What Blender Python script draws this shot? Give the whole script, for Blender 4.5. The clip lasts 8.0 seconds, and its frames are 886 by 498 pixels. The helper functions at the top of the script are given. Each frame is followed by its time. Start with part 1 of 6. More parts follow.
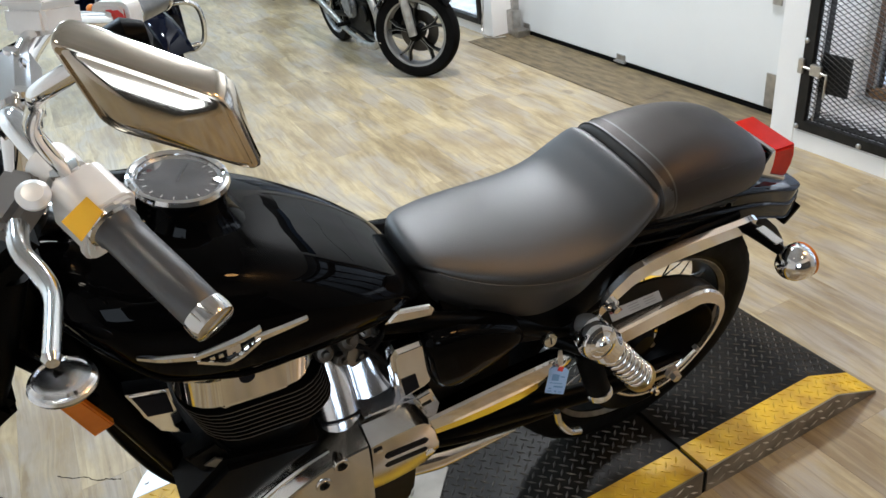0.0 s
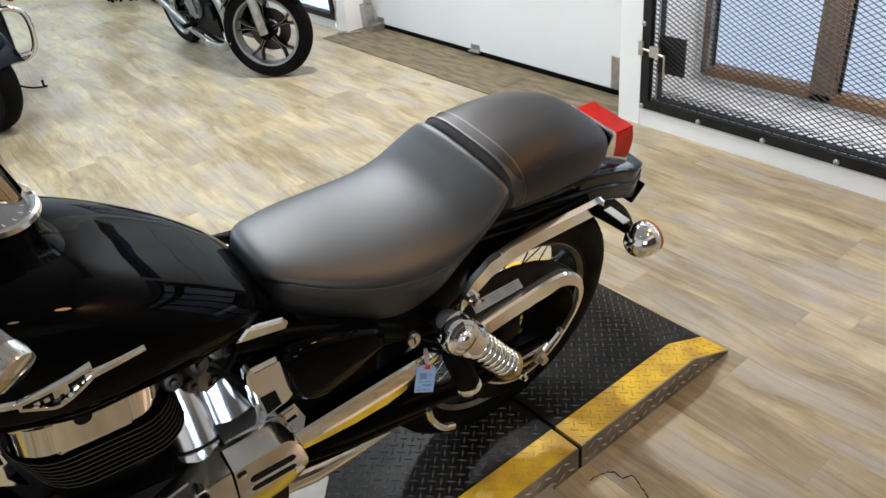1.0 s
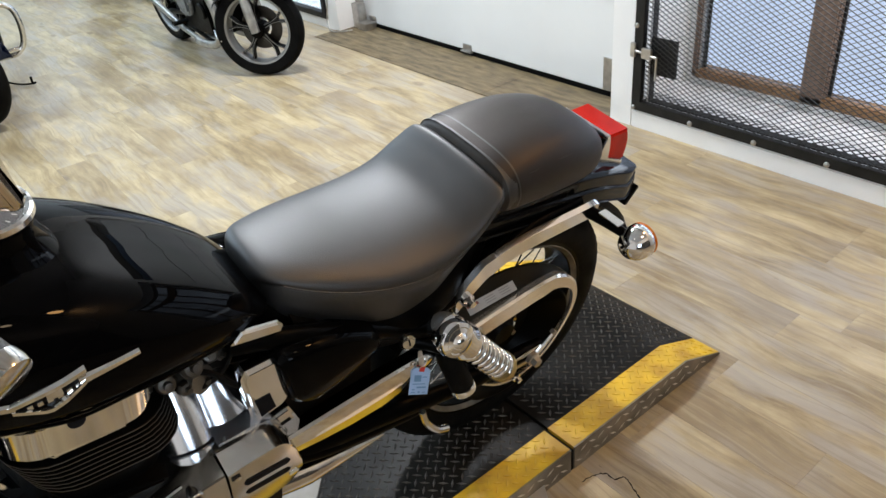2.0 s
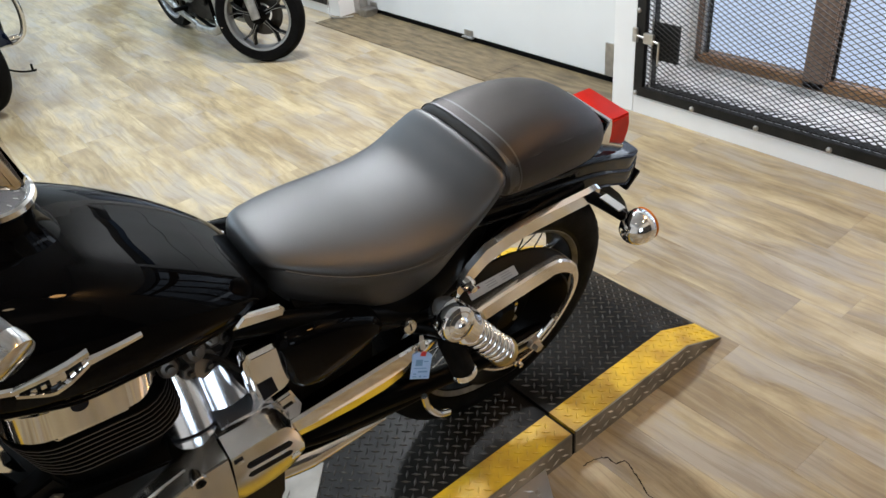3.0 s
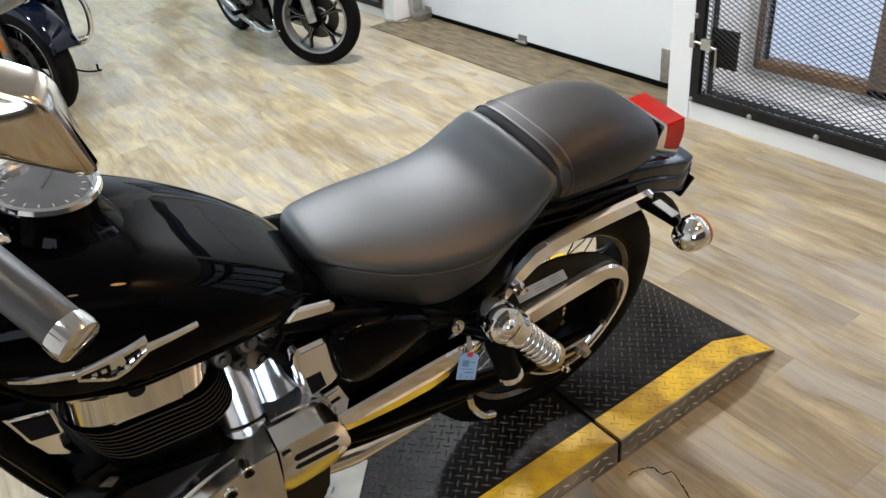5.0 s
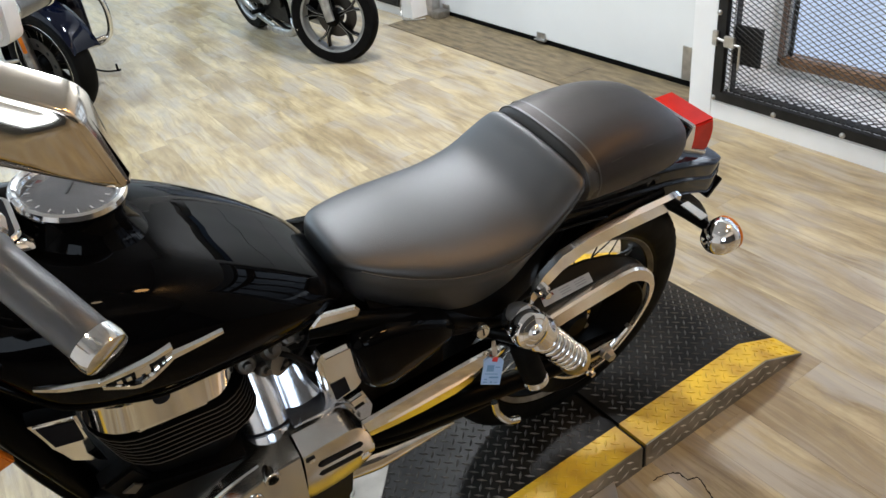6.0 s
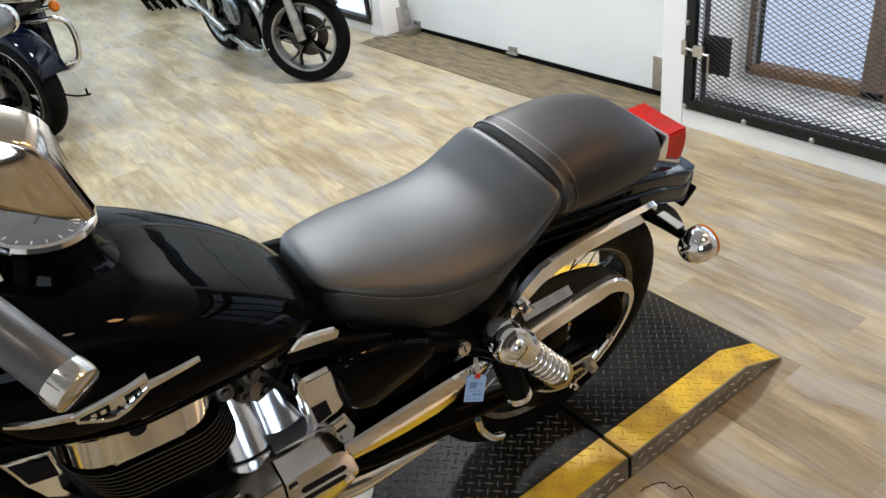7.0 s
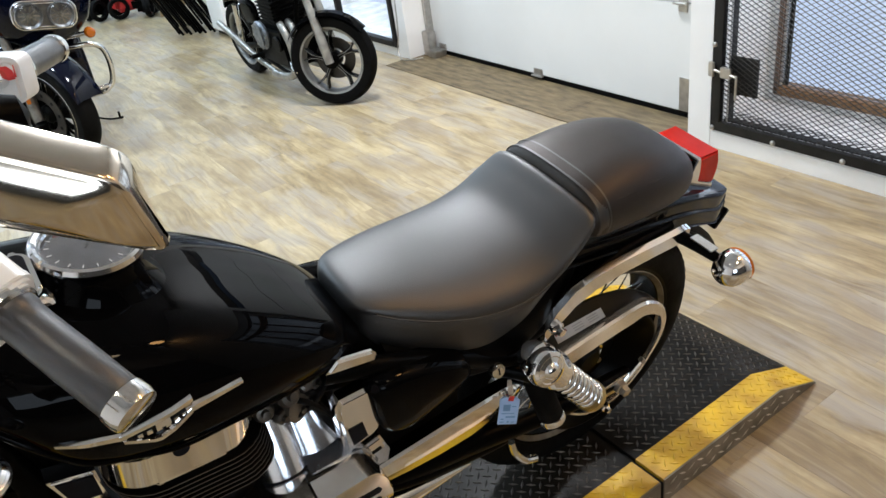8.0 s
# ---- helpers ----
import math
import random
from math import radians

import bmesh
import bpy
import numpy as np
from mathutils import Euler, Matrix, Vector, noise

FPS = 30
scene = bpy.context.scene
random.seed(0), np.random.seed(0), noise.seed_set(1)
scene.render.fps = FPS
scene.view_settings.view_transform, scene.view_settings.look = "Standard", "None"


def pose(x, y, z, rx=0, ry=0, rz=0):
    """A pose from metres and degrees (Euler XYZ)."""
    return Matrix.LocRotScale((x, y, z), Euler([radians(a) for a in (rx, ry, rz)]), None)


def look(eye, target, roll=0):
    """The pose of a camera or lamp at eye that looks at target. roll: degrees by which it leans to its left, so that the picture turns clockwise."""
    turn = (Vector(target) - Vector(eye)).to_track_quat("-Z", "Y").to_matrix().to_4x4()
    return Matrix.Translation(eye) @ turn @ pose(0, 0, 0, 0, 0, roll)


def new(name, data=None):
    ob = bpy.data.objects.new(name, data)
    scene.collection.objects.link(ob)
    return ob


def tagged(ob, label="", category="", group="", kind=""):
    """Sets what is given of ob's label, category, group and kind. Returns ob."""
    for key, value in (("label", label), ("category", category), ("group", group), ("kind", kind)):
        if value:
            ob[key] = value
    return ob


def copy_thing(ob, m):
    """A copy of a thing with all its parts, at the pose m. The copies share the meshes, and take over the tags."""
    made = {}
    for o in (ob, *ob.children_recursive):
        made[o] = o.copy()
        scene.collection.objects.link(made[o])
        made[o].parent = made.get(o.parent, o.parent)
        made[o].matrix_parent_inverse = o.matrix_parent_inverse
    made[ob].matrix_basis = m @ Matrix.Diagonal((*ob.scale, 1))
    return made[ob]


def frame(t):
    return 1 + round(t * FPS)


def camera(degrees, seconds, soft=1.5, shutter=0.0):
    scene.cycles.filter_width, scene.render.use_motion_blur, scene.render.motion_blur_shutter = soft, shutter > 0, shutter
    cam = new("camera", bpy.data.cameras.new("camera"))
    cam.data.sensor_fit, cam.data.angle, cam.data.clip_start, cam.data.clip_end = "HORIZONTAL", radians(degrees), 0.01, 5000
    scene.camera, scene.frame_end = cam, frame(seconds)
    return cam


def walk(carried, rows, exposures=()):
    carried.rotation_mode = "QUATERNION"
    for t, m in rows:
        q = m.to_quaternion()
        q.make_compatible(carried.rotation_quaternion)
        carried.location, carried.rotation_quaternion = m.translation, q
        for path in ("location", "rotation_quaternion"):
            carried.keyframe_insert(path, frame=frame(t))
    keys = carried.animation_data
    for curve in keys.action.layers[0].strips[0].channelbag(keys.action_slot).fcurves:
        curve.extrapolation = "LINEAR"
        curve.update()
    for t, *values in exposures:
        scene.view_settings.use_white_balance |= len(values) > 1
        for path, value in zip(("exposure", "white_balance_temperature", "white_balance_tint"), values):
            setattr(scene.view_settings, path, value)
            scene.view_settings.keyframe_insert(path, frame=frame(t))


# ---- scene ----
cam = camera(60.90, 8.0)
# seconds, eye x y z, yaw, pitch, roll
ROWS = [
    (0, -0.8778, -1.0839, 1.3937, -28.374, -30.913, 6.108),
    (0.5, -0.8418, -1.0719, 1.3760, -35.658, -33.755, 5.543),
    (1, -0.8295, -1.0819, 1.3871, -38.786, -32.431, 5.550),
    (1.2, -0.8285, -1.0749, 1.3856, -39.990, -32.292, 5.252),
    (2.5, -0.8354, -1.0726, 1.3940, -38.958, -32.794, 4.786),
    (3, -0.8345, -1.0760, 1.3877, -39.266, -33.504, 5.102),
    (3.5, -0.8354, -1.0740, 1.3829, -38.442, -34.278, 5.408),
    (4, -0.8390, -1.0735, 1.3794, -35.859, -32.209, 4.824),
    (4.5, -0.8364, -1.0798, 1.3785, -36.235, -31.966, 4.798),
    (4.7, -0.8379, -1.0814, 1.3814, -36.033, -32.574, 5.298),
    (5.8, -0.8500, -1.0599, 1.3868, -34.077, -32.491, 5.946),
    (6, -0.8430, -1.0543, 1.3844, -34.408, -32.834, 6.414),
    (6.5, -0.8430, -1.0493, 1.3863, -34.574, -32.598, 6.644),
    (7, -0.8372, -1.0472, 1.3839, -36.766, -32.015, 7.093),
    (7.5, -0.8485, -1.0409, 1.3928, -35.083, -30.859, 6.897),
    (8, -0.8556, -1.0420, 1.3956, -35.260, -30.300, 7.882),
]
EXPOSURES = [(0.0, -0.22), (0.5, -0.16), (1.0, -0.11), (8.0, -0.11)]
walk(cam, [(t, pose(x, y, z, 90 + pitch, roll, yaw)) for t, x, y, z, yaw, pitch, roll in ROWS], EXPOSURES)

# ---- world and lamps ----
world = bpy.data.worlds.new("world")
scene.world = world
world.use_nodes = True
wn = world.node_tree.nodes
sky = wn.new("ShaderNodeTexSky")
sky.sky_type, sky.sun_disc = "NISHITA", False
sky.sun_elevation, sky.sun_rotation = radians(35), radians(200)
world.node_tree.links.new(sky.outputs[0], wn["Background"].inputs[0])
wn["Background"].inputs[1].default_value = 0.10


def ceiling_lamp(x, y, z, size, power, colour):
    """A round area lamp just under the diffuser of a ceiling light."""
    data = bpy.data.lights.new("ceiling_lamp", "AREA")
    data.shape, data.size, data.energy, data.color = "DISK", size, power, colour
    ob = new("ceiling_lamp", data)
    ob.matrix_world = pose(x, y, z)
    return ob


CEILING = 3.3
MID, COOL = (0.90, 0.94, 1.0), (0.64, 0.82, 1.0)
# Unseen lamps: some follow highlights and shadows, others are added to brighten or tint.
LAMPS = [(0.98, 1.92, 0.36, 125, MID), (-1.6, 2.7, 0.30, 75, COOL), (-0.9, 5.2, 0.30, 72, COOL), (1.0, 4.6, 0.30, 26, COOL), (-0.3, 7.4, 0.30, 85, COOL),
         (1.42, -1.25, 0.30, 24, (1.0, 0.52, 0.17)), (0.5, -2.1, 0.26, 7, (1.0, 0.74, 0.45)), (-1.35, -1.0, 0.30, 3, (1.0, 0.90, 0.75))]
for lx, ly, size, power, colour in LAMPS:
    lamp = ceiling_lamp(lx, ly, CEILING - 0.125, size, power, colour)
lamp.data.spread = radians(60)  # the last one is a narrow fill lamp added for the near side

# ---- materials ----
MATS = {}


def material(name, colour, rough=0.5, metal=0.0, colour2=None, scale=20.0, bump=0.0, bump_scale=200.0, coat=0.0, spread=0.12,
             stretch=(1, 1, 1), specular=0.5, detail=6.0, rough2=None, transmission=0.0, sheen=0.0):
    """A principled material whose colour and roughness vary at two scales."""
    if name in MATS:
        return MATS[name]
    m = bpy.data.materials.new(name)
    m.use_nodes = True
    nt = m.node_tree
    nodes, link = nt.nodes, nt.links.new
    p = nodes["Principled BSDF"]
    coords = nodes.new("ShaderNodeTexCoord")
    mapping = nodes.new("ShaderNodeMapping")
    mapping.inputs["Scale"].default_value = stretch
    link(coords.outputs["Object"], mapping.inputs[0])
    big = nodes.new("ShaderNodeTexNoise")
    big.inputs["Scale"].default_value, big.inputs["Detail"].default_value = scale, detail
    link(mapping.outputs[0], big.inputs[0])
    fine = nodes.new("ShaderNodeTexNoise")
    fine.inputs["Scale"].default_value, fine.inputs["Detail"].default_value = bump_scale, 3.0
    link(mapping.outputs[0], fine.inputs[0])
    mix = nodes.new("ShaderNodeMix")
    mix.data_type = "RGBA"
    c2 = colour2 or tuple(max(0.0, c * (1 - spread)) for c in colour)
    mix.inputs[6].default_value, mix.inputs[7].default_value = (*colour, 1), (*c2, 1)
    ramp = nodes.new("ShaderNodeMapRange")
    ramp.inputs[1].default_value, ramp.inputs[2].default_value = 0.35, 0.65
    link(big.outputs[0], ramp.inputs[0])
    link(ramp.outputs[0], mix.inputs[0])
    link(mix.outputs[2], p.inputs["Base Color"])
    rr = nodes.new("ShaderNodeMapRange")
    rr.inputs[1].default_value, rr.inputs[2].default_value = 0.3, 0.7
    rr.inputs[3].default_value, rr.inputs[4].default_value = rough, rough2 if rough2 is not None else min(1.0, rough * 1.25 + 0.01)
    link(big.outputs[0], rr.inputs[0])
    link(rr.outputs[0], p.inputs["Roughness"])
    p.inputs["Metallic"].default_value = metal
    p.inputs["Coat Weight"].default_value = coat
    p.inputs["Coat Roughness"].default_value = 0.03
    p.inputs["Specular IOR Level"].default_value = specular
    p.inputs["Transmission Weight"].default_value = transmission
    p.inputs["Sheen Weight"].default_value = sheen
    if bump:
        b = nodes.new("ShaderNodeBump")
        b.inputs["Strength"].default_value, b.inputs["Distance"].default_value = 1.0, bump
        link(fine.outputs[0], b.inputs["Height"])
        link(b.outputs[0], p.inputs["Normal"])
    MATS[name] = m
    return m


def plank_material():
    """Weathered vinyl planks: tan boards with grey-brown heartwood streaks, wavy grain, knots and their own tone."""
    m = bpy.data.materials.new("vinyl_plank")
    m.use_nodes = True
    nt = m.node_tree
    nodes, link = nt.nodes, nt.links.new
    p = nodes["Principled BSDF"]
    info = nodes.new("ShaderNodeObjectInfo")
    geo = nodes.new("ShaderNodeNewGeometry")

    def math_node(op, a, b):
        n = nodes.new("ShaderNodeMath")
        n.operation = op
        for k, v in enumerate((a, b)):
            if isinstance(v, (int, float)):
                n.inputs[k].default_value = v
            else:
                link(v, n.inputs[k])
        return n.outputs[0]

    def ramp_to(value, lo, hi, out_lo, out_hi):
        n = nodes.new("ShaderNodeMapRange")
        for k, v in enumerate((lo, hi, out_lo, out_hi)):
            n.inputs[k + 1].default_value = v
        link(value, n.inputs[0])
        return n.outputs[0]

    def mixed(factor, a, b, blend="MIX"):
        n = nodes.new("ShaderNodeMix")
        n.data_type, n.blend_type = "RGBA", blend
        for k, v in ((0, factor), (6, a), (7, b)):
            if isinstance(v, (int, float)):
                n.inputs[k].default_value = v
            elif isinstance(v, tuple):
                n.inputs[k].default_value = (*v, 1)
            else:
                link(v, n.inputs[k])
        return n.outputs[2]

    rnd = math_node("ADD", info.outputs["Random"], geo.outputs["Random Per Island"])
    shift = nodes.new("ShaderNodeCombineXYZ")
    link(math_node("MULTIPLY", rnd, 37.0), shift.inputs[2])
    add = nodes.new("ShaderNodeVectorMath")
    link(geo.outputs["Position"], add.inputs[0])
    link(shift.outputs[0], add.inputs[1])

    def noise_tex(vector, scale3, scale, detail, rough=0.6):
        mp = nodes.new("ShaderNodeMapping")
        mp.inputs["Scale"].default_value = scale3
        link(vector, mp.inputs[0])
        n = nodes.new("ShaderNodeTexNoise")
        n.inputs["Scale"].default_value, n.inputs["Detail"].default_value, n.inputs["Roughness"].default_value = scale, detail, rough
        link(mp.outputs[0], n.inputs[0])
        return n.outputs[0]

    # the grain swings sideways as it runs along the board
    swing = nodes.new("ShaderNodeCombineXYZ")
    link(ramp_to(noise_tex(add.outputs[0], (2.2, 1.9, 1), 1.0, 2), 0.3, 0.7, -0.021, 0.021), swing.inputs[0])
    wavy = nodes.new("ShaderNodeVectorMath")
    link(add.outputs[0], wavy.inputs[0])
    link(swing.outputs[0], wavy.inputs[1])
    w = wavy.outputs[0]
    streak = noise_tex(w, (9.0, 1.9, 1), 1.5, 8, 0.66)
    patch = noise_tex(w, (6.5, 1.7, 1), 1.6, 7, 0.60)
    cloud = noise_tex(add.outputs[0], (2.0, 1.1, 1), 1.3, 6, 0.62)
    strand = noise_tex(w, (52, 1.5, 1), 1.5, 5, 0.6)
    grain = noise_tex(w, (75, 3.0, 1), 3.0, 6, 0.7)
    fleck = noise_tex(w, (16, 6.5, 1), 2.0, 6, 0.72)
    ramp = nodes.new("ShaderNodeValToRGB")
    els = ramp.color_ramp.elements
    els[0].position, els[0].color = 0.33, (0.205, 0.148, 0.076, 1)
    els[1].position, els[1].color = 0.67, (0.530, 0.438, 0.270, 1)
    for pos, colour in ((0.42, (0.308, 0.234, 0.121)), (0.50, (0.403, 0.315, 0.177)), (0.58, (0.470, 0.377, 0.217))):
        els.new(pos).color = (*colour, 1)
    link(math_node("ADD", streak, ramp_to(info.outputs["Random"], 0.0, 1.0, -0.055, 0.065)), ramp.inputs[0])
    colour = mixed(ramp_to(patch, 0.46, 0.60, 0.0, 0.80), ramp.outputs[0], (0.345, 0.308, 0.258))
    colour = mixed(ramp_to(cloud, 0.47, 0.66, 0.0, 0.66), colour, (0.215, 0.150, 0.074))
    colour = mixed(ramp_to(strand, 0.535, 0.61, 0.0, 0.38), colour, (0.190, 0.142, 0.085))
    colour = mixed(ramp_to(strand, 0.455, 0.37, 0.0, 0.25), colour, (0.500, 0.412, 0.255))
    colour = mixed(ramp_to(grain, 0.25, 0.75, 0.0, 0.22), colour, (0.20, 0.150, 0.10))
    colour = mixed(ramp_to(fleck, 0.65, 0.73, 0.0, 0.55), colour, (0.14, 0.102, 0.066))
    # knots: small dark rings, far apart
    cells = nodes.new("ShaderNodeTexVoronoi")
    cells.inputs["Scale"].default_value = 1.0
    mp = nodes.new("ShaderNodeMapping")
    mp.inputs["Scale"].default_value = (4.6, 2.2, 1)
    link(w, mp.inputs[0])
    link(mp.outputs[0], cells.inputs[0])
    ring = nodes.new("ShaderNodeValToRGB")
    ring.color_ramp.elements[0].position, ring.color_ramp.elements[0].color = 0.02, (0.35, 0.35, 0.35, 1)
    ring.color_ramp.elements[1].position, ring.color_ramp.elements[1].color = 0.12, (0, 0, 0, 1)
    ring.color_ramp.elements.new(0.06).color = (0.75, 0.75, 0.75, 1)
    link(cells.outputs["Distance"], ring.inputs[0])
    colour = mixed(ring.outputs[0], colour, (0.16, 0.112, 0.07))
    link(colour, p.inputs["Base Color"])
    link(ramp_to(streak, 0.0, 1.0, 0.25, 0.42), p.inputs["Roughness"])
    bump = nodes.new("ShaderNodeBump")
    bump.inputs["Strength"].default_value, bump.inputs["Distance"].default_value = 0.5, 0.0006
    link(grain, bump.inputs["Height"])
    link(bump.outputs[0], p.inputs["Normal"])
    return m


PLANK = plank_material()
DARK_WALL = material("dark_wall", (0.05, 0.049, 0.047), 0.7, spread=0.15, scale=2)
WHITE = material("white_paint", (0.88, 0.87, 0.85), 0.45, spread=0.06, scale=3, bump=0.0008, bump_scale=60)
DOOR_WHITE = material("door_white", (0.74, 0.74, 0.72), 0.38, spread=0.05, scale=2, bump=0.0004, bump_scale=120)
PAPER = material("ceiling_paint", (0.58, 0.585, 0.60), 0.9, spread=0.2, scale=2)
CONCRETE = material("concrete", (0.42, 0.40, 0.38), 0.8, spread=0.25, scale=8, bump=0.002, bump_scale=60)
STEEL = material("cage_steel", (0.022, 0.021, 0.020), 0.45, metal=0.6, spread=0.3, scale=15)
BARE = material("bare_steel", (0.55, 0.53, 0.50), 0.32, metal=1.0, spread=0.2, scale=30)
BROWN = material("brown_wood", (0.30, 0.155, 0.06), 0.5, spread=0.4, scale=12, stretch=(6, 6, 0.6))
PAINT = material("gloss_black", (0.0012, 0.0012, 0.0014), 0.016, coat=0.0, spread=0.2, scale=6, rough2=0.030, specular=0.045)
SATIN = material("satin_black", (0.0007, 0.0007, 0.0007), 0.32, spread=0.3, scale=20, bump=0.0002, bump_scale=300, specular=0.05)
ENGINE = material("black_engine", (0.0015, 0.0015, 0.0015), 0.38, spread=0.3, scale=20, specular=0.10)
RUBBER = material("rubber", (0.0035, 0.0033, 0.0032), 0.60, spread=0.3, scale=20, specular=0.08, bump=0.0004, bump_scale=200)
CHROME = material("chrome", (0.82, 0.825, 0.83), 0.06, metal=1.0, spread=0.05, scale=10, rough2=0.11)
ALU = material("brushed_aluminium", (0.70, 0.70, 0.69), 0.09, metal=1.0, spread=0.2, scale=14, rough2=0.19)
CASTING = material("cast_metal", (0.24, 0.225, 0.20), 0.45, metal=1.0, spread=0.4, scale=30, bump=0.001, bump_scale=80)
LEATHER = material("seat_vinyl", (0.0035, 0.0032, 0.0032), 0.43, spread=0.25, scale=5, bump=0.0003, bump_scale=700, rough2=0.50, specular=1.0)
LEATHER2 = material("pillion_vinyl", (0.0075, 0.0055, 0.0046), 0.44, spread=0.25, scale=5, bump=0.0003, bump_scale=700, rough2=0.52, specular=0.46)
LEATHER2.node_tree.nodes["Principled BSDF"].inputs["Specular Tint"].default_value = (1.0, 0.90, 0.83, 1)
RED = material("red_lens", (0.62, 0.018, 0.008), 0.16, spread=0.35, scale=10, specular=0.2)
AMBER = material("amber_lens", (0.50, 0.13, 0.010), 0.15, spread=0.2, scale=20)
YELLOW = material("yellow_paint", (0.72, 0.46, 0.008), 0.40, colour2=(0.40, 0.225, 0.010), scale=11, bump=0.0004, bump_scale=90)
PLATE = material("dark_plate", (0.020, 0.0178, 0.0150), 0.34, metal=0.0, specular=0.08, colour2=(0.005, 0.0044, 0.0036), rough2=0.44, scale=7, bump=0.0005, bump_scale=90)
PLATE_SIDE = material("worn_plate", (0.25, 0.215, 0.16), 0.46, metal=0.45, spread=0.45, scale=14)
NAVY = material("navy_paint", (0.0012, 0.0022, 0.008), 0.06, coat=0.0, specular=0.28)
STICKER = material("sticker", (0.50, 0.50, 0.50), 0.4, spread=0.1)
TAG = material("blue_tag", (0.36, 0.52, 0.78), 0.5, spread=0.06, scale=30)
INK = material("ink", (0.006, 0.006, 0.008), 0.6, specular=0.1)
SWITCH_RED = material("red_switch", (0.65, 0.03, 0.03), 0.4)
SWITCH_YEL = material("yellow_switch", (0.85, 0.48, 0.01), 0.4)
HOUSING = material("silver_housing", (0.80, 0.79, 0.77), 0.36, metal=0.35, spread=0.08, scale=30)
GRIP = material("grip_rubber", (0.030, 0.031, 0.036), 0.30, spread=0.25, scale=60, bump=0.00015, bump_scale=420, specular=1.0)


def glass_material(name, colour, rough=0.02):
    m = bpy.data.materials.new(name)
    m.use_nodes = True
    p = m.node_tree.nodes["Principled BSDF"]
    p.inputs["Base Color"].default_value = (*colour, 1)
    p.inputs["Roughness"].default_value = rough
    p.inputs["Transmission Weight"].default_value = 1.0
    p.inputs["IOR"].default_value = 1.45
    return m


GLASS = glass_material("clear_glass", (0.95, 0.96, 0.97))


def glow_material(name, colour, strength):
    m = bpy.data.materials.new(name)
    m.use_nodes = True
    p = m.node_tree.nodes["Principled BSDF"]
    p.inputs["Base Color"].default_value = (0.02, 0.02, 0.02, 1)
    p.inputs["Emission Color"].default_value = (*colour, 1)
    p.inputs["Emission Strength"].default_value = strength
    return m


UPPER_GLOW = glow_material("upper_glow", (0.66, 0.80, 1.0), 2.2)
DAYLIGHT = glow_material("daylight_beyond", (0.64, 0.76, 1.0), 1.05)
SHOP_GLOW = glow_material("unseen_daylight", (0.74, 0.86, 1.0), 8.2)
DIFFUSER = glow_material("lamp_diffuser", (1.0, 0.96, 0.9), 4.0)

# ---- mesh helpers ----


def finish(bm, angle=35):
    bmesh.ops.recalc_face_normals(bm, faces=bm.faces)
    for f in bm.faces:
        f.smooth = True
    for e in bm.edges:
        if len(e.link_faces) == 2 and e.calc_face_angle(0) > radians(angle):
            e.smooth = False
    return bm


def to_mesh(name, bm, mat, angle=35):
    finish(bm, angle)
    me = bpy.data.meshes.new(name)
    bm.to_mesh(me)
    bm.free()
    me.materials.append(mat)
    return me


def part(name, bm, mat, parent=None, label="", angle=35):
    """Link a bmesh as one mesh object under its parent."""
    ob = new(name, to_mesh(name, bm, mat, angle))
    if parent is not None:
        ob.parent = parent
    return tagged(ob, label)


def thing(name, m, label, category, group="", kind=""):
    ob = new(name)
    ob.empty_display_size = 0.1
    ob.matrix_world = m
    return tagged(ob, label, category, group, kind)


def structure(name, bm, mat, label, angle=35):
    return tagged(new(name, to_mesh(name, bm, mat, angle)), label, kind="structure")


def add_box(bm, lo, hi, bevel=0.0, m=None, segments=2):
    c = [(a + b) / 2 for a, b in zip(lo, hi)]
    s = [abs(b - a) for a, b in zip(lo, hi)]
    mat4 = Matrix.Translation(c) @ Matrix.Diagonal((*s, 1))
    r = bmesh.ops.create_cube(bm, size=1, matrix=(m @ mat4) if m else mat4)
    if bevel:
        edges = {e for v in r["verts"] for e in v.link_edges}
        bmesh.ops.bevel(bm, geom=list(edges), offset=bevel, segments=segments, affect="EDGES", clamp_overlap=True)
    return bm


def box(lo, hi, bevel=0.0, m=None, segments=2):
    return add_box(bmesh.new(), lo, hi, bevel, m, segments)


def rings_to_bm(bm, rings, closed=True, cap=True):
    """Skin a list of rings of points."""
    vs = [[bm.verts.new(p) for p in ring] for ring in rings]
    n = len(rings[0])
    for a, b in zip(vs, vs[1:]):
        for i in range(n if closed else n - 1):
            j = (i + 1) % n
            bm.faces.new((a[i], a[j], b[j], b[i]))
    if cap and closed:
        bm.faces.new(vs[0][::-1])
        bm.faces.new(vs[-1])
    return bm


def spline(points, steps):
    """A Catmull-Rom curve through the points."""
    p = [Vector(q) for q in points]
    p = [2 * p[0] - p[1]] + p + [2 * p[-1] - p[-2]]
    out = []
    for i in range(1, len(p) - 2):
        for k in range(steps):
            t = k / steps
            a, b, c, d = p[i - 1], p[i], p[i + 1], p[i + 2]
            out.append(0.5 * ((2 * b) + (c - a) * t + (2 * a - 5 * b + 4 * c - d) * t * t + (3 * b - a - 3 * c + d) * t ** 3))
    out.append(p[-2])
    return out


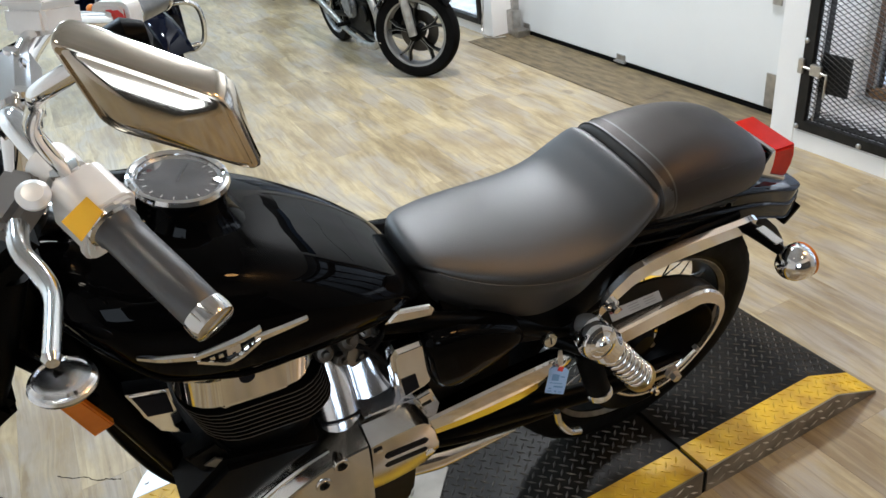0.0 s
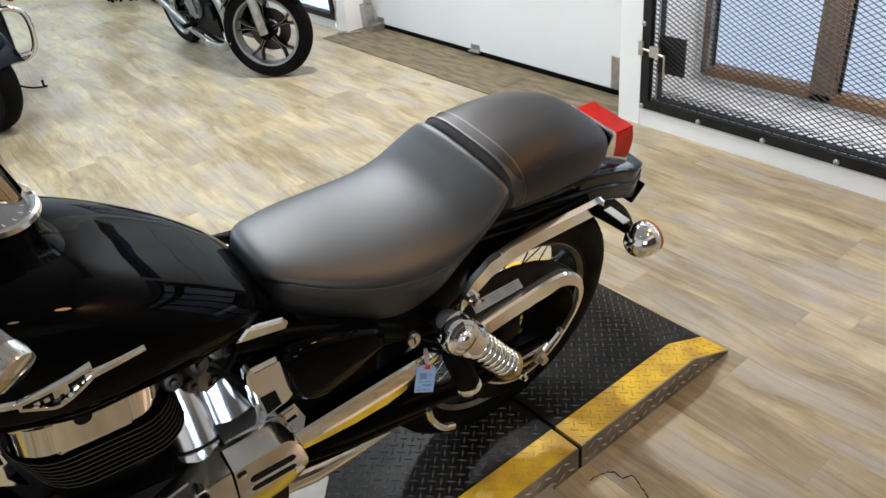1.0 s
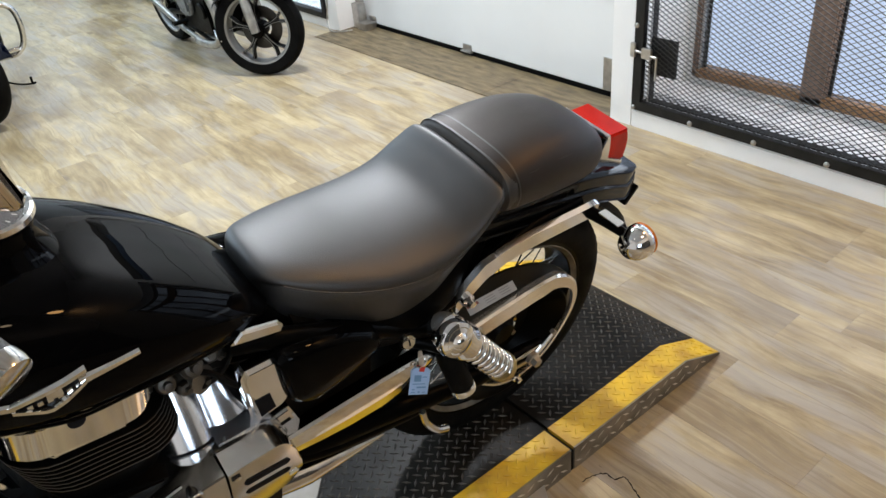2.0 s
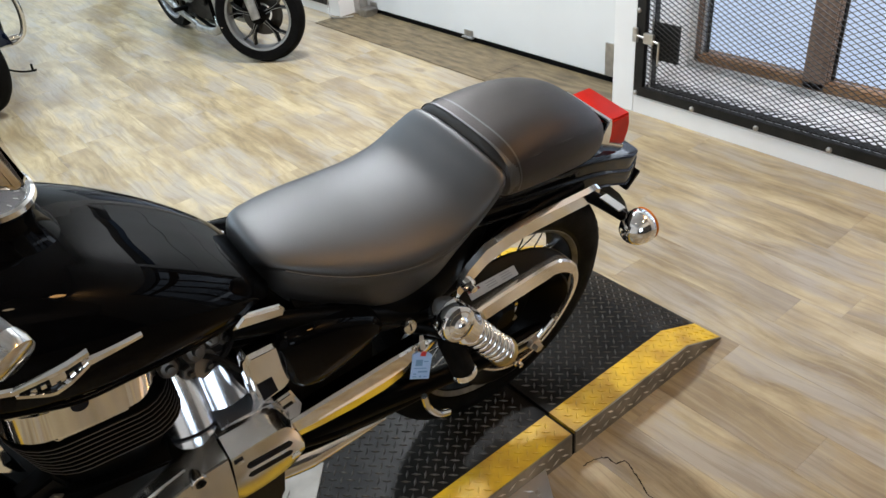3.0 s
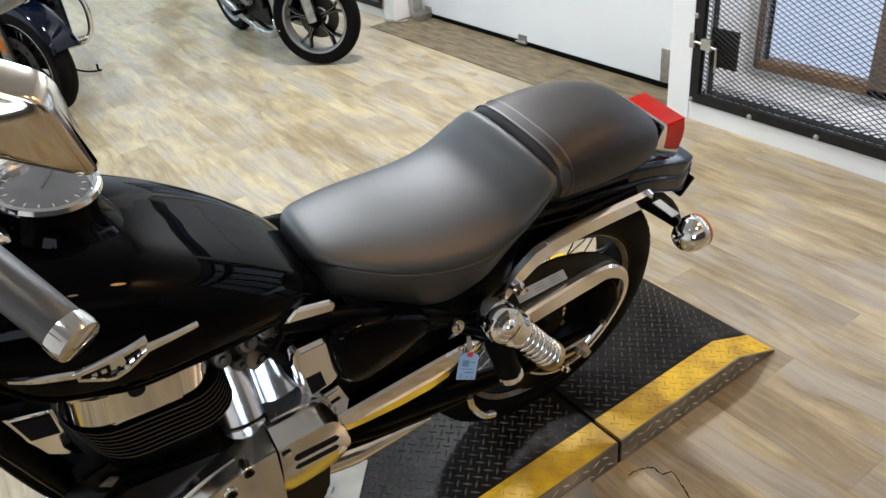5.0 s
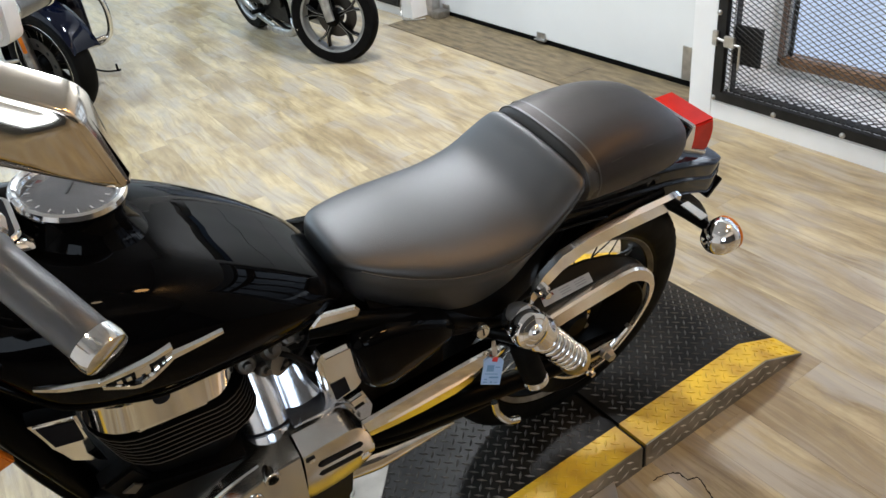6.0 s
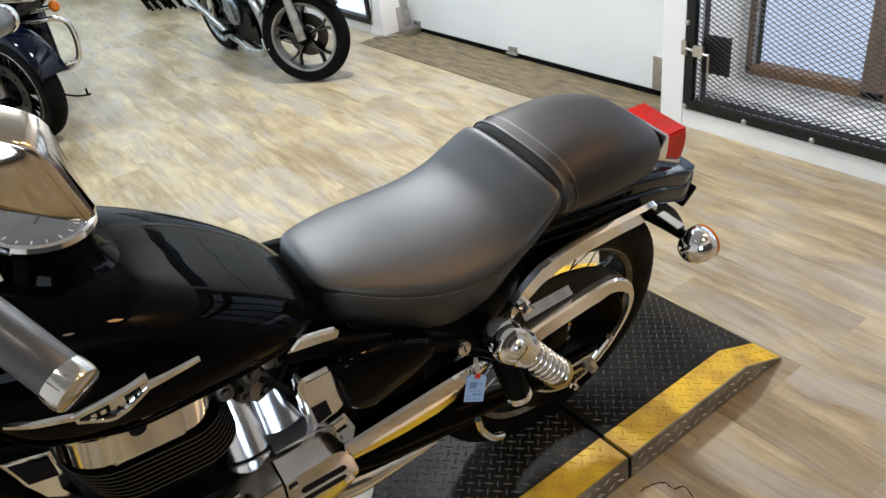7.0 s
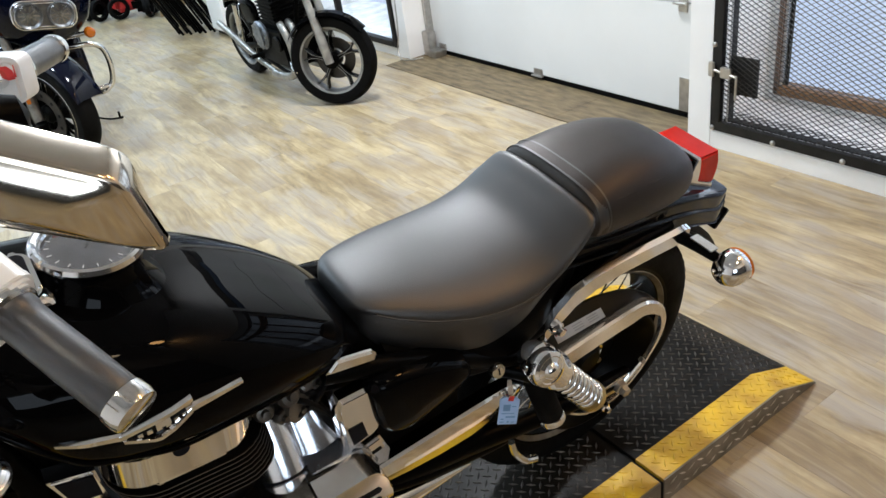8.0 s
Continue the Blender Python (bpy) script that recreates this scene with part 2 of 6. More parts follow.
def add_tube(bm, points, radius, sides=12, steps=6, caps=True):
    """A round tube along a smooth curve; radius is a number or one per point."""
    pts = spline(points, steps) if steps > 1 else [Vector(q) for q in points]
    rad = [radius] * len(pts) if not isinstance(radius, (list, tuple)) else \
        [float(np.interp(i / (len(pts) - 1) * (len(radius) - 1), range(len(radius)), radius)) for i in range(len(pts))]
    up = None
    rings = []
    for i, q in enumerate(pts):
        d = (pts[min(i + 1, len(pts) - 1)] - pts[max(i - 1, 0)]).normalized()
        if up is None:
            up = d.orthogonal().normalized()
        up = (up - d * up.dot(d)).normalized()
        side = d.cross(up)
        rings.append([q + rad[i] * (math.cos(a) * up + math.sin(a) * side) for a in [2 * math.pi * k / sides for k in range(sides)]])
    return rings_to_bm(bm, rings, cap=caps)


def tube(points, radius, sides=12, steps=6, caps=True):
    return add_tube(bmesh.new(), points, radius, sides, steps, caps)


def frame_of(origin, axis, hint=(0, 0, 1)):
    """A matrix whose z runs along axis."""
    z = Vector(axis).normalized()
    h = Vector(hint)
    if abs(z.dot(h.normalized())) > 0.98:
        h = Vector((1, 0, 0))
    x = h.cross(z).normalized()
    y = z.cross(x)
    m = Matrix((x, y, z)).transposed().to_4x4()
    m.translation = origin
    return m


def add_lathe(bm, profile, m=None, sides=32, close=False):
    """Turn (radius, height) pairs round the z axis of m."""
    m = m or Matrix()
    rings = [[m @ Vector((max(r, 1e-5) * math.cos(2 * math.pi * k / sides), max(r, 1e-5) * math.sin(2 * math.pi * k / sides), z))
              for k in range(sides)] for r, z in profile]
    if close:
        rings.append(rings[0])
        start = len(bm.verts)
        rings_to_bm(bm, rings, cap=False)
        bmesh.ops.remove_doubles(bm, verts=list(bm.verts)[start:], dist=1e-6)
    else:
        rings_to_bm(bm, rings, cap=True)
    return bm


def lathe(profile, m=None, sides=32, close=False):
    return add_lathe(bmesh.new(), profile, m, sides, close)


def add_plate(bm, outline, m, thick, bevel=0.0):
    """A flat outline (u, v) in the xy plane of m, thickened along its z."""
    lo = [bm.verts.new(m @ Vector((u, v, 0))) for u, v in outline]
    hi = [bm.verts.new(m @ Vector((u, v, thick))) for u, v in outline]
    n = len(outline)
    faces = [bm.faces.new(lo[::-1]), bm.faces.new(hi)]
    for i in range(n):
        faces.append(bm.faces.new((lo[i], lo[(i + 1) % n], hi[(i + 1) % n], hi[i])))
    if bevel:
        edges = {e for f in faces[:2] for e in f.edges}
        bmesh.ops.bevel(bm, geom=list(edges), offset=bevel, segments=2, affect="EDGES", clamp_overlap=True)
    return bm


def plate(outline, m, thick, bevel=0.0):
    return add_plate(bmesh.new(), outline, m, thick, bevel)


def rounded(x0, x1, y0, y1, r, n=6):
    pts = []
    for cx, cy, a0 in ((x1 - r, y1 - r, 0), (x0 + r, y1 - r, 90), (x0 + r, y0 + r, 180), (x1 - r, y0 + r, 270)):
        for i in range(n + 1):
            a = radians(a0 + 90 * i / n)
            pts.append((cx + r * math.cos(a), cy + r * math.sin(a)))
    return pts


def side_frame(y, outward=-1):
    """Maps (u, v) to bike x and z in the plane of that y; thickness goes outward."""
    return Matrix(((1, 0, 0, 0), (0, 0, outward, y), (0, 1, 0, 0), (0, 0, 0, 1)))


def smooth_keys(keys, n):
    """Resample rows of numbers along their first column with a smooth curve."""
    k = np.array(keys, float)
    x = np.linspace(k[0, 0], k[-1, 0], n)
    out = []
    for xv in x:
        i = int(min(max(np.searchsorted(k[:, 0], xv) - 1, 0), len(k) - 2))
        h = k[i + 1, 0] - k[i, 0]
        t = (xv - k[i, 0]) / h

        def slope(j):
            if j == 0:
                return (k[1] - k[0]) / (k[1, 0] - k[0, 0])
            if j == len(k) - 1:
                return (k[-1] - k[-2]) / (k[-1, 0] - k[-2, 0])
            return (k[j + 1] - k[j - 1]) / (k[j + 1, 0] - k[j - 1, 0])
        a, b = slope(i) * h, slope(i + 1) * h
        out.append((2 * t ** 3 - 3 * t ** 2 + 1) * k[i] + (t ** 3 - 2 * t ** 2 + t) * a + (-2 * t ** 3 + 3 * t ** 2) * k[i + 1] + (t ** 3 - t ** 2) * b)
    return np.array(out)


def shell(keys, profile, n=40, steps=5):
    """A body lofted along x: keys are (x, half width, top, bottom), profile a half section of (side, height) from 0 to 1."""
    half = [(p.x, p.y) for p in spline([(u, w, 0) for u, w in profile], steps)]
    rings = []
    for x, hw, zt, zb in smooth_keys(keys, n):
        left = [(x, -u * hw, zb + w * (zt - zb)) for u, w in half]
        right = [(x, u * hw, zb + w * (zt - zb)) for u, w in reversed(half[1:-1])]
        rings.append(left + right)
    return rings_to_bm(bmesh.new(), rings)

# ---- structure of the showroom ----
DOOR_X, WALL_X = 1.86, 1.67
NORTH, SOUTH, WEST = 8.6, -3.2, -2.75


def floor_bed():
    return box((WEST, SOUTH, -0.12), (2.6, NORTH, -0.006))


floor = structure("floor", floor_bed(), CONCRETE, "pale weathered wood-look vinyl plank floor")
structure("ceiling", box((WEST, SOUTH, CEILING), (2.6, NORTH, CEILING + 0.1)), PAPER, "plain pale painted showroom ceiling")
structure("wall_west", box((WEST - 0.1, SOUTH, -0.01), (WEST, NORTH, CEILING)), WHITE, "plain white painted wall")


def wall_south():
    """The unseen wall's lower part round the window, kept dark for contrast in reflections."""
    bm = bmesh.new()
    add_box(bm, (WEST, SOUTH - 0.1, -0.01), (-2.0, SOUTH, 1.85))
    add_box(bm, (-0.8, SOUTH - 0.1, -0.01), (2.6, SOUTH, 1.85))
    add_box(bm, (-2.0, SOUTH - 0.1, -0.01), (-0.8, SOUTH, 0.95))
    return bm


structure("wall_south", wall_south(), DARK_WALL, "unseen wall kept dark for contrast in reflections, with a window opening")
# Unseen; left white so the mirror's upper half reflects something pale.
structure("wall_south_upper", box((WEST, SOUTH - 0.1, 1.85), (2.6, SOUTH, CEILING)), WHITE, "unseen white upper wall, added for the mirror's reflection")
# Unseen glow inferred from the chrome's highlights, sized and brightened to give them.
tagged(new("backdrop", to_mesh("backdrop", box((-3.0, SOUTH - 0.5, 0.6), (0.2, SOUTH - 0.45, 2.2)), SHOP_GLOW)), "unseen daylight glow, placed for the highlights on the chrome", kind="structure")
structure("wall_north", box((WEST, NORTH, -0.01), (2.6, NORTH + 0.1, CEILING)), WHITE, "plain white painted wall")


def wall_east():
    """The wall beside the garage door and round the caged window."""
    bm = bmesh.new()
    add_box(bm, (WALL_X, 0.865, -0.004), (2.30, 0.984, CEILING), 0.004)
    add_box(bm, (WALL_X, SOUTH, -0.004), (2.30, 0.865, 0.076), 0.004)
    add_box(bm, (WALL_X, SOUTH, 2.2), (2.30, 0.865, CEILING))
    add_box(bm, (1.90, 0.984, 2.35), (2.30, 3.24, CEILING))
    add_box(bm, (WALL_X, SOUTH, 0.076), (2.30, -1.3, 2.2))
    return bm


structure("wall_east", wall_east(), WHITE, "white painted wall between the overhead door and the caged window")


def wall_corner():
    bm = bmesh.new()
    add_box(bm, (WALL_X, 3.24, -0.004), (2.30, 3.37, CEILING), 0.003)
    add_box(bm, (WALL_X, 3.37, -0.004), (2.30, 4.9, 0.06), 0.003)
    add_box(bm, (WALL_X, 3.37, 1.9), (2.30, 4.9, CEILING), 0.003)
    add_box(bm, (WALL_X, 4.9, -0.004), (2.30, NORTH, CEILING), 0.003)
    return bm


structure("wall_corner", wall_corner(), WHITE, "white painted wall with a black-framed low window")


def overhead_door():
    """Sectional door: steel sections with a joint between them."""
    t = thing("overhead_door", pose(DOOR_X, 0, 0), "white sectional overhead garage door, closed", "garage door", kind="structure")
    z = 0.028
    for i in range(4):
        top = z + 0.50
        part("door_section", box((0, 0.99, z + 0.002), (0.045, 3.235, top - 0.002), 0.004), DOOR_WHITE, t)
        z = top
    part("bottom_seal", box((0.004, 0.99, 0.0), (0.04, 3.235, 0.028), 0.006), RUBBER, t, "black rubber bottom seal")
    return t


door = overhead_door()


# ---- drive-on platform ----
TREAD = material("worn_tread", (0.115, 0.103, 0.085), 0.32, metal=0.40, spread=0.6, scale=12)
PLAT_H, PL, PR = 0.071, -0.264, 0.398


def tread(bm, x0, x1, y0, y1, z_of, pitch=0.0205, rise=0.0026):
    """Rows of raised lozenges, turned alternately."""
    xm, ym_, step = (x0 + x1) / 2, (y0 + y1) / 2, pitch / math.sqrt(2)
    reach = int(((x1 - x0) + (y1 - y0)) / step / 2) + 2
    half, wid = 0.0124, 0.0030
    for i in range(-reach, reach):
        for j in range(-reach, reach):
            cx, cy = xm + (i - j) * step, ym_ + (i + j) * step
            if not (x0 + 0.007 < cx < x1 - 0.007 and y0 + 0.007 < cy < y1 - 0.007):
                continue
            a = radians(45 if (i + j) % 2 else -45)
            ca, sa = math.cos(a), math.sin(a)
            base = [(half, 0), (0, wid), (-half, 0), (0, -wid)]
            pts = [(cx + u * ca - v * sa, cy + u * sa + v * ca) for u, v in base]
            lo = [bm.verts.new((x, y, z_of(x) + 0.0002)) for x, y in pts]
            crest = [bm.verts.new((cx + u * ca, cy + u * sa, z_of(cx) + rise)) for u in (half * 0.55, -half * 0.55)]
            bm.faces.new((lo[0], lo[1], crest[1], crest[0]))
            bm.faces.new((lo[1], lo[2], crest[1]))
            bm.faces.new((lo[2], lo[3], crest[1]))
            bm.faces.new((lo[3], lo[0], crest[0], crest[1]))
    return bm


def slab(x0, x1, y0, y1, z_of, xs):
    """A deck strip that follows the ramp, closed down to the floor."""
    bm = bmesh.new()
    rings = []
    for x in xs:
        zt = z_of(x)
        rings.append([(x, y0, 0.001), (x, y1, 0.001), (x, y1, zt), (x, y0, zt)])
    return rings_to_bm(bm, rings)


def platform_panel(x0, x1, ramp, label):
    t = thing("platform_panel", pose(0, 0, 0), label, "ramp platform", "platform panels")
    edge = 0.084

    def z_of(x):
        return PLAT_H if x < ramp else max(0.006, PLAT_H - (PLAT_H - 0.006) * (x - ramp) / max(x1 - ramp, 1e-6))
    xs = [x0, ramp, x1] if ramp < x1 else [x0, x1]
    part("deck", slab(x0, x1, PL + edge, PR - edge, z_of, xs), PLATE, t, "dark worn diamond-plate steel deck")
    part("yellow_edge", slab(x0, x1, PL + 0.004, PL + edge, z_of, xs), YELLOW, t, "yellow painted diamond-plate edge strip")
    part("yellow_edge", slab(x0, x1, PR - edge, PR - 0.004, z_of, xs), YELLOW, t, "yellow painted diamond-plate edge strip")
    part("side_plate", slab(x0, x1, PL, PL + 0.004, lambda x: z_of(x) - 0.001, xs), PLATE_SIDE, t, "bare worn diamond-plate side")
    part("side_plate", slab(x0, x1, PR - 0.004, PR, lambda x: z_of(x) - 0.001, xs), PLATE_SIDE, t, "bare worn diamond-plate side")
    for name, a, b, mat in (("deck_tread", PL + edge, PR - edge, TREAD), ("edge_tread", PL + 0.008, PL + edge, YELLOW), ("edge_tread", PR - edge, PR - 0.008, YELLOW)):
        ob = part(name, tread(bmesh.new(), x0 + 0.004, x1 - 0.006, a, b, z_of, rise=0.0016 if mat is YELLOW else 0.0027), mat, t, angle=15)
        tagged(ob, kind="stuff")
    side = bmesh.new()
    for i in range(int((x1 - x0) / 0.030)):
        for j in range(2):
            cx, cz = x0 + (i + 0.5 + 0.5 * j) * 0.030, 0.020 + j * 0.030
            if cz + 0.008 > z_of(cx + 0.012) or cx + 0.012 > x1:
                continue
            a = radians(28 if (i + j) % 2 else -28)
            ca, sa = math.cos(a), math.sin(a)
            pts = [(cx + u * ca - v * sa, cz + u * sa + v * ca) for u, v in ((0.0140, 0), (0, 0.0031), (-0.0140, 0), (0, -0.0031))]
            lo = [side.verts.new((u, PL - 0.0001, v)) for u, v in pts]
            top = side.verts.new((cx, PL - 0.0022, cz))
            for k in range(4):
                side.faces.new((lo[k], lo[(k + 1) % 4], top))
    tagged(part("side_tread", side, material("bright_tread", (0.66, 0.60, 0.50), 0.32, metal=0.6, spread=0.4), t, angle=15), kind="stuff")
    return t


platform_panel(0.070, 0.642, 0.488, "dark diamond-plate steel platform end with yellow edges, sloping to the floor")
platform_panel(-1.86, -1.072, 9, "dark diamond-plate steel platform panel with yellow edges under the front wheel")
platform_panel(-1.06, 0.058, 9, "dark diamond-plate steel platform panel with yellow edges under the motorcycle")

strip = thing("joint_strip", pose(0, 0, 0), "black rubber strip in the joint of the platform", "rubber strip", "joint strips")
part("strip", box((0.0585, PL + 0.001, 0.0), (0.0695, PR - 0.001, 0.064), 0.002), RUBBER, strip)
copy_thing(strip, pose(-1.130, 0, 0))

# ---- the black cruiser ----
bike = thing("motorcycle", pose(0, 0, PLAT_H + 0.002, 13.0, 0, -0.96), "black cruiser motorcycle with chrome trim, leaning on its side stand", "motorcycle")


def group_part(name, label=""):
    ob = new(name)
    ob.empty_display_size = 0.05
    ob.parent = bike
    return tagged(ob, label)


def half_section(profile, steps=5):
    return [(p.x, p.y) for p in spline([(u, w, 0) for u, w in profile], steps)]


def side_y(keys, profile, x, z):
    """How far out a lofted body reaches at that x and z."""
    k = np.array(keys, float)
    hw, zt, zb = [float(np.interp(x, k[:, 0], k[:, i])) for i in (1, 2, 3)]
    pts = sorted((w, u) for u, w in half_section(profile) if u > 0.3)
    return hw * float(np.interp((z - zb) / (zt - zb), [p[0] for p in pts], [p[1] for p in pts]))


# fuel tank
TANK_PROFILE = [(0, 1), (0.46, 0.972), (0.77, 0.85), (0.94, 0.61), (1.0, 0.36), (0.99, 0.17), (0.95, 0.05), (0.8, 0.0), (0, 0.0)]
TANK_KEYS = [(-0.985, 0.060, 0.965, 0.935), (-0.965, 0.105, 0.985, 0.92), (-0.93, 0.138, 0.988, 0.885), (-0.885, 0.153, 0.982, 0.832), (-0.80, 0.160, 0.958, 0.803),
             (-0.70, 0.150, 0.908, 0.786), (-0.62, 0.130, 0.852, 0.770), (-0.56, 0.104, 0.800, 0.748), (-0.53, 0.082, 0.765, 0.738), (-0.52, 0.060, 0.75, 0.74)]
tank = part("fuel_tank", shell(TANK_KEYS, TANK_PROFILE, 56), PAINT, bike, "gloss black teardrop fuel tank", angle=60)
lip = [(x, -float(np.interp(x, [k[0] for k in TANK_KEYS], [k[1] for k in TANK_KEYS])) * 0.96, float(np.interp(x, [k[0] for k in TANK_KEYS], [k[3] for k in TANK_KEYS])) + 0.002)
       for x in (-0.965, -0.945, -0.92, -0.89, -0.85, -0.80, -0.74, -0.68, -0.62, -0.57)]
part("seam_flange", tube(lip, 0.0042, 8), PAINT, tank, "rolled lower seam of the tank", angle=60)
part("seam_flange", tube([(x, -y, z) for x, y, z in lip], 0.0042, 8), PAINT, tank, "rolled lower seam of the tank", angle=60)


def tank_strip(pts, lift, w0, w1):
    """A tapered strip that follows the tank's left side."""
    bm = bmesh.new()
    rings = []
    for i, (x, z) in enumerate(pts):
        w = w0 + (w1 - w0) * i / (len(pts) - 1)
        out = side_y(TANK_KEYS, TANK_PROFILE, x, z)
        rings.append([(x, -out - 0.0005, z - w / 2), (x, -out - lift, z - w / 3), (x, -out - lift, z + w / 3), (x, -out - 0.0005, z + w / 2), (x, -out + 0.004, z)])
    return rings_to_bm(bm, rings)


badge = group_part("tank_badge", "chrome winged badge on the tank side")


def line(a, b, n=8):
    return [(a[0] + (b[0] - a[0]) * i / (n - 1), a[1] + (b[1] - a[1]) * i / (n - 1)) for i in range(n)]


part("badge_wing", tank_strip(line((-0.908, 0.888), (-0.846, 0.867)), 0.005, 0.006, 0.011), CHROME, badge)
part("badge_wing", tank_strip(line((-0.782, 0.862), (-0.714, 0.855)), 0.005, 0.012, 0.006), CHROME, badge)
part("badge_rim", tank_strip(line((-0.852, 0.869), (-0.772, 0.873)), 0.006, 0.0078, 0.0078), CHROME, badge)
part("badge_rim", tank_strip(line((-0.850, 0.862), (-0.822, 0.845), 5) + line((-0.815, 0.844), (-0.776, 0.860), 6), 0.006, 0.0072, 0.0072), CHROME, badge)
part("badge_field", tank_strip(line((-0.842, 0.861), (-0.778, 0.865)), 0.002, 0.016, 0.014), SATIN, badge)
for i in range(6):
    bx = -0.836 + i * 0.0098
    part("badge_bar", tank_strip(line((bx, 0.8575), (bx + 0.0055, 0.858), 3), 0.0035, 0.006, 0.006), CHROME, badge)
part("badge_shield", tank_strip(line((-0.816, 0.863), (-0.800, 0.864), 3), 0.0045, 0.013, 0.013), CHROME, badge)

# speedometer on the tank
GM = frame_of((-0.806, 0.0, 0.972), (0.20, 0.0, 1)) @ Matrix.Scale(0.87, 4)
speedo = part("speedometer", lathe([(0.098, -0.045), (0.080, -0.022), (0.069, -0.004), (0.0645, 0.012), (0.0635, 0.020), (0.060, 0.026), (0.0, 0.026)], GM, 48), PAINT, bike, "round tank-top speedometer")
part("chrome_ring", lathe([(0.060, 0.024), (0.0655, 0.024), (0.0680, 0.029), (0.0660, 0.035), (0.062, 0.037), (0.0575, 0.034), (0.0565, 0.029), (0.059, 0.027)], GM, 48, close=True), CHROME, speedo)
part("dial", lathe([(0.054, 0.0265), (0.054, 0.0285), (0.0, 0.0285)], GM, 40), material("dial_face", (0.05, 0.052, 0.057), 0.6, spread=0.4, scale=40, specular=0.15), speedo)
marks = bmesh.new()
for i in range(13):
    a = radians(-120 + i * 20)
    add_box(marks, (0.043, -0.0006, 0.0287), (0.049, 0.0006, 0.0292), 0, GM @ Matrix.Rotation(a, 4, "Z"))
part("dial_mark", marks, STICKER, speedo)
part("trim_ring", lathe([(0.0525, 0.0285), (0.056, 0.0290), (0.0575, 0.0310), (0.055, 0.0312)], GM, 48, close=True), CHROME, speedo)
part("needle", box((-0.008, -0.0012, 0.0294), (0.042, 0.0012, 0.0304), 0, GM @ Matrix.Rotation(radians(150), 4, "Z")), INK, speedo)
cover = part("dial_glass", lathe([(0.0575, 0.0315), (0.045, 0.0335), (0.025, 0.0352), (0.0, 0.0358), (0.0, 0.0348), (0.025, 0.0342), (0.045, 0.0325), (0.0575, 0.0305)], GM, 40, close=True), GLASS, speedo)
cover.visible_shadow = False
part("filler_cap", lathe([(0.030, -0.01), (0.031, 0.006), (0.027, 0.011), (0.0, 0.012)], frame_of((-0.895, 0.0, 0.988), (0.05, 0, 1)), 32), CHROME, bike, "chrome filler cap")
WARN = frame_of((-0.872, -0.030, 1.004), (0.12, -0.15, 1))
lights_panel = part("warning_panel", plate(rounded(-0.034, 0.034, -0.014, 0.014, 0.012), WARN, 0.010, 0.003), CHROME, bike, "chrome warning light panel")
part("panel_window", plate(rounded(-0.028, 0.028, -0.009, 0.009, 0.008), WARN @ pose(0, 0, 0.0098), 0.0012), INK, lights_panel, "dark window")
part("dash_panel", shell([(-0.96, 0.030, 0.998, 0.97), (-0.93, 0.045, 1.002, 0.97), (-0.88, 0.048, 0.996, 0.96), (-0.85, 0.045, 0.985, 0.955), (-0.84, 0.03, 0.975, 0.955)], TANK_PROFILE, 16), CHROME, bike, "chrome dash panel", angle=60)

# seats
SEAT_PROFILE = [(0, 1), (0.40, 0.985), (0.68, 0.92), (0.86, 0.79), (0.955, 0.62), (1.0, 0.42), (0.98, 0.2), (0.92, 0.05), (0.7, 0.0), (0, 0)]
# x, half width at the seam, crown, seam height, skirt half width, skirt bottom
RIDER_KEYS = [(-0.530, 0.030, 0.772, 0.760, 0.032, 0.735), (-0.524, 0.050, 0.785, 0.772, 0.056, 0.722), (-0.508, 0.070, 0.790, 0.773, 0.080, 0.706), (-0.47, 0.093, 0.786, 0.758, 0.099, 0.682),
              (-0.41, 0.117, 0.775, 0.738, 0.116, 0.647), (-0.34, 0.133, 0.762, 0.722, 0.126, 0.622), (-0.27, 0.138, 0.759, 0.717, 0.122, 0.626), (-0.21, 0.135, 0.768, 0.733, 0.115, 0.664),
              (-0.16, 0.130, 0.791, 0.765, 0.118, 0.718), (-0.128, 0.121, 0.808, 0.787, 0.110, 0.758), (-0.117, 0.108, 0.804, 0.788, 0.100, 0.768)]


def rider_seat():
    """A domed top panel down to a stitched seam, and a steep skirt under it."""
    rings = []
    for x, hw, zt, zs, hs, zb in smooth_keys(RIDER_KEYS, 72):
        half = []
        for i in range(13):
            a = radians(90 * i / 12)
            half.append((hw * math.sin(a) ** 0.92, zs + (zt - zs) * math.cos(a) ** 0.85))
        half += [(hw - 0.0012, zs - 0.0022), (hw + 0.0008, zs - 0.006)]
        for f in (0.22, 0.42, 0.62, 0.80, 0.93, 1.0):
            half.append((hw + (hs - hw) * min(1, f * 1.6) - 0.030 * max(0.0, f - 0.55) ** 1.5, zs - 0.006 + (zb - zs + 0.006) * f))
        half += [(hs * 0.72, zb - 0.002), (0, zb - 0.002)]
        rings.append([(x, -u, z) for u, z in half] + [(x, u, z) for u, z in reversed(half[1:-1])])
    return rings_to_bm(bmesh.new(), rings)


seat = part("rider_seat", rider_seat(), LEATHER, bike, "black vinyl rider seat with a stitched edge", angle=48)


def welt(keys, profile, share, xs, sign, r=0.0016, off=0.0008):
    k = np.array(keys, float)
    pts = []
    for x in xs:
        hw, zt, zb = [float(np.interp(x, k[:, 0], k[:, i])) for i in (1, 2, 3)]
        z = zb + share * (zt - zb)
        pts.append((x, sign * (side_y(keys, profile, x, z) + off), z))
    return tube(pts, r, 6, 4)


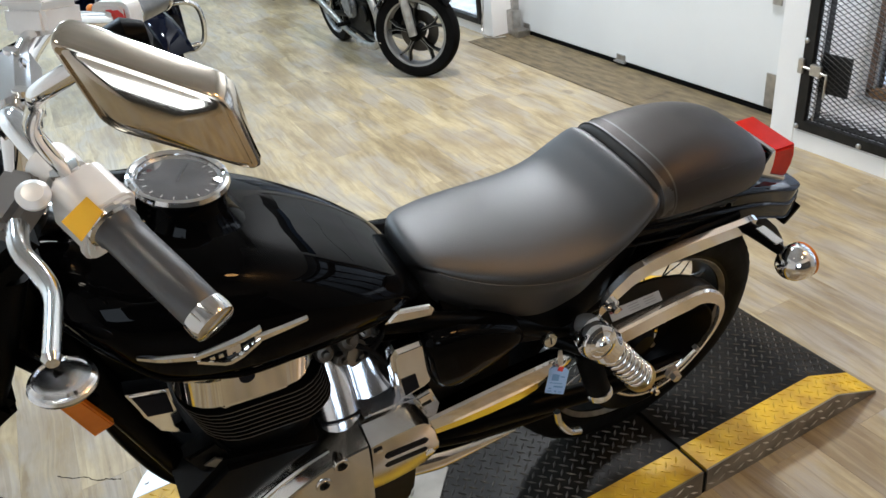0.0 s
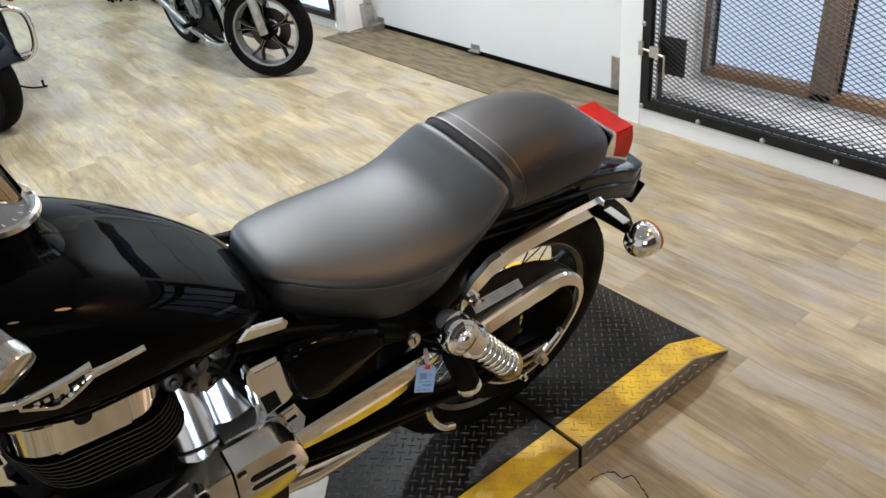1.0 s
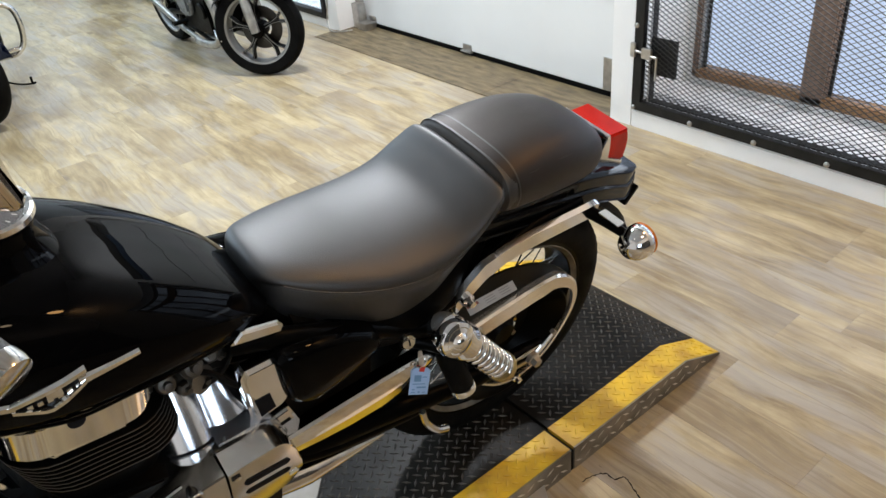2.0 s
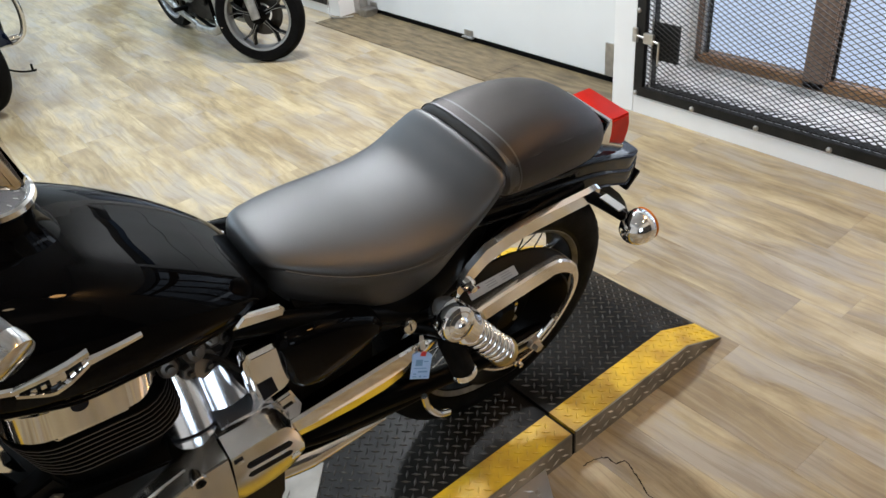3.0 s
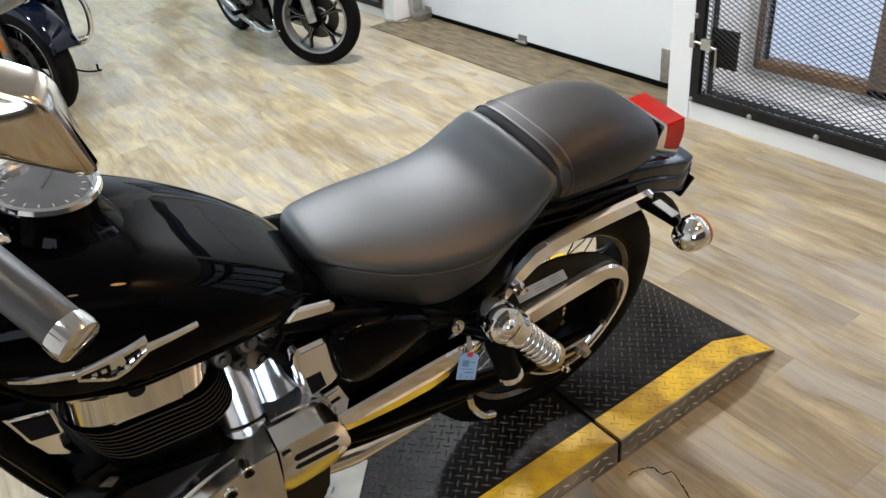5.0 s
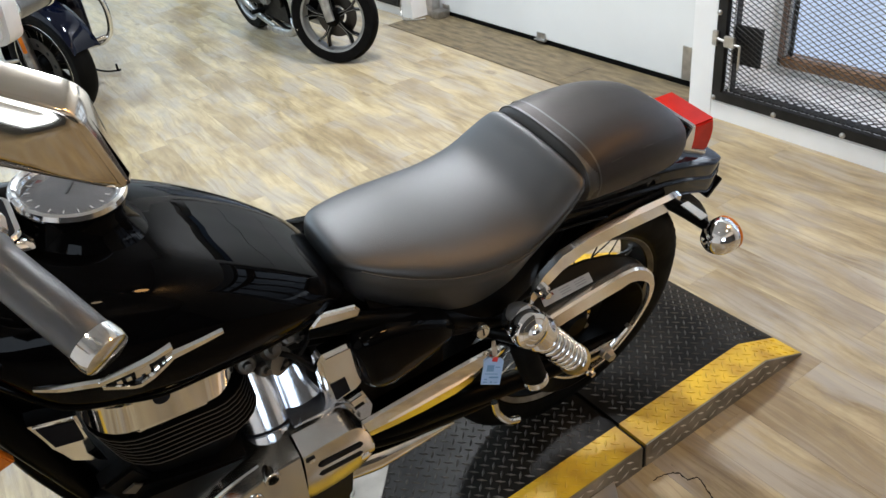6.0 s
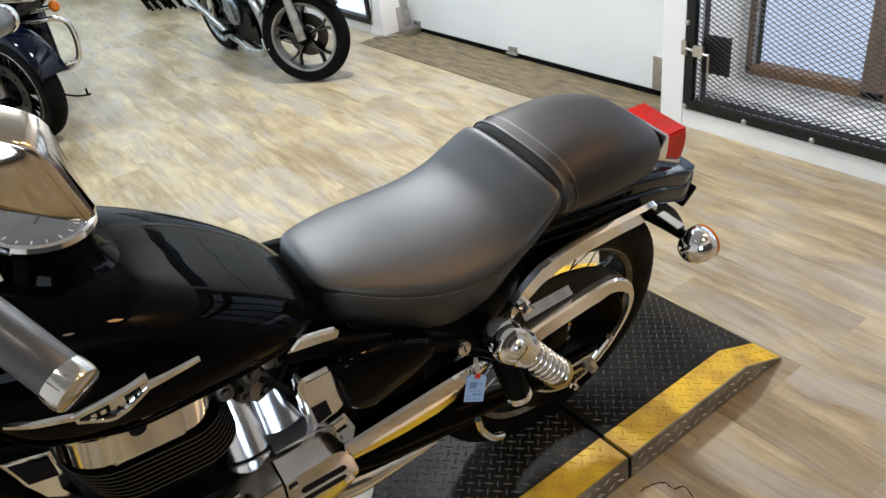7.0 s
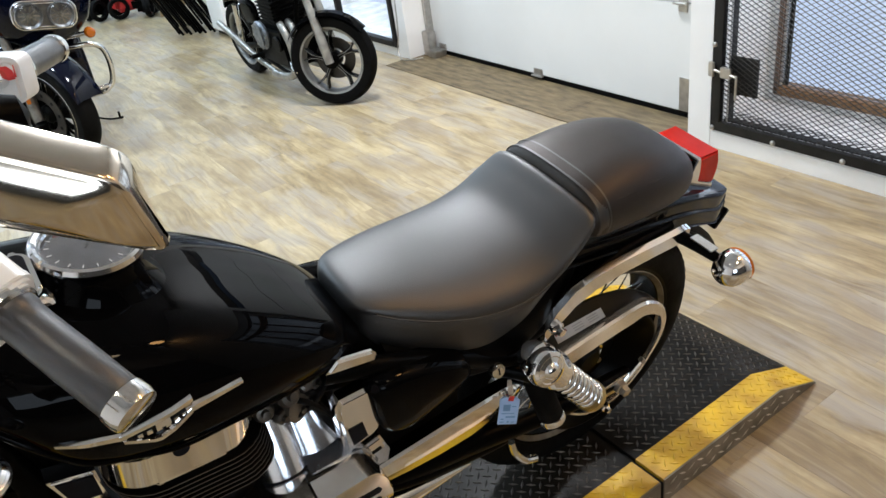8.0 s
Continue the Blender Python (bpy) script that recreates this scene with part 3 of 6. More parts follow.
for sgn in (-1, 1):
    part("seat_piping", tube([(x, sgn * hw, zs - 0.0008) for x, hw, zt, zs, hs, zb in smooth_keys(RIDER_KEYS, 40)[3:-2]], 0.0016, 6, 1), LEATHER, seat, "stitched seam", angle=70)
PILLION_KEYS = [(-0.1235, 0.110, 0.806, 0.752), (-0.1185, 0.1185, 0.8195, 0.742), (-0.06, 0.120, 0.829, 0.732), (0.02, 0.117, 0.828, 0.722), (0.08, 0.110, 0.816, 0.714), (0.13, 0.096, 0.797, 0.706),
                (0.165, 0.076, 0.770, 0.702), (0.184, 0.05, 0.745, 0.70), (0.19, 0.03, 0.73, 0.705)]
pillion = part("passenger_seat", shell(PILLION_KEYS, SEAT_PROFILE, 48), LEATHER2, bike, "dark vinyl passenger seat", angle=70)


def seat_strap(keys, profile, x0, x1, lift):
    bm = bmesh.new()
    half = half_section(profile, 4)
    half = [h for h in half if h[1] > 0.12 or h[0] < 0.2][:int(len(half) * 0.8)]
    k = np.array(keys, float)
    outline = []
    for x in (x0, x0 + 0.004, x1 - 0.004, x1):
        hw, zt, zb = [float(np.interp(x, k[:, 0], k[:, i])) for i in (1, 2, 3)]
        up = lift if x0 < x < x1 else 0.0
        row = [(-u * (hw + up), zb + w * (zt - zb + up)) for u, w in reversed(half)] + [(u * (hw + up), zb + w * (zt - zb + up)) for u, w in half[1:]]
        outline.append([(x, y, z) for y, z in row])
    return rings_to_bm(bm, outline, closed=False, cap=False)


strap = part("seat_strap", seat_strap(PILLION_KEYS, SEAT_PROFILE, -0.114, -0.090, 0.0014), LEATHER, pillion, "black vinyl grab strap", angle=70)
for sx in (-0.1145, -0.0935):
    part("strap_edge", seat_strap(PILLION_KEYS, SEAT_PROFILE, sx, sx + 0.0045, 0.0026), LEATHER, strap, "raised stitched edge", angle=70)
part("seat_piping", welt(PILLION_KEYS, SEAT_PROFILE, 0.72, np.linspace(-0.105, 0.17, 12), -1, 0.0012, 0.0), LEATHER2, pillion, angle=70)

# rear wheel
AXLE = Vector((0, 0, 0.311))
wheel = group_part("rear_wheel", "wire-spoked rear wheel with a black tyre")
ym = frame_of(AXLE, (0, 1, 0))
part("tyre", lathe([(0.224, -0.044), (0.234, -0.052), (0.256, -0.057), (0.280, -0.054), (0.297, -0.042), (0.307, -0.021), (0.310, 0), (0.307, 0.021), (0.297, 0.042), (0.280, 0.054),
                    (0.256, 0.057), (0.234, 0.052), (0.224, 0.044)], ym, 72, close=True), RUBBER, wheel, "black rubber tyre")
blocks = bmesh.new()
for i in range(60):
    a0 = 2 * math.pi * i / 60
    for sgn in (-1, 1):
        pts = []
        for u, da in ((0.010, 0.0), (0.026, 0.03), (0.041, 0.035)):
            r = float(np.interp(u, [0, 0.021, 0.042, 0.055], [0.310, 0.307, 0.297, 0.276]))
            pts.append((u * sgn, r + 0.0012, a0 + da))
        rings = []
        for u, r, a in pts:
            rings.append([AXLE + Vector((rr * math.cos(aa), u, rr * math.sin(aa))) for rr, aa in ((r - 0.004, a - 0.022), (r, a - 0.02), (r, a + 0.02), (r - 0.004, a + 0.022))])
        rings_to_bm(blocks, rings)
tagged(part("tread_block", blocks, RUBBER, wheel), kind="stuff")
part("rim", lathe([(0.212, -0.038), (0.224, -0.048), (0.232, -0.050), (0.234, -0.047), (0.227, -0.042), (0.218, -0.02), (0.218, 0.02), (0.227, 0.042), (0.234, 0.047), (0.232, 0.050), (0.224, 0.048), (0.212, 0.038), (0.208, 0)],
                  ym, 72, close=True), SATIN, wheel, "black rim")
for yy in (-0.0485, 0.0485):
    part("rim_lip", lathe([(0.213, yy * 0.86), (0.222, yy * 1.02), (0.224, yy), (0.215, yy * 0.84)], ym, 72, close=True), CASTING, wheel, "dull metal rim lip")
part("hub", lathe([(0.018, -0.018), (0.034, -0.018), (0.034, 0.045), (0.06, 0.055), (0.06, 0.07), (0.02, 0.075)], ym, 32), BARE, wheel, "aluminium hub")
for i in range(36):
    a = 2 * math.pi * i / 36
    sgn = -1 if i % 2 else 1
    b = a + (0.38 if (i // 2) % 2 else -0.38)
    p0 = AXLE + Vector((0.046 * math.cos(a), 0.045 if sgn > 0 else -0.018, 0.046 * math.sin(a)))
    p1 = AXLE + Vector((0.213 * math.cos(b), 0.012 * sgn, 0.213 * math.sin(b)))
    part("spoke", tube([p0, p1], 0.0018, 6, 1), CHROME, wheel)
part("rear_pulley", lathe([(0.020, -0.022), (0.100, -0.026), (0.125, -0.058), (0.140, -0.074), (0.150, -0.078), (0.152, -0.092), (0.148, -0.093), (0.134, -0.086), (0.115, -0.064), (0.092, -0.034), (0.030, -0.031)], ym, 56), SATIN, wheel, "black dished belt pulley")
part("pulley_ring", lathe([(0.046, -0.034), (0.050, -0.031), (0.053, -0.038), (0.049, -0.042), (0.045, -0.038)], ym, 40, close=True), ALU, wheel, "bright machined ring")
part("hub_cap", lathe([(0.034, -0.02), (0.036, -0.048), (0.026, -0.058), (0.0, -0.059)], ym, 28), ENGINE, wheel)
for i in range(6):
    a = 2 * math.pi * i / 6 + 0.3
    part("pulley_bolt", lathe([(0.007, 0), (0.007, 0.006), (0.0, 0.007)], frame_of(AXLE + Vector((0.072 * math.cos(a), -0.032, 0.072 * math.sin(a))), (0, -1, 0)), 6), BARE, wheel)

# belt guard band round the pulley, and the black cover over it
band = bmesh.new()
rings = []
path = [(p.x, p.y) for p in spline([(-0.175, 0.486, 0), (-0.10, 0.494, 0), (-0.03, 0.500, 0), (0.035, 0.503, 0), (0.072, 0.496, 0), (0.105, 0.473, 0), (0.132, 0.438, 0), (0.143, 0.400, 0), (0.140, 0.360, 0), (0.124, 0.320, 0), (0.098, 0.278, 0),
                                    (0.060, 0.242, 0), (0.015, 0.224, 0), (-0.035, 0.228, 0), (-0.080, 0.252, 0), (-0.115, 0.284, 0)], 2)]
for i, (u, v) in enumerate(path):
    a, b = Vector(path[max(i - 1, 0)]), Vector(path[min(i + 1, len(path) - 1)])
    d = (b - a).normalized()
    n = Vector((-d.y, d.x))
    wdt = float(np.interp(i, [0, 6, 9, 12, 17, len(path) - 1], [0.044, 0.044, 0.032, 0.018, 0.011, 0.008]))
    yin = float(np.interp(i, [0, 10, 16, len(path) - 1], [-0.082, -0.082, -0.102, -0.106]))
    o = [(u - n.x * wdt, -0.116, v - n.y * wdt), (u - n.x * 0.004, -0.117, v - n.y * 0.004), (u, -0.112, v), (u, yin, v), (u - n.x * 0.003, yin, v - n.y * 0.003), (u - n.x * 0.005, -0.110, v - n.y * 0.005), (u - n.x * wdt, -0.112, v - n.y * wdt)]
    rings.append(o)
part("belt_guard", rings_to_bm(band, rings), material("guard_chrome", (0.80, 0.77, 0.71), 0.14, metal=0.85, spread=0.08, scale=20, rough2=0.22), bike, "chrome belt guard", angle=30)
arm = part("belt_cover", plate([(-0.245, 0.480), (-0.20, 0.550), (-0.170, 0.574), (-0.122, 0.584), (-0.067, 0.578), (-0.007, 0.559), (0.035, 0.536), (0.072, 0.507), (0.100, 0.478), (0.06, 0.470), (0.0, 0.465), (-0.10, 0.440), (-0.2, 0.410)], side_frame(-0.095), 0.005, 0.0015), SATIN, bike, "satin black belt cover")
part("warning_sticker", plate([(-0.168, 0.544), (-0.053, 0.541), (-0.035, 0.507), (-0.152, 0.507)], side_frame(-0.1005), 0.0008), STICKER, arm, "worn silver warning sticker")
part("sticker_stripe", plate([(-0.166, 0.541), (-0.140, 0.540), (-0.134, 0.531), (-0.162, 0.532)], side_frame(-0.1015), 0.0005), material("faded_red", (0.20, 0.03, 0.025), 0.5), arm)
bars = bmesh.new()
for i in range(3):
    for j in range(2):
        cu, cv = -0.112 + j * 0.036 + i * 0.005, 0.535 - i * 0.0085
        add_plate(bars, [(cu - 0.012, cv - 0.001), (cu + 0.012, cv - 0.001), (cu + 0.012, cv + 0.001), (cu - 0.012, cv + 0.001)], side_frame(-0.1014), 0.0004)
part("sticker_print", bars, material("faded_ink", (0.30, 0.30, 0.31), 0.6), arm)

# swingarm and axle hardware
swing = part("swingarm", tube([(-0.56, -0.085, 0.40), (-0.35, -0.10, 0.365), (-0.15, -0.118, 0.335), (0.0, -0.122, 0.318), (0.04, -0.122, 0.316)], [0.024, 0.022, 0.020, 0.018, 0.014], 14, 6), SATIN, bike, "satin black swingarm")
part("swingarm_right", tube([(-0.56, 0.085, 0.40), (-0.35, 0.10, 0.365), (-0.15, 0.118, 0.335), (0.0, 0.122, 0.318), (0.04, 0.122, 0.316)], [0.024, 0.022, 0.020, 0.018, 0.014], 14, 6), SATIN, bike, "satin black swingarm")
part("axle_nut", lathe([(0.016, 0), (0.016, 0.012), (0.012, 0.014), (0.011, 0.026), (0.0, 0.028)], frame_of((0.0, -0.136, 0.318), (0, -1, 0)), 6), BARE, swing)
part("belt_adjuster", tube([(0.012, -0.14, 0.318), (0.055, -0.138, 0.352)], 0.0055, 8, 1), CHROME, swing)
part("adjuster_plate", plate([(-0.045, 0.300), (0.02, 0.298), (0.028, 0.336), (-0.045, 0.336)], side_frame(-0.132), 0.006, 0.002), ALU, swing)
part("adjuster_nut", lathe([(0.008, 0), (0.008, 0.009), (0.0, 0.01)], frame_of((0.055, -0.138, 0.352), (0.7, 0, 0.55)), 6), BARE, swing)

# left and right shock absorbers
for sgn in (-1, 1):
    shock = group_part("rear_shock", "chrome coil-over rear shock absorber")
    A, Bm = Vector((-0.277, 0.178 * sgn, 0.622)), Vector((-0.098, 0.160 * sgn, 0.372))
    ax = (Bm - A).normalized()
    L = (Bm - A).length
    sm = frame_of(A, ax)
    part("top_cover", lathe([(0.0, -0.030), (0.014, -0.029), (0.026, -0.022), (0.030, -0.008), (0.031, 0.01), (0.031, 0.060), (0.033, 0.064), (0.033, 0.078), (0.029, 0.082), (0.0, 0.082)], sm, 36), CHROME, shock, "polished chrome shock cover")
    part("top_bolt", lathe([(0.027, -0.020), (0.0325, -0.008), (0.0335, 0.002), (0.030, 0.009), (0.024, 0.012), (0.022, 0.011), (0.015, 0.014), (0.012, 0.019), (0.006, 0.022), (0.0, 0.0225)], frame_of(A + Vector((-0.002, 0.022 * sgn, 0.004)), (0, sgn, 0.3)), 32), CHROME, shock)
    helix = []
    turns, r = 7.5, 0.0245
    for i in range(int(turns * 14) + 1):
        a = 2 * math.pi * i / 14
        helix.append(sm @ Vector((r * math.cos(a), r * math.sin(a), 0.086 + (L - 0.125) * i / (turns * 14))))
    part("coil_spring", tube(helix, 0.0052, 8, 1), CHROME, shock, "chrome coil spring", angle=80)
    part("damper_body", lathe([(0.017, 0.08), (0.017, L - 0.02), (0.0, L - 0.02)], sm, 20), BARE, shock)
    part("spring_seat", lathe([(0.030, L - 0.040), (0.031, L - 0.034), (0.031, L - 0.026), (0.022, L - 0.018), (0.018, L + 0.004), (0.0, L + 0.006)], sm, 28), material("brass_tint", (0.62, 0.48, 0.20), 0.3, metal=1.0, spread=0.3), shock, "yellowed zinc spring seat")
    part("lower_nut", lathe([(0.010, 0), (0.010, 0.010), (0.007, 0.012), (0.006, 0.020), (0.0, 0.021)], frame_of(Bm + Vector((0.004, 0.018 * sgn, -0.002)), (0, sgn, 0)), 6), CHROME, shock)

# tail
FENDER_KEYS = [(-0.17, 0.098, 0.770, 0.690), (-0.06, 0.102, 0.742, 0.672), (0.06, 0.104, 0.726, 0.652), (0.16, 0.100, 0.700, 0.628), (0.235, 0.090, 0.668, 0.594), (0.275, 0.083, 0.650, 0.576), (0.308, 0.068, 0.634, 0.584), (0.330, 0.054, 0.622, 0.598), (0.334, 0.046, 0.617, 0.602)]
FENDER_PROFILE = [(0, 1), (0.55, 0.985), (0.84, 0.945), (0.925, 0.90), (0.965, 0.84), (0.955, 0.70), (0.935, 0.50), (0.935, 0.46), (0.965, 0.43), (0.985, 0.38), (0.975, 0.06), (0.93, 0.0), (0, 0.0)]
part("rear_fender", shell(FENDER_KEYS, FENDER_PROFILE, 44), material("fender_black", (0.0015, 0.0015, 0.0017), 0.07, spread=0.2, scale=6, rough2=0.11, specular=0.10), bike, "gloss black rear fender with a side crease", angle=50)
inner = bmesh.new()
rings = []
for i in range(15):
    a = radians(20 + i * 7.5)
    r0 = 0.352
    rings.append([(r0 * math.cos(a), y, 0.316 + (r0 + dz) * math.sin(a)) for y, dz in ((-0.088, -0.02), (-0.082, 0.0), (0.082, 0.0), (0.088, -0.02), (0.084, -0.022), (0.079, -0.004), (-0.079, -0.004), (-0.084, -0.022))])
part("inner_fender", rings_to_bm(inner, rings), SATIN, bike, "satin black inner fender")
tail = part("tail_light", plate([(0.206, 0.737), (0.262, 0.735), (0.270, 0.712), (0.272, 0.690), (0.268, 0.662), (0.208, 0.686)], side_frame(0.056), 0.112, 0.004), RED, bike, "red tail light lens")
part("chrome_bezel", plate([(0.197, 0.743), (0.207, 0.739), (0.210, 0.712), (0.209, 0.687), (0.262, 0.664), (0.258, 0.648), (0.250, 0.647), (0.170, 0.680)], side_frame(-0.048), 0.012, 0.002), CHROME, tail, "chrome tail light bezel")
part("chrome_bezel", plate([(0.197, 0.743), (0.207, 0.739), (0.210, 0.712), (0.209, 0.687), (0.262, 0.664), (0.258, 0.648), (0.250, 0.647), (0.170, 0.680)], side_frame(0.060), 0.012, 0.002), CHROME, tail, "chrome tail light bezel")
part("bezel_strip", box((0.195, -0.0595, 0.735), (0.206, 0.0595, 0.7435), 0.002), CHROME, tail)
part("tail_light_base", box((0.18, -0.048, 0.630), (0.262, 0.048, 0.664), 0.004), SATIN, tail)
part("seat_gap_cover", plate([(0.12, 0.70), (0.15, 0.742), (0.192, 0.737), (0.170, 0.684), (0.13, 0.675)], side_frame(0.05), 0.105, 0.004), SATIN, bike)
part("plate_bracket", box((-0.012, -0.022, -0.05), (0.0, 0.022, 0.0), 0.002, pose(0.348, -0.040, 0.560, 0, 38, 0)), SATIN, bike, "black licence plate bracket")
for sgn in (-1, 1):
    y = 0.116 * sgn
    strut = part("fender_strut", rings_to_bm(bmesh.new(), [[(u - n0 * 0.2, y, v + w / 2), (u - n0 * 0.2, y + 0.011 * sgn, v + w / 2 - 0.003), (u, y + 0.011 * sgn, v - w / 2 + 0.003), (u, y, v - w / 2)]
                                                        for u, v, w, n0 in ((-0.215, 0.585, 0.034, 0.0), (-0.185, 0.614, 0.040, 0.03), (-0.150, 0.640, 0.042, 0.03), (-0.105, 0.652, 0.038, 0.01), (-0.04, 0.655, 0.036, 0), (0.04, 0.652, 0.034, 0), (0.090, 0.650, 0.034, 0), (0.112, 0.650, 0.036, 0), (0.122, 0.652, 0.026, 0))]),
                 CHROME, bike, "chrome fender strut", angle=30)
    for bx, bz in ((-0.192, 0.598), (-0.228, 0.566)):
        part("strut_bolt", lathe([(0.013, 0), (0.013, 0.006), (0.008, 0.010), (0.007, 0.018), (0.0, 0.020)], frame_of((bx, y + 0.011 * sgn, bz), (0, sgn, 0)), 16), CHROME, strut)
    sig = group_part("rear_signal", "chrome bullet turn signal on a black stalk")
    part("stalk", tube([(0.098, y, 0.652), (0.106, y + 0.03 * sgn, 0.650), (0.116, y + 0.085 * sgn, 0.644)], [0.013, 0.012, 0.009], 12, 4), SATIN, sig)
    part("stalk_plate", box((-0.010, -0.024, 0.0), (0.010, 0.024, 0.003), 0.001, pose(0.110, y + 0.052 * sgn, 0.660)), ALU, sig)
    bm_ = frame_of((0.122, 0.226 * sgn, 0.640), (-1, 0.0, 0.0))
    part("signal_body", lathe([(0.0, 0.036), (0.011, 0.034), (0.022, 0.028), (0.0295, 0.016), (0.0325, 0.002), (0.0325, -0.009), (0.030, -0.013), (0.0, -0.013)], bm_, 40), CHROME, sig, "polished chrome bullet housing")
    part("signal_lens", lathe([(0.031, -0.011), (0.0315, -0.017), (0.024, -0.024), (0.0, -0.028)], bm_, 32), AMBER, sig, "amber lens")

# side covers, seat lock and key tag
SC = [(-0.555, 0.700), (-0.535, 0.716), (-0.46, 0.700), (-0.395, 0.668), (-0.376, 0.640), (-0.385, 0.622), (-0.43, 0.600), (-0.49, 0.585), (-0.525, 0.590), (-0.545, 0.62)]


def pillow(outline, y, depth, inset=0.02, outward=-1):
    """A cushioned cover: the outline shrinks as it comes out."""
    cx = sum(p[0] for p in outline) / len(outline)
    cz = sum(p[1] for p in outline) / len(outline)
    pts = [Vector((p[0], p[1])) for p in outline]
    loop = spline([(p.x, p.y, 0) for p in pts] + [(pts[0].x, pts[0].y, 0)], 4)[:-1]
    rings = []
    for s, d in ((1.0, 0.0), (1.0, 0.35), (0.975, 0.62), (0.92, 0.82), (0.8, 0.94), (0.5, 1.0), (0.02, 1.02)):
        rings.append([(cx + (p.x - cx) * s, y + outward * depth * d, cz + (p.y - cz) * s) for p in loop])
    return rings_to_bm(bmesh.new(), rings)


part("side_cover", pillow(SC, -0.105, 0.05), PAINT, bike, "gloss black side cover", angle=60)
part("side_cover", pillow(SC, 0.105, 0.05, outward=1), PAINT, bike, "gloss black side cover", angle=60)
part("seat_pan", shell([(-0.50, 0.10, 0.73, 0.69), (-0.40, 0.125, 0.70, 0.60), (-0.28, 0.13, 0.69, 0.57), (-0.18, 0.11, 0.70, 0.60), (-0.12, 0.09, 0.76, 0.66)], TANK_PROFILE, 20), SATIN, bike, "black seat pan", angle=60)
lock = part("seat_lock", lathe([(0.013, 0), (0.014, 0.006), (0.012, 0.011), (0.009, 0.012), (0.0, 0.0125)], frame_of((-0.328, -0.136, 0.594), (0, -1, 0.35)), 24), ALU, bike, "round key lock")
part("lock_slot", box((-0.0012, -0.006, 0), (0.0012, 0.006, 0.0006), 0, frame_of((-0.328, -0.136, 0.594), (0, -1, 0.35)) @ pose(0, 0, 0.0124)), INK, lock)
part("frame_tube", tube([(-0.60, -0.10, 0.735), (-0.52, -0.115, 0.715), (-0.42, -0.12, 0.665), (-0.33, -0.122, 0.605), (-0.27, -0.125, 0.575)], 0.015, 12), SATIN, bike, "black frame tube")
part("frame_tube", tube([(-0.30, -0.12, 0.60), (-0.20, -0.11, 0.60), (-0.05, -0.10, 0.655), (0.10, -0.095, 0.66)], 0.013, 12), SATIN, bike, "black frame tube")
part("frame_tube", tube([(-0.99, -0.02, 0.85), (-0.965, -0.045, 0.74), (-0.937, -0.05, 0.63), (-0.905, -0.05, 0.50), (-0.87, -0.06, 0.36), (-0.80, -0.07, 0.26), (-0.62, -0.07, 0.25)], 0.021, 14), SATIN, bike, "black frame downtube")
part("frame_tube", tube([(-0.99, 0.02, 0.85), (-0.985, 0.03, 0.70), (-0.968, 0.045, 0.52), (-0.92, 0.06, 0.36), (-0.80, 0.09, 0.26), (-0.62, 0.07, 0.25)], 0.024, 14), SATIN, bike, "black frame downtube")
part("frame_trim", plate([(-0.603, 0.754), (-0.585, 0.771), (-0.532, 0.757), (-0.526, 0.748), (-0.53, 0.737)], side_frame(-0.112), 0.010, 0.003), CHROME, bike, "chrome frame trim")

part("backbone", shell([(-0.99, 0.030, 0.88, 0.74), (-0.90, 0.045, 0.84, 0.72), (-0.75, 0.055, 0.80, 0.68), (-0.60, 0.075, 0.765, 0.66), (-0.50, 0.090, 0.742, 0.64), (-0.40, 0.09, 0.70, 0.60)], TANK_PROFILE, 24), SATIN, bike, "black frame backbone", angle=60)
# Added block that keeps the space between the frame tubes black.
part("battery_box", box((-0.545, -0.055, 0.36), (-0.335, 0.075, 0.66), 0.010), ENGINE, bike, "added black filler between the frame tubes")
# chrome pivot panel
PIV = bmesh.new()
rings = []
for u, zt, zb in ((-0.560, 0.528, 0.484), (-0.50, 0.531, 0.474), (-0.44, 0.534, 0.468), (-0.38, 0.537, 0.468), (-0.345, 0.538, 0.476), (-0.325, 0.538, 0.492), (-0.315, 0.538, 0.512), (-0.295, 0.538, 0.522), (-0.265, 0.537, 0.526)):
    zm = zb + 0.46 * (zt - zb)
    rings.append([(u, -0.120, zt), (u, -0.142, zt), (u, -0.147, zt - 0.003), (u, -0.152, zm + 0.002), (u, -0.151, zm - 0.002), (u, -0.1465, zb + 0.002), (u, -0.144, zb), (u, -0.120, zb)])
part("pivot_panel", rings_to_bm(PIV, rings), CHROME, bike, "chrome frame panel above the pivot", angle=25)
part("exhaust_pipe", tube([(-0.66, -0.08, 0.37), (-0.58, -0.095, 0.350), (-0.51, -0.10, 0.333), (-0.425, -0.10, 0.318), (-0.345, -0.10, 0.300)], [0.025, 0.025, 0.024, 0.015, 0.003], 20), ALU, bike, "chrome crossover pipe")
part("lower_rail", tube([(-0.60, -0.095, 0.42), (-0.48, -0.105, 0.375), (-0.38, -0.105, 0.345), (-0.28, -0.105, 0.325), (-0.2, -0.1, 0.32)], 0.013, 12), SATIN, bike)

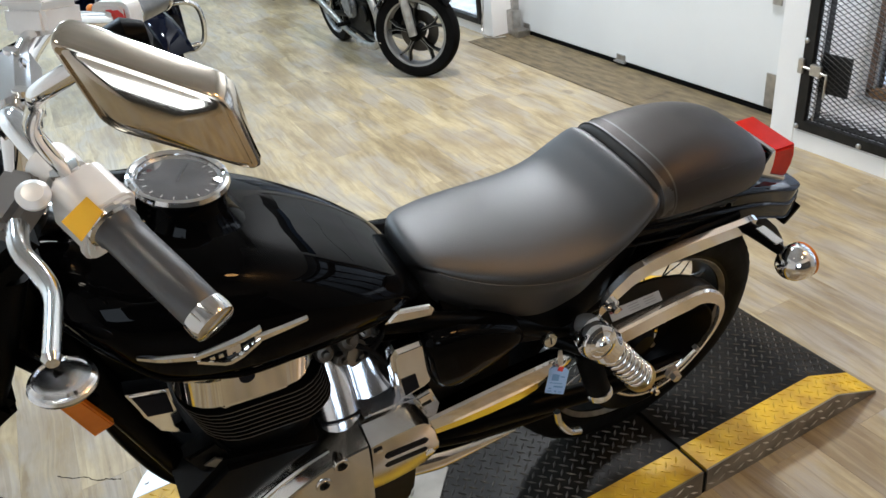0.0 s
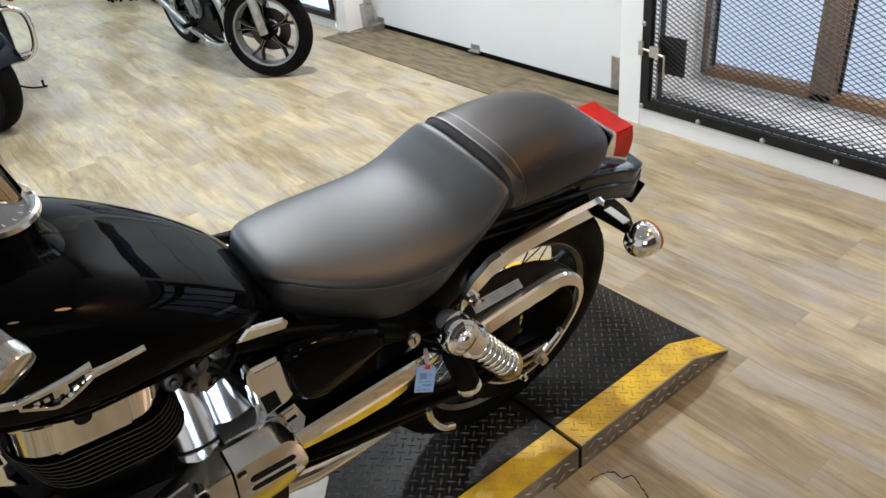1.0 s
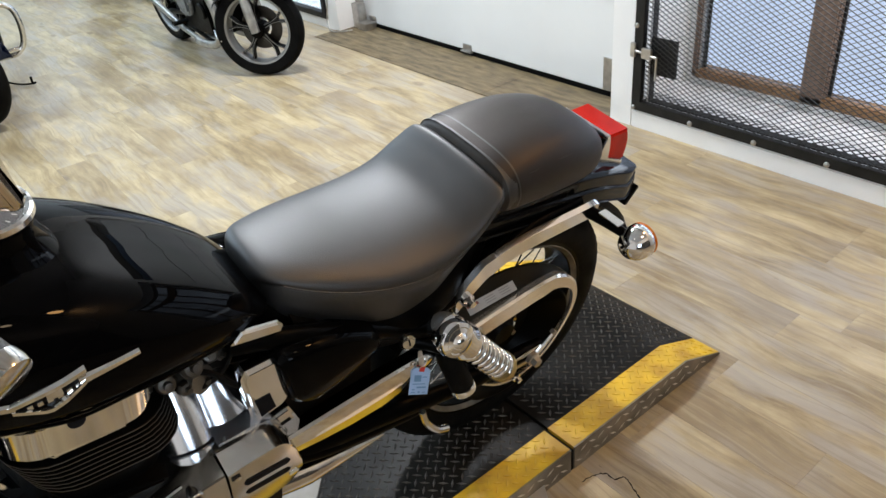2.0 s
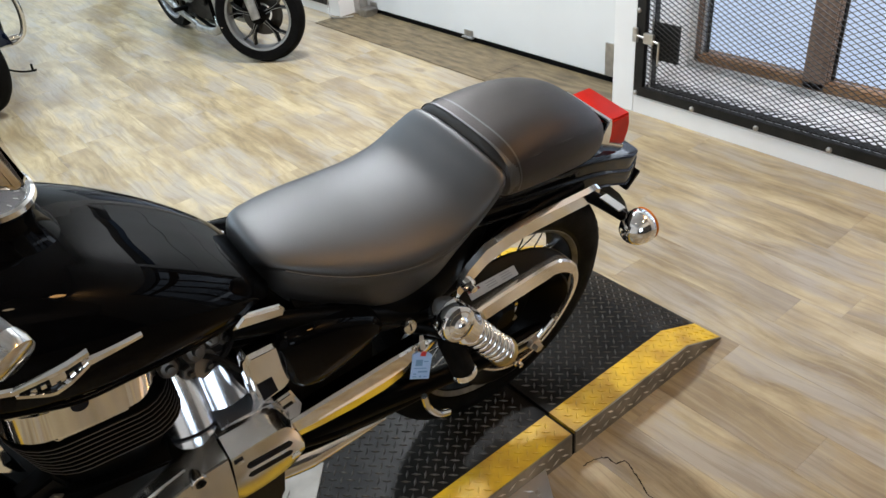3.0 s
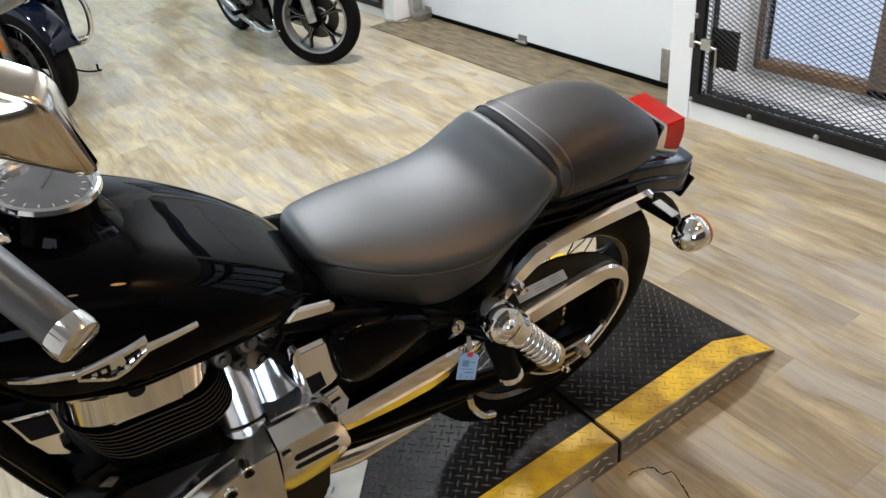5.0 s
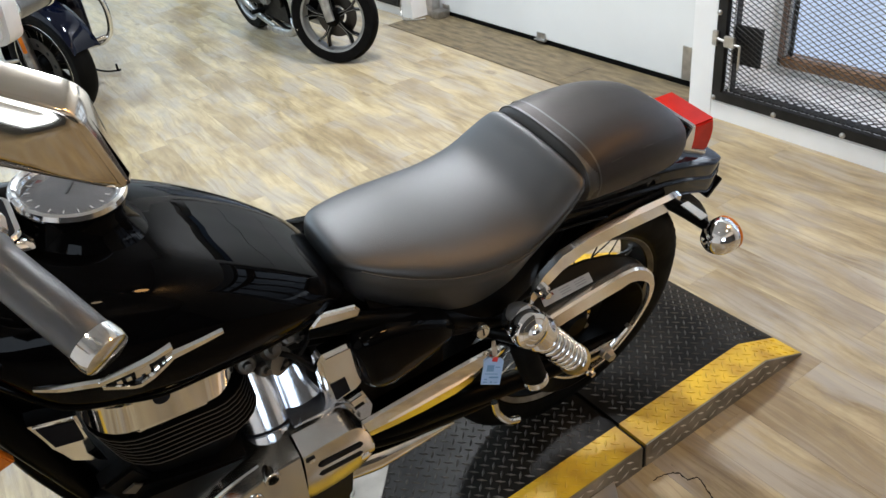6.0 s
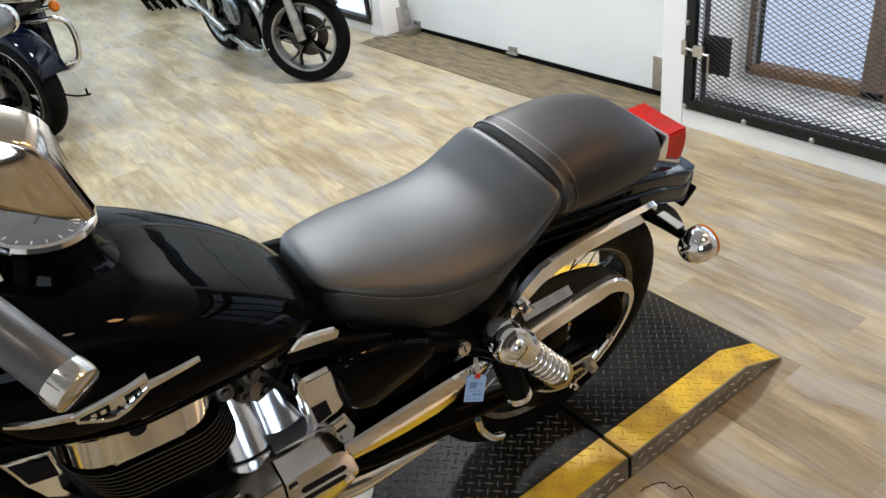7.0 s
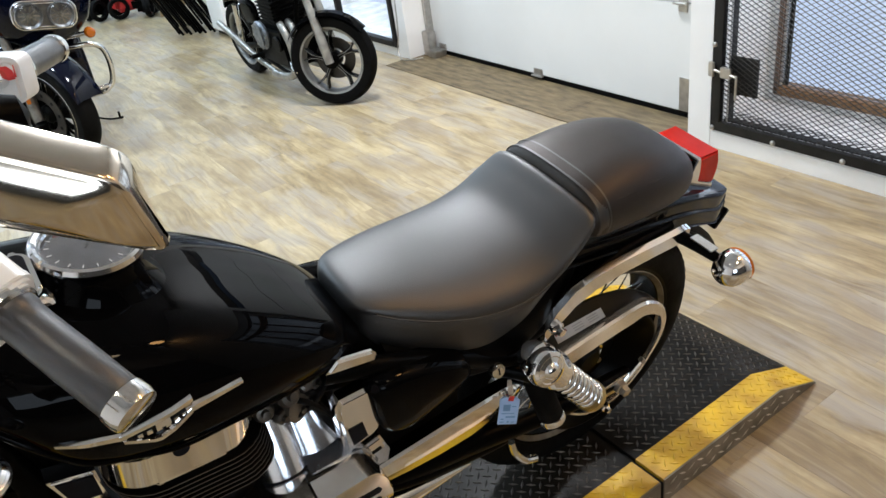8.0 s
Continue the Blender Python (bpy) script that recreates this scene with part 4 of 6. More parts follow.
# passenger peg and stand hook
peg = part("passenger_peg", lathe([(0.012, 0), (0.019, 0.004), (0.022, 0.02), (0.022, 0.095), (0.018, 0.105), (0.0, 0.106)], frame_of((-0.258, -0.155, 0.545), (0.22, -0.28, -0.9)), 24), RUBBER, bike, "black rubber passenger peg folded down")
part("peg_cap", lathe([(0.022, 0.096), (0.0235, 0.100), (0.0235, 0.108), (0.018, 0.114), (0.0, 0.115)], frame_of((-0.258, -0.155, 0.545), (0.22, -0.28, -0.9)), 24), CHROME, peg)
part("peg_bracket", tube([(-0.30, -0.12, 0.56), (-0.275, -0.14, 0.552), (-0.258, -0.155, 0.545)], 0.014, 12), SATIN, bike, "black peg bracket")
part("brake_casting", lathe([(0.035, 0), (0.04, 0.01), (0.036, 0.02), (0.02, 0.026), (0.0, 0.027)], frame_of((-0.285, -0.105, 0.50), (0, -1, 0)), 24), CHROME, bike, "chrome frame boss")
part("side_stand", tube([(-0.60, -0.10, 0.24), (-0.63, -0.19, 0.13), (-0.65, -0.268, 0.068)], 0.011, 10), SATIN, bike, "black side stand, folded out")
part("stand_tang", tube([(-0.318, -0.178, 0.436), (-0.312, -0.185, 0.405), (-0.292, -0.19, 0.375), (-0.268, -0.192, 0.362)], 0.0065, 10), ALU, bike, "bare metal stand tang")

# key ring and tag hang from the seat lock
tag = group_part("key_tag", "pale blue key tag hanging from the seat lock")
TM = frame_of((-0.310, -0.158, 0.522), (-0.45, -0.9, 0.25), (0.14, 0, 1))
part("key", plate([(-0.004, 0.0), (0.004, 0.0), (0.005, 0.012), (0.003, 0.03), (-0.003, 0.03), (-0.005, 0.012)], TM @ pose(0, 0.012, -0.002, 0, 0, 12), 0.002), BARE, tag)
ringbm = lathe([(0.0105, 0), (0.0115, 0.001), (0.0125, 0), (0.0115, -0.001)], TM @ pose(-0.002, 0.022, 0.003, 0, 25, 0), 24, close=True)
part("key_ring", ringbm, BARE, tag)
card = part("tag_card", plate([(-0.0165, -0.048), (0.0165, -0.048), (0.0165, 0.002), (0.010, 0.008), (-0.010, 0.008), (-0.0165, 0.002)], TM, 0.0012, 0.0), TAG, tag, "pale blue printed card")
part("tag_tie", plate([(-0.004, 0.002), (0.005, 0.001), (0.006, 0.010), (-0.003, 0.012)], TM @ pose(0, 0, 0.0015), 0.002, 0.0006), SWITCH_RED, tag)
prints = bmesh.new()
for px0, py0, px1, py1 in ((-0.010, -0.020, 0.002, -0.007), (0.004, -0.012, 0.012, -0.010), (-0.012, -0.026, 0.010, -0.0245), (-0.004, -0.034, 0.012, -0.031), (-0.012, -0.038, -0.007, -0.036), (-0.013, -0.044, -0.006, -0.042), (-0.001, -0.0445, 0.0025, -0.041), (0.006, -0.044, 0.012, -0.0425)):
    add_box(prints, (px0, py0, 0.0013), (px1, py1, 0.0016), 0, TM)
part("tag_print", prints, material("tag_ink", (0.16, 0.30, 0.52), 0.6), card)

# ---- engine ----
engine = group_part("engine", "black finned engine with polished covers")
# The slight blue cast carries reflected daylight in the metal's colour.
BLUE_ALU = material("polished_aluminium", (0.90, 0.93, 0.98), 0.16, metal=1.0, spread=0.06, scale=14, rough2=0.26)
FIN = material("fin_edge", (0.17, 0.165, 0.16), 0.36, metal=0.9)
# the head's own frame: x to the rear along the fins, z up the cylinder
HM = pose(-0.797, 0, 0.746, 0, 6, 0)


def head_slab(x0, x1, half, z0, z1, r, bevel=0.002):
    return plate(rounded(x0, x1, -half, half, r), HM @ pose(0, 0, z0), z1 - z0, bevel)


part("cylinder_barrel", plate(rounded(-0.870, -0.715, -0.118, 0.118, 0.05), pose(0, 0, 0.50), 0.23, 0.004), ENGINE, engine)
for i in range(8):
    fm_ = pose(-0.797 + 0.001 * i, 0, 0.724 - i * 0.0090, 0, 6, 0)
    fin = part("cooling_fin", plate(rounded(-0.092 + 0.001 * i, 0.106, -0.143, 0.143, 0.058), fm_, 0.0030, 0.0008), ENGINE, engine, "black cooling fin with a machined edge")
    part("fin_edge", plate(rounded(-0.0926 + 0.001 * i, 0.1066, -0.1436, 0.1436, 0.0584), fm_ @ pose(0, 0, 0.0010), 0.0010), FIN, fin)
rocker = part("rocker_cover", head_slab(-0.090, 0.096, 0.138, -0.014, 0.046, 0.052, 0.006), CHROME, engine, "chrome rocker cover")
part("cover_bolt", lathe([(0.010, 0), (0.010, 0.004), (0.0, 0.0045)], frame_of((-0.800, -0.137, 0.782), (0, -1, 0.1)), 20), INK, rocker)
part("cover_mount", box((-0.02, -0.139, 0.05), (0.02, -0.10, 0.066), 0.003, HM @ pose(-0.06, 0, 0)), CHROME, rocker)
# induction cover in front of the cylinder
part("intake_cover", plate([(-0.944, 0.753), (-0.893, 0.736), (-0.893, 0.690), (-0.886, 0.629), (-0.921, 0.660), (-0.933, 0.702)], side_frame(-0.045), 0.03, 0.003), CHROME, engine, "chrome front engine cover")
# Flat black plate on the front cover's face.
part("intake_recess", plate([(-0.937, 0.747), (-0.897, 0.732), (-0.897, 0.694), (-0.929, 0.703)], side_frame(-0.0755), 0.0015), INK, engine)
part("crankcase", plate([(-0.93, 0.56), (-0.86, 0.62), (-0.70, 0.58), (-0.575, 0.55), (-0.562, 0.46), (-0.575, 0.32), (-0.62, 0.25), (-0.82, 0.25), (-0.92, 0.34)], side_frame(0.13), 0.27, 0.012), ENGINE, engine, "black crankcase")
part("lower_mount", plate([(-0.905, 0.64), (-0.86, 0.655), (-0.84, 0.60), (-0.88, 0.57)], side_frame(-0.09), 0.03, 0.004), ENGINE, engine)
part("mount_plate", plate([(-0.885, 0.622), (-0.868, 0.630), (-0.846, 0.605), (-0.862, 0.598)], side_frame(-0.123), 0.004, 0.001), CASTING, engine)
# polished side covers: a bevel that looks up, a crease, and a flat face that looks out


def case_cover(rows, y_top, y_face):
    """rows of (x, top z, crease z, bottom z)."""
    rings = []
    for x, zt, zc, zb in smooth_keys(rows, 28):
        face = [(x, y_face + 0.0016, zc + 0.001), (x, y_face - 0.0002, zc - 0.002)]
        face += [(x, y_face - 0.005 * math.sin(math.pi * f) ** 0.8, zc + (zb + 0.010 - zc) * f) for f in (0.2, 0.4, 0.6, 0.8)]
        rings.append([(x, -0.10, zt - 0.004), (x, y_top + 0.006, zt), (x, y_top, zt - 0.001)] + face + [(x, y_face, zb + 0.010), (x, y_face + 0.010, zb), (x, -0.10, zb)])
    return rings_to_bm(bmesh.new(), rings)


part("crankcase_cover", case_cover([(-0.900, 0.470, 0.440, 0.36), (-0.860, 0.520, 0.497, 0.345), (-0.80, 0.560, 0.545, 0.34), (-0.745, 0.583, 0.573, 0.345), (-0.70, 0.593, 0.585, 0.36), (-0.668, 0.598, 0.588, 0.38)], -0.146, -0.183), ALU, engine,
           "polished aluminium crankcase cover", angle=24)
for bx, bz in ((-0.712, 0.582), (-0.742, 0.553), (-0.805, 0.520), (-0.855, 0.470)):
    boss = part("case_boss", lathe([(0.0125, -0.02), (0.0125, 0.001), (0.0115, 0.003), (0.0085, 0.003), (0.008, 0.0005), (0.0, 0.0005)], frame_of((bx, -0.1852, bz - 0.006), (0, -1, 0.12)), 22), ALU, engine)
    part("case_bolt", lathe([(0.0068, 0), (0.0068, 0.003), (0.0035, 0.0035), (0.0033, 0.001), (0.0, 0.001)], frame_of((bx, -0.186, bz - 0.006), (0, -1, 0.12)), 6), ENGINE, engine)
part("case_rib", tube([(-0.880, -0.158, 0.492), (-0.83, -0.160, 0.535), (-0.775, -0.160, 0.566), (-0.72, -0.160, 0.583)], 0.0045, 8, 4), ALU, engine, "raised casting rib")
# slotted pulley cover
pc = part("pulley_cover", case_cover([(-0.664, 0.597, 0.580, 0.430), (-0.640, 0.597, 0.584, 0.428), (-0.610, 0.595, 0.586, 0.430), (-0.580, 0.590, 0.584, 0.438), (-0.562, 0.566, 0.560, 0.450), (-0.551, 0.530, 0.522, 0.468)], -0.150, -0.186), ALU, engine,
          "polished aluminium pulley cover with two slots", angle=24)
for (u0, v0), (u1, v1) in (((-0.640, 0.543), (-0.576, 0.539)), ((-0.640, 0.515), (-0.576, 0.511))):
    part("cover_slot", plate([(u0, v0 - 0.0068), (u1, v1 - 0.0068), (u1 + 0.0045, v1), (u1, v1 + 0.0068), (u0, v0 + 0.0068), (u0 - 0.0045, v0)], side_frame(-0.1800), 0.0118), INK, pc, "dark slot")
part("cover_bolt", lathe([(0.008, 0), (0.008, 0.003), (0.0, 0.0035)], frame_of((-0.566, -0.189, 0.490), (0, -1, 0)), 16), CHROME, pc)
part("cover_notch", plate([(-0.661, 0.577), (-0.648, 0.577), (-0.646, 0.558), (-0.661, 0.558)], side_frame(-0.1830), 0.0046), INK, pc)
part("cover_screw", lathe([(0.0062, 0), (0.006, 0.003), (0.0, 0.0035)], frame_of((-0.653, -0.187, 0.568), (0, -1, 0)), 6), ALU, pc)
for ob in [pc] + list(pc.children):  # the cover's face draws in towards its foot
    for v in ob.data.vertices:
        v.co.y += 0.13 * (0.597 - v.co.z)
# bracket above it
# Its blue tint is a reflection from above, put into the colour.
part("engine_bracket", plate([(-0.655, 0.600), (-0.611, 0.600), (-0.572, 0.592), (-0.556, 0.556), (-0.60, 0.548), (-0.655, 0.556)], side_frame(-0.100), 0.046, 0.005), material("blue_lit_aluminium", (0.50, 0.55, 0.64), 0.22, metal=0.95, spread=0.15, scale=20), engine, "aluminium engine bracket with a blue reflection in its colour")
# polished column and cover behind the front cylinder, leaning in at the top
COL = frame_of((-0.684, -0.128, 0.560), (0.05, 0.78, 1))
part("starter_column", lathe([(0.0, 0.010), (0.0325, 0.010), (0.033, 0.013), (0.033, 0.185), (0.031, 0.190), (0.020, 0.192), (0.0, 0.192)], COL, 40), BLUE_ALU, engine, "polished aluminium cylinder")
part("column_ring", lathe([(0.0325, 0.012), (0.0350, 0.013), (0.0355, 0.016), (0.0350, 0.028), (0.0325, 0.029)], COL, 40), BLUE_ALU, engine)
part("column_groove", lathe([(0.0325, 0.029), (0.0336, 0.0295), (0.0336, 0.034), (0.0325, 0.0345)], COL, 40), INK, engine)
part("column_foot", lathe([(0.030, -0.03), (0.034, -0.012), (0.034, 0.008), (0.0, 0.010)], COL, 32), SATIN, engine)
CUR = frame_of((-0.628, -0.105, 0.545), (0.03, 0.74, 1))
bm = bmesh.new()
rings = []
for i in range(13):
    a = radians(51 + i * 6.5)
    rings.append([CUR @ Vector((r * math.cos(a), r * math.sin(a) - 0.022, z)) for r, z in ((0.062, 0.0), (0.062, 0.08), (0.062, 0.182), (0.059, 0.182), (0.059, 0.08), (0.059, 0.0))])
part("curved_cover", rings_to_bm(bm, rings), BLUE_ALU, engine, "polished curved engine cover", angle=40)
# A black tube draws the shade between column and cover.
part("cover_gap", tube([CUR @ Vector((0.041, 0.024, 0.0)), CUR @ Vector((0.041, 0.024, 0.182))], 0.0035, 8, 1), ENGINE, engine)
part("rear_barrel", lathe([(0.055, 0.48), (0.06, 0.50), (0.06, 0.66), (0.05, 0.67), (0.0, 0.67)], pose(-0.615, 0.0, 0), 32), ENGINE, engine)
part("side_panel", plate([(-0.597, 0.585), (-0.602, 0.690), (-0.594, 0.703), (-0.549, 0.702), (-0.544, 0.690), (-0.536, 0.606), (-0.548, 0.596)], side_frame(-0.105), 0.028, 0.006), CHROME, engine, "chrome side panel")
part("panel_boss", plate([(-0.566, 0.572), (-0.538, 0.578), (-0.522, 0.528), (-0.545, 0.514)], side_frame(-0.108), 0.022, 0.004), CHROME, engine)
part("panel_bars", plate([(-0.556, 0.553), (-0.540, 0.556), (-0.538, 0.549), (-0.554, 0.546)], side_frame(-0.1302), 0.0006), SATIN, engine)
# A dark reflection in the chrome, drawn as a flat black patch.
part("panel_notch", plate([(-0.590, 0.640), (-0.566, 0.640), (-0.560, 0.604), (-0.584, 0.598)], side_frame(-0.1318), 0.0022), INK, engine, "dark reflection drawn as a flat patch")
# carburettor castings
CARB = material("dull_casting", (0.13, 0.12, 0.11), 0.42, metal=1.0, spread=0.4, scale=40, bump=0.0006, bump_scale=120)
carb = part("carburettor", lathe([(0.022, 0), (0.024, 0.02), (0.020, 0.03), (0.020, 0.06), (0.0, 0.062)], frame_of((-0.672, -0.060, 0.700), (0.5, -1, 0.2)), 22), CASTING, engine, "cast metal carburettor")
for (u, y, v), r, ax in (((-0.690, -0.10, 0.706), 0.014, (0, -1, 0.5)), ((-0.672, -0.108, 0.690), 0.011, (0.3, -1, 0.3)), ((-0.655, -0.10, 0.714), 0.016, (0.2, -1, 0.6)), ((-0.628, -0.098, 0.716), 0.013, (0, -1, 1)), ((-0.640, -0.10, 0.682), 0.012, (0, -1, 0.2)), ((-0.612, -0.09, 0.70), 0.010, (0.4, -1, 0.4))):
    part("carburettor_fitting", lathe([(r, 0), (r * 1.05, r * 0.5), (r * 0.8, r * 0.9), (r * 0.45, r), (r * 0.4, r * 1.6), (0.0, r * 1.65)], frame_of((u, y, v + 0.020), ax), 6 if r < 0.0135 else 16), CARB, carb)
for pts in ([(-0.70, -0.09, 0.72), (-0.66, -0.112, 0.70), (-0.62, -0.115, 0.712), (-0.59, -0.10, 0.735)], [(-0.66, -0.10, 0.73), (-0.63, -0.118, 0.715), (-0.60, -0.112, 0.66), (-0.575, -0.10, 0.64)]):
    part("fuel_hose", tube(pts, 0.0042, 8), RUBBER, carb)

# ---- front end ----
front = group_part("front_fork", "black front fork")
for y, xo in ((-0.105, 0.02), (0.105, -0.02)):
    part("fork_leg", tube([(-1.01 + xo, y, 1.02), (-1.10 + xo, y, 0.84), (-1.36 + xo, y, 0.42), (-1.43 + xo, y, 0.30)], [0.022, 0.022, 0.026, 0.024], 16, 4), SATIN, front, "black fork leg")
part("upper_clamp", box((-0.05, -0.13, -0.016), (0.045, 0.13, 0.016), 0.010, pose(-1.0, 0, 1.03, 0, -30, 4)), SATIN, front)
part("lower_clamp", box((-0.05, -0.13, -0.018), (0.045, 0.13, 0.018), 0.010, pose(-1.09, 0, 0.84, 0, -30, 4)), SATIN, front)
part("steering_head", tube([(-0.965, 0, 1.04), (-1.045, 0, 0.83)], 0.034, 20, 1), SATIN, bike, "black steering head")
fw = group_part("front_wheel", "spoked front wheel")
fm = frame_of((-1.46, 0, 0.312), (0, 1, 0))
part("tyre", lathe([(0.235, -0.035), (0.26, -0.046), (0.29, -0.040), (0.308, -0.018), (0.312, 0), (0.308, 0.018), (0.29, 0.040), (0.26, 0.046), (0.235, 0.035)], fm, 56, close=True), RUBBER, fw)
part("rim", lathe([(0.222, -0.03), (0.24, -0.036), (0.243, -0.03), (0.232, 0), (0.243, 0.03), (0.24, 0.036), (0.222, 0.03), (0.218, 0)], fm, 56, close=True), CHROME, fw)
part("hub", lathe([(0.02, -0.06), (0.045, -0.05), (0.03, -0.03), (0.03, 0.03), (0.045, 0.05), (0.02, 0.06)], fm, 24), BARE, fw)
for i in range(24):
    a = 2 * math.pi * i / 24
    sgn = -1 if i % 2 else 1
    part("spoke", tube([Vector((-1.46 + 0.042 * math.cos(a), 0.045 * sgn, 0.312 + 0.042 * math.sin(a))), Vector((-1.46 + 0.222 * math.cos(a + 0.3), 0.01 * sgn, 0.312 + 0.222 * math.sin(a + 0.3)))], 0.0018, 6, 1), CHROME, fw)
ff = bmesh.new()
rings = []
for i in range(16):
    a = radians(20 + i * 9)
    rings.append([(-1.46 + 0.34 * math.cos(a), y, 0.312 + (0.34 + dz) * math.sin(a)) for y, dz in ((-0.066, -0.03), (-0.05, -0.006), (0, 0.004), (0.05, -0.006), (0.066, -0.03), (0.05, -0.011), (0, -0.001), (-0.05, -0.011))])
part("front_fender", rings_to_bm(ff, rings), PAINT, bike, "gloss black front fender", angle=60)
part("headlight", lathe([(0.0, 0.10), (0.04, 0.095), (0.07, 0.07), (0.085, 0.03), (0.09, -0.02), (0.086, -0.03), (0.0, -0.03)], frame_of((-1.17, 0.0, 0.93), (1, 0, 0.1)), 40), CHROME, bike, "chrome headlight shell")
# front turn signals
for y, x0, z0 in ((-0.17, -0.978, 0.917), (0.19, -1.06, 0.90)):
    fs = group_part("front_signal", "chrome bullet front turn signal")
    smx = frame_of((x0, y, z0), (0.12, 0.06 if y < 0 else -0.06, 1))
    part("signal_body", lathe([(0.0, 0.007), (0.016, 0.0065), (0.028, 0.005), (0.0335, 0.001), (0.0345, -0.003), (0.032, -0.008), (0.0, -0.010)], smx, 40), BLUE_ALU, fs, "chrome bullet housing")
    part("signal_rim", lathe([(0.028, 0.0045), (0.031, 0.0028), (0.0315, 0.0042), (0.028, 0.0065)], smx, 40, close=True), CHROME, fs)
    part("stalk", tube([(x0, y, z0), (x0 - 0.03, y * 0.7, z0 - 0.01), (-1.03, y * 0.5, 0.90)], 0.009, 10), SATIN, fs)
part("reflector", plate([(-0.999, 0.858), (-0.978, 0.862), (-0.957, 0.798), (-0.981, 0.790)], side_frame(-0.138), 0.012, 0.002), AMBER, bike, "amber side reflector")
part("reflector_mount", tube([(-0.97, -0.135, 0.83), (-0.985, -0.08, 0.83), (-1.01, -0.03, 0.84)], 0.010, 10), SATIN, bike)

# handlebar, controls and mirrors
hb = group_part("handlebar", "chrome handlebar with grips and controls")
GE, GI = Vector((-0.831, -0.334, 1.089)), Vector((-0.876, -0.236, 1.131))
RE, RI = Vector((-0.722, 0.386, 1.050)), Vector((-0.782, 0.275, 1.084))
dl, dr = (GE - GI).normalized(), (RE - RI).normalized()
part("bar", tube([GE - dl * 0.02, GI, GI - dl * 0.06, (-0.925, -0.11, 1.172), (-0.930, -0.05, 1.150), (-0.928, 0.0, 1.145), (-0.912, 0.06, 1.150), (-0.875, 0.13, 1.150), RI - dr * 0.05, RI, RE - dr * 0.02], 0.0125, 16, 6), CHROME, hb, "chrome bar", angle=60)
part("bar_clamp", box((-0.026, -0.06, -0.02), (0.026, 0.06, 0.022), 0.010, pose(-0.928, 0.002, 1.145, 0, -15, -4)), CHROME, hb, "chrome bar clamp")
for y in (-0.042, 0.046):
    part("riser", tube([(-0.928, y, 1.14), (-0.955, y, 1.04)], 0.018, 18, 1), CHROME, hb, "chrome riser")
    part("clamp_bolt", lathe([(0.0075, 0), (0.0075, 0.006), (0.0, 0.0065)], frame_of((-0.918, y, 1.165), (0.2, 0, 1)), 12), CHROME, hb)
for tip, root, d in ((GE, GI, dl), (RE, RI, dr)):
    gm = frame_of(root, d)
    Lg = (tip - root).length
    grip = part("grip", lathe([(0.014, -0.004), (0.0195, -0.003), (0.0195, 0.004), (0.0180, 0.007), (0.0178, 0.02), (0.0182, Lg * 0.5), (0.0180, Lg - 0.016), (0.0170, Lg - 0.013), (0.0, Lg - 0.013)], gm, 32), GRIP, hb, "grey-black rubber grip")
    part("bar_end", lathe([(0.0165, Lg - 0.015), (0.0192, Lg - 0.013), (0.0197, Lg - 0.003), (0.0185, Lg + 0.002), (0.0165, Lg + 0.0030), (0.0, Lg + 0.0032)], gm, 36), ALU, grip, "satin chrome bar end cap")
    part("grip_collar", lathe([(0.020, -0.012), (0.0225, -0.010), (0.0225, -0.003), (0.020, -0.001), (0.0, 0.0)], gm, 32), ALU, grip)
# left switch housing
sw = frame_of(GI - dl * 0.030, dl, (0, 0, 1))
switch = part("switch_housing", plate(rounded(-0.024, 0.024, -0.034, 0.026, 0.012, 4), sw @ pose(0, 0, -0.024), 0.050, 0.006), HOUSING, hb, "silver switch housing")
part("switch_housing_edge", plate(rounded(-0.025, 0.025, -0.040, 0.025, 0.012, 4), sw @ pose(0, 0, 0.012), 0.012, 0.003), HOUSING, switch)
sw_z = Vector((0.05, -0.80, 0.60)).normalized()
sw_x = Vector((0.0155, 0.0082, 0.0104))
sw_x = (sw_x - sw_z * sw_x.dot(sw_z)).normalized()
sw_y = sw_z.cross(sw_x)
SWM = Matrix(((sw_x.x, sw_y.x, sw_z.x, -0.8966), (sw_x.y, sw_y.y, sw_z.y, -0.2420), (sw_x.z, sw_y.z, sw_z.z, 1.1540), (0, 0, 0, 1)))
part("dimmer_switch", plate([(-0.016, -0.009), (0.012, -0.010), (0.016, 0.006), (-0.010, 0.011)], SWM, 0.010, 0.002), SWITCH_YEL, switch, "yellow switch button")
rsw = frame_of(RI - dr * 0.032, dr, (0, 0, 1))
rswitch = part("switch_housing", plate(rounded(-0.024, 0.024, -0.032, 0.024, 0.012, 4), rsw @ pose(0, 0, -0.026), 0.052, 0.006), HOUSING, hb, "silver switch housing")
part("kill_switch", box((-0.012, -0.009, 0), (0.012, 0.009, 0.006), 0.002, frame_of(Vector(RI) - dr * 0.032 + Vector((-0.004, -0.022, 0.012)), (-0.15, -0.8, 0.5))), SWITCH_RED, rswitch, "red kill switch")
part("master_cylinder", box((-0.045, -0.022, -0.014), (0.045, 0.022, 0.016), 0.005, pose(-0.878, 0.135, 1.158, 0, 20, 62)), HOUSING, hb, "silver brake reservoir")
part("reservoir_lid", box((-0.047, -0.024, 0.016), (0.047, 0.024, 0.023), 0.003, pose(-0.878, 0.135, 1.158, 0, 20, 62)), HOUSING, hb)
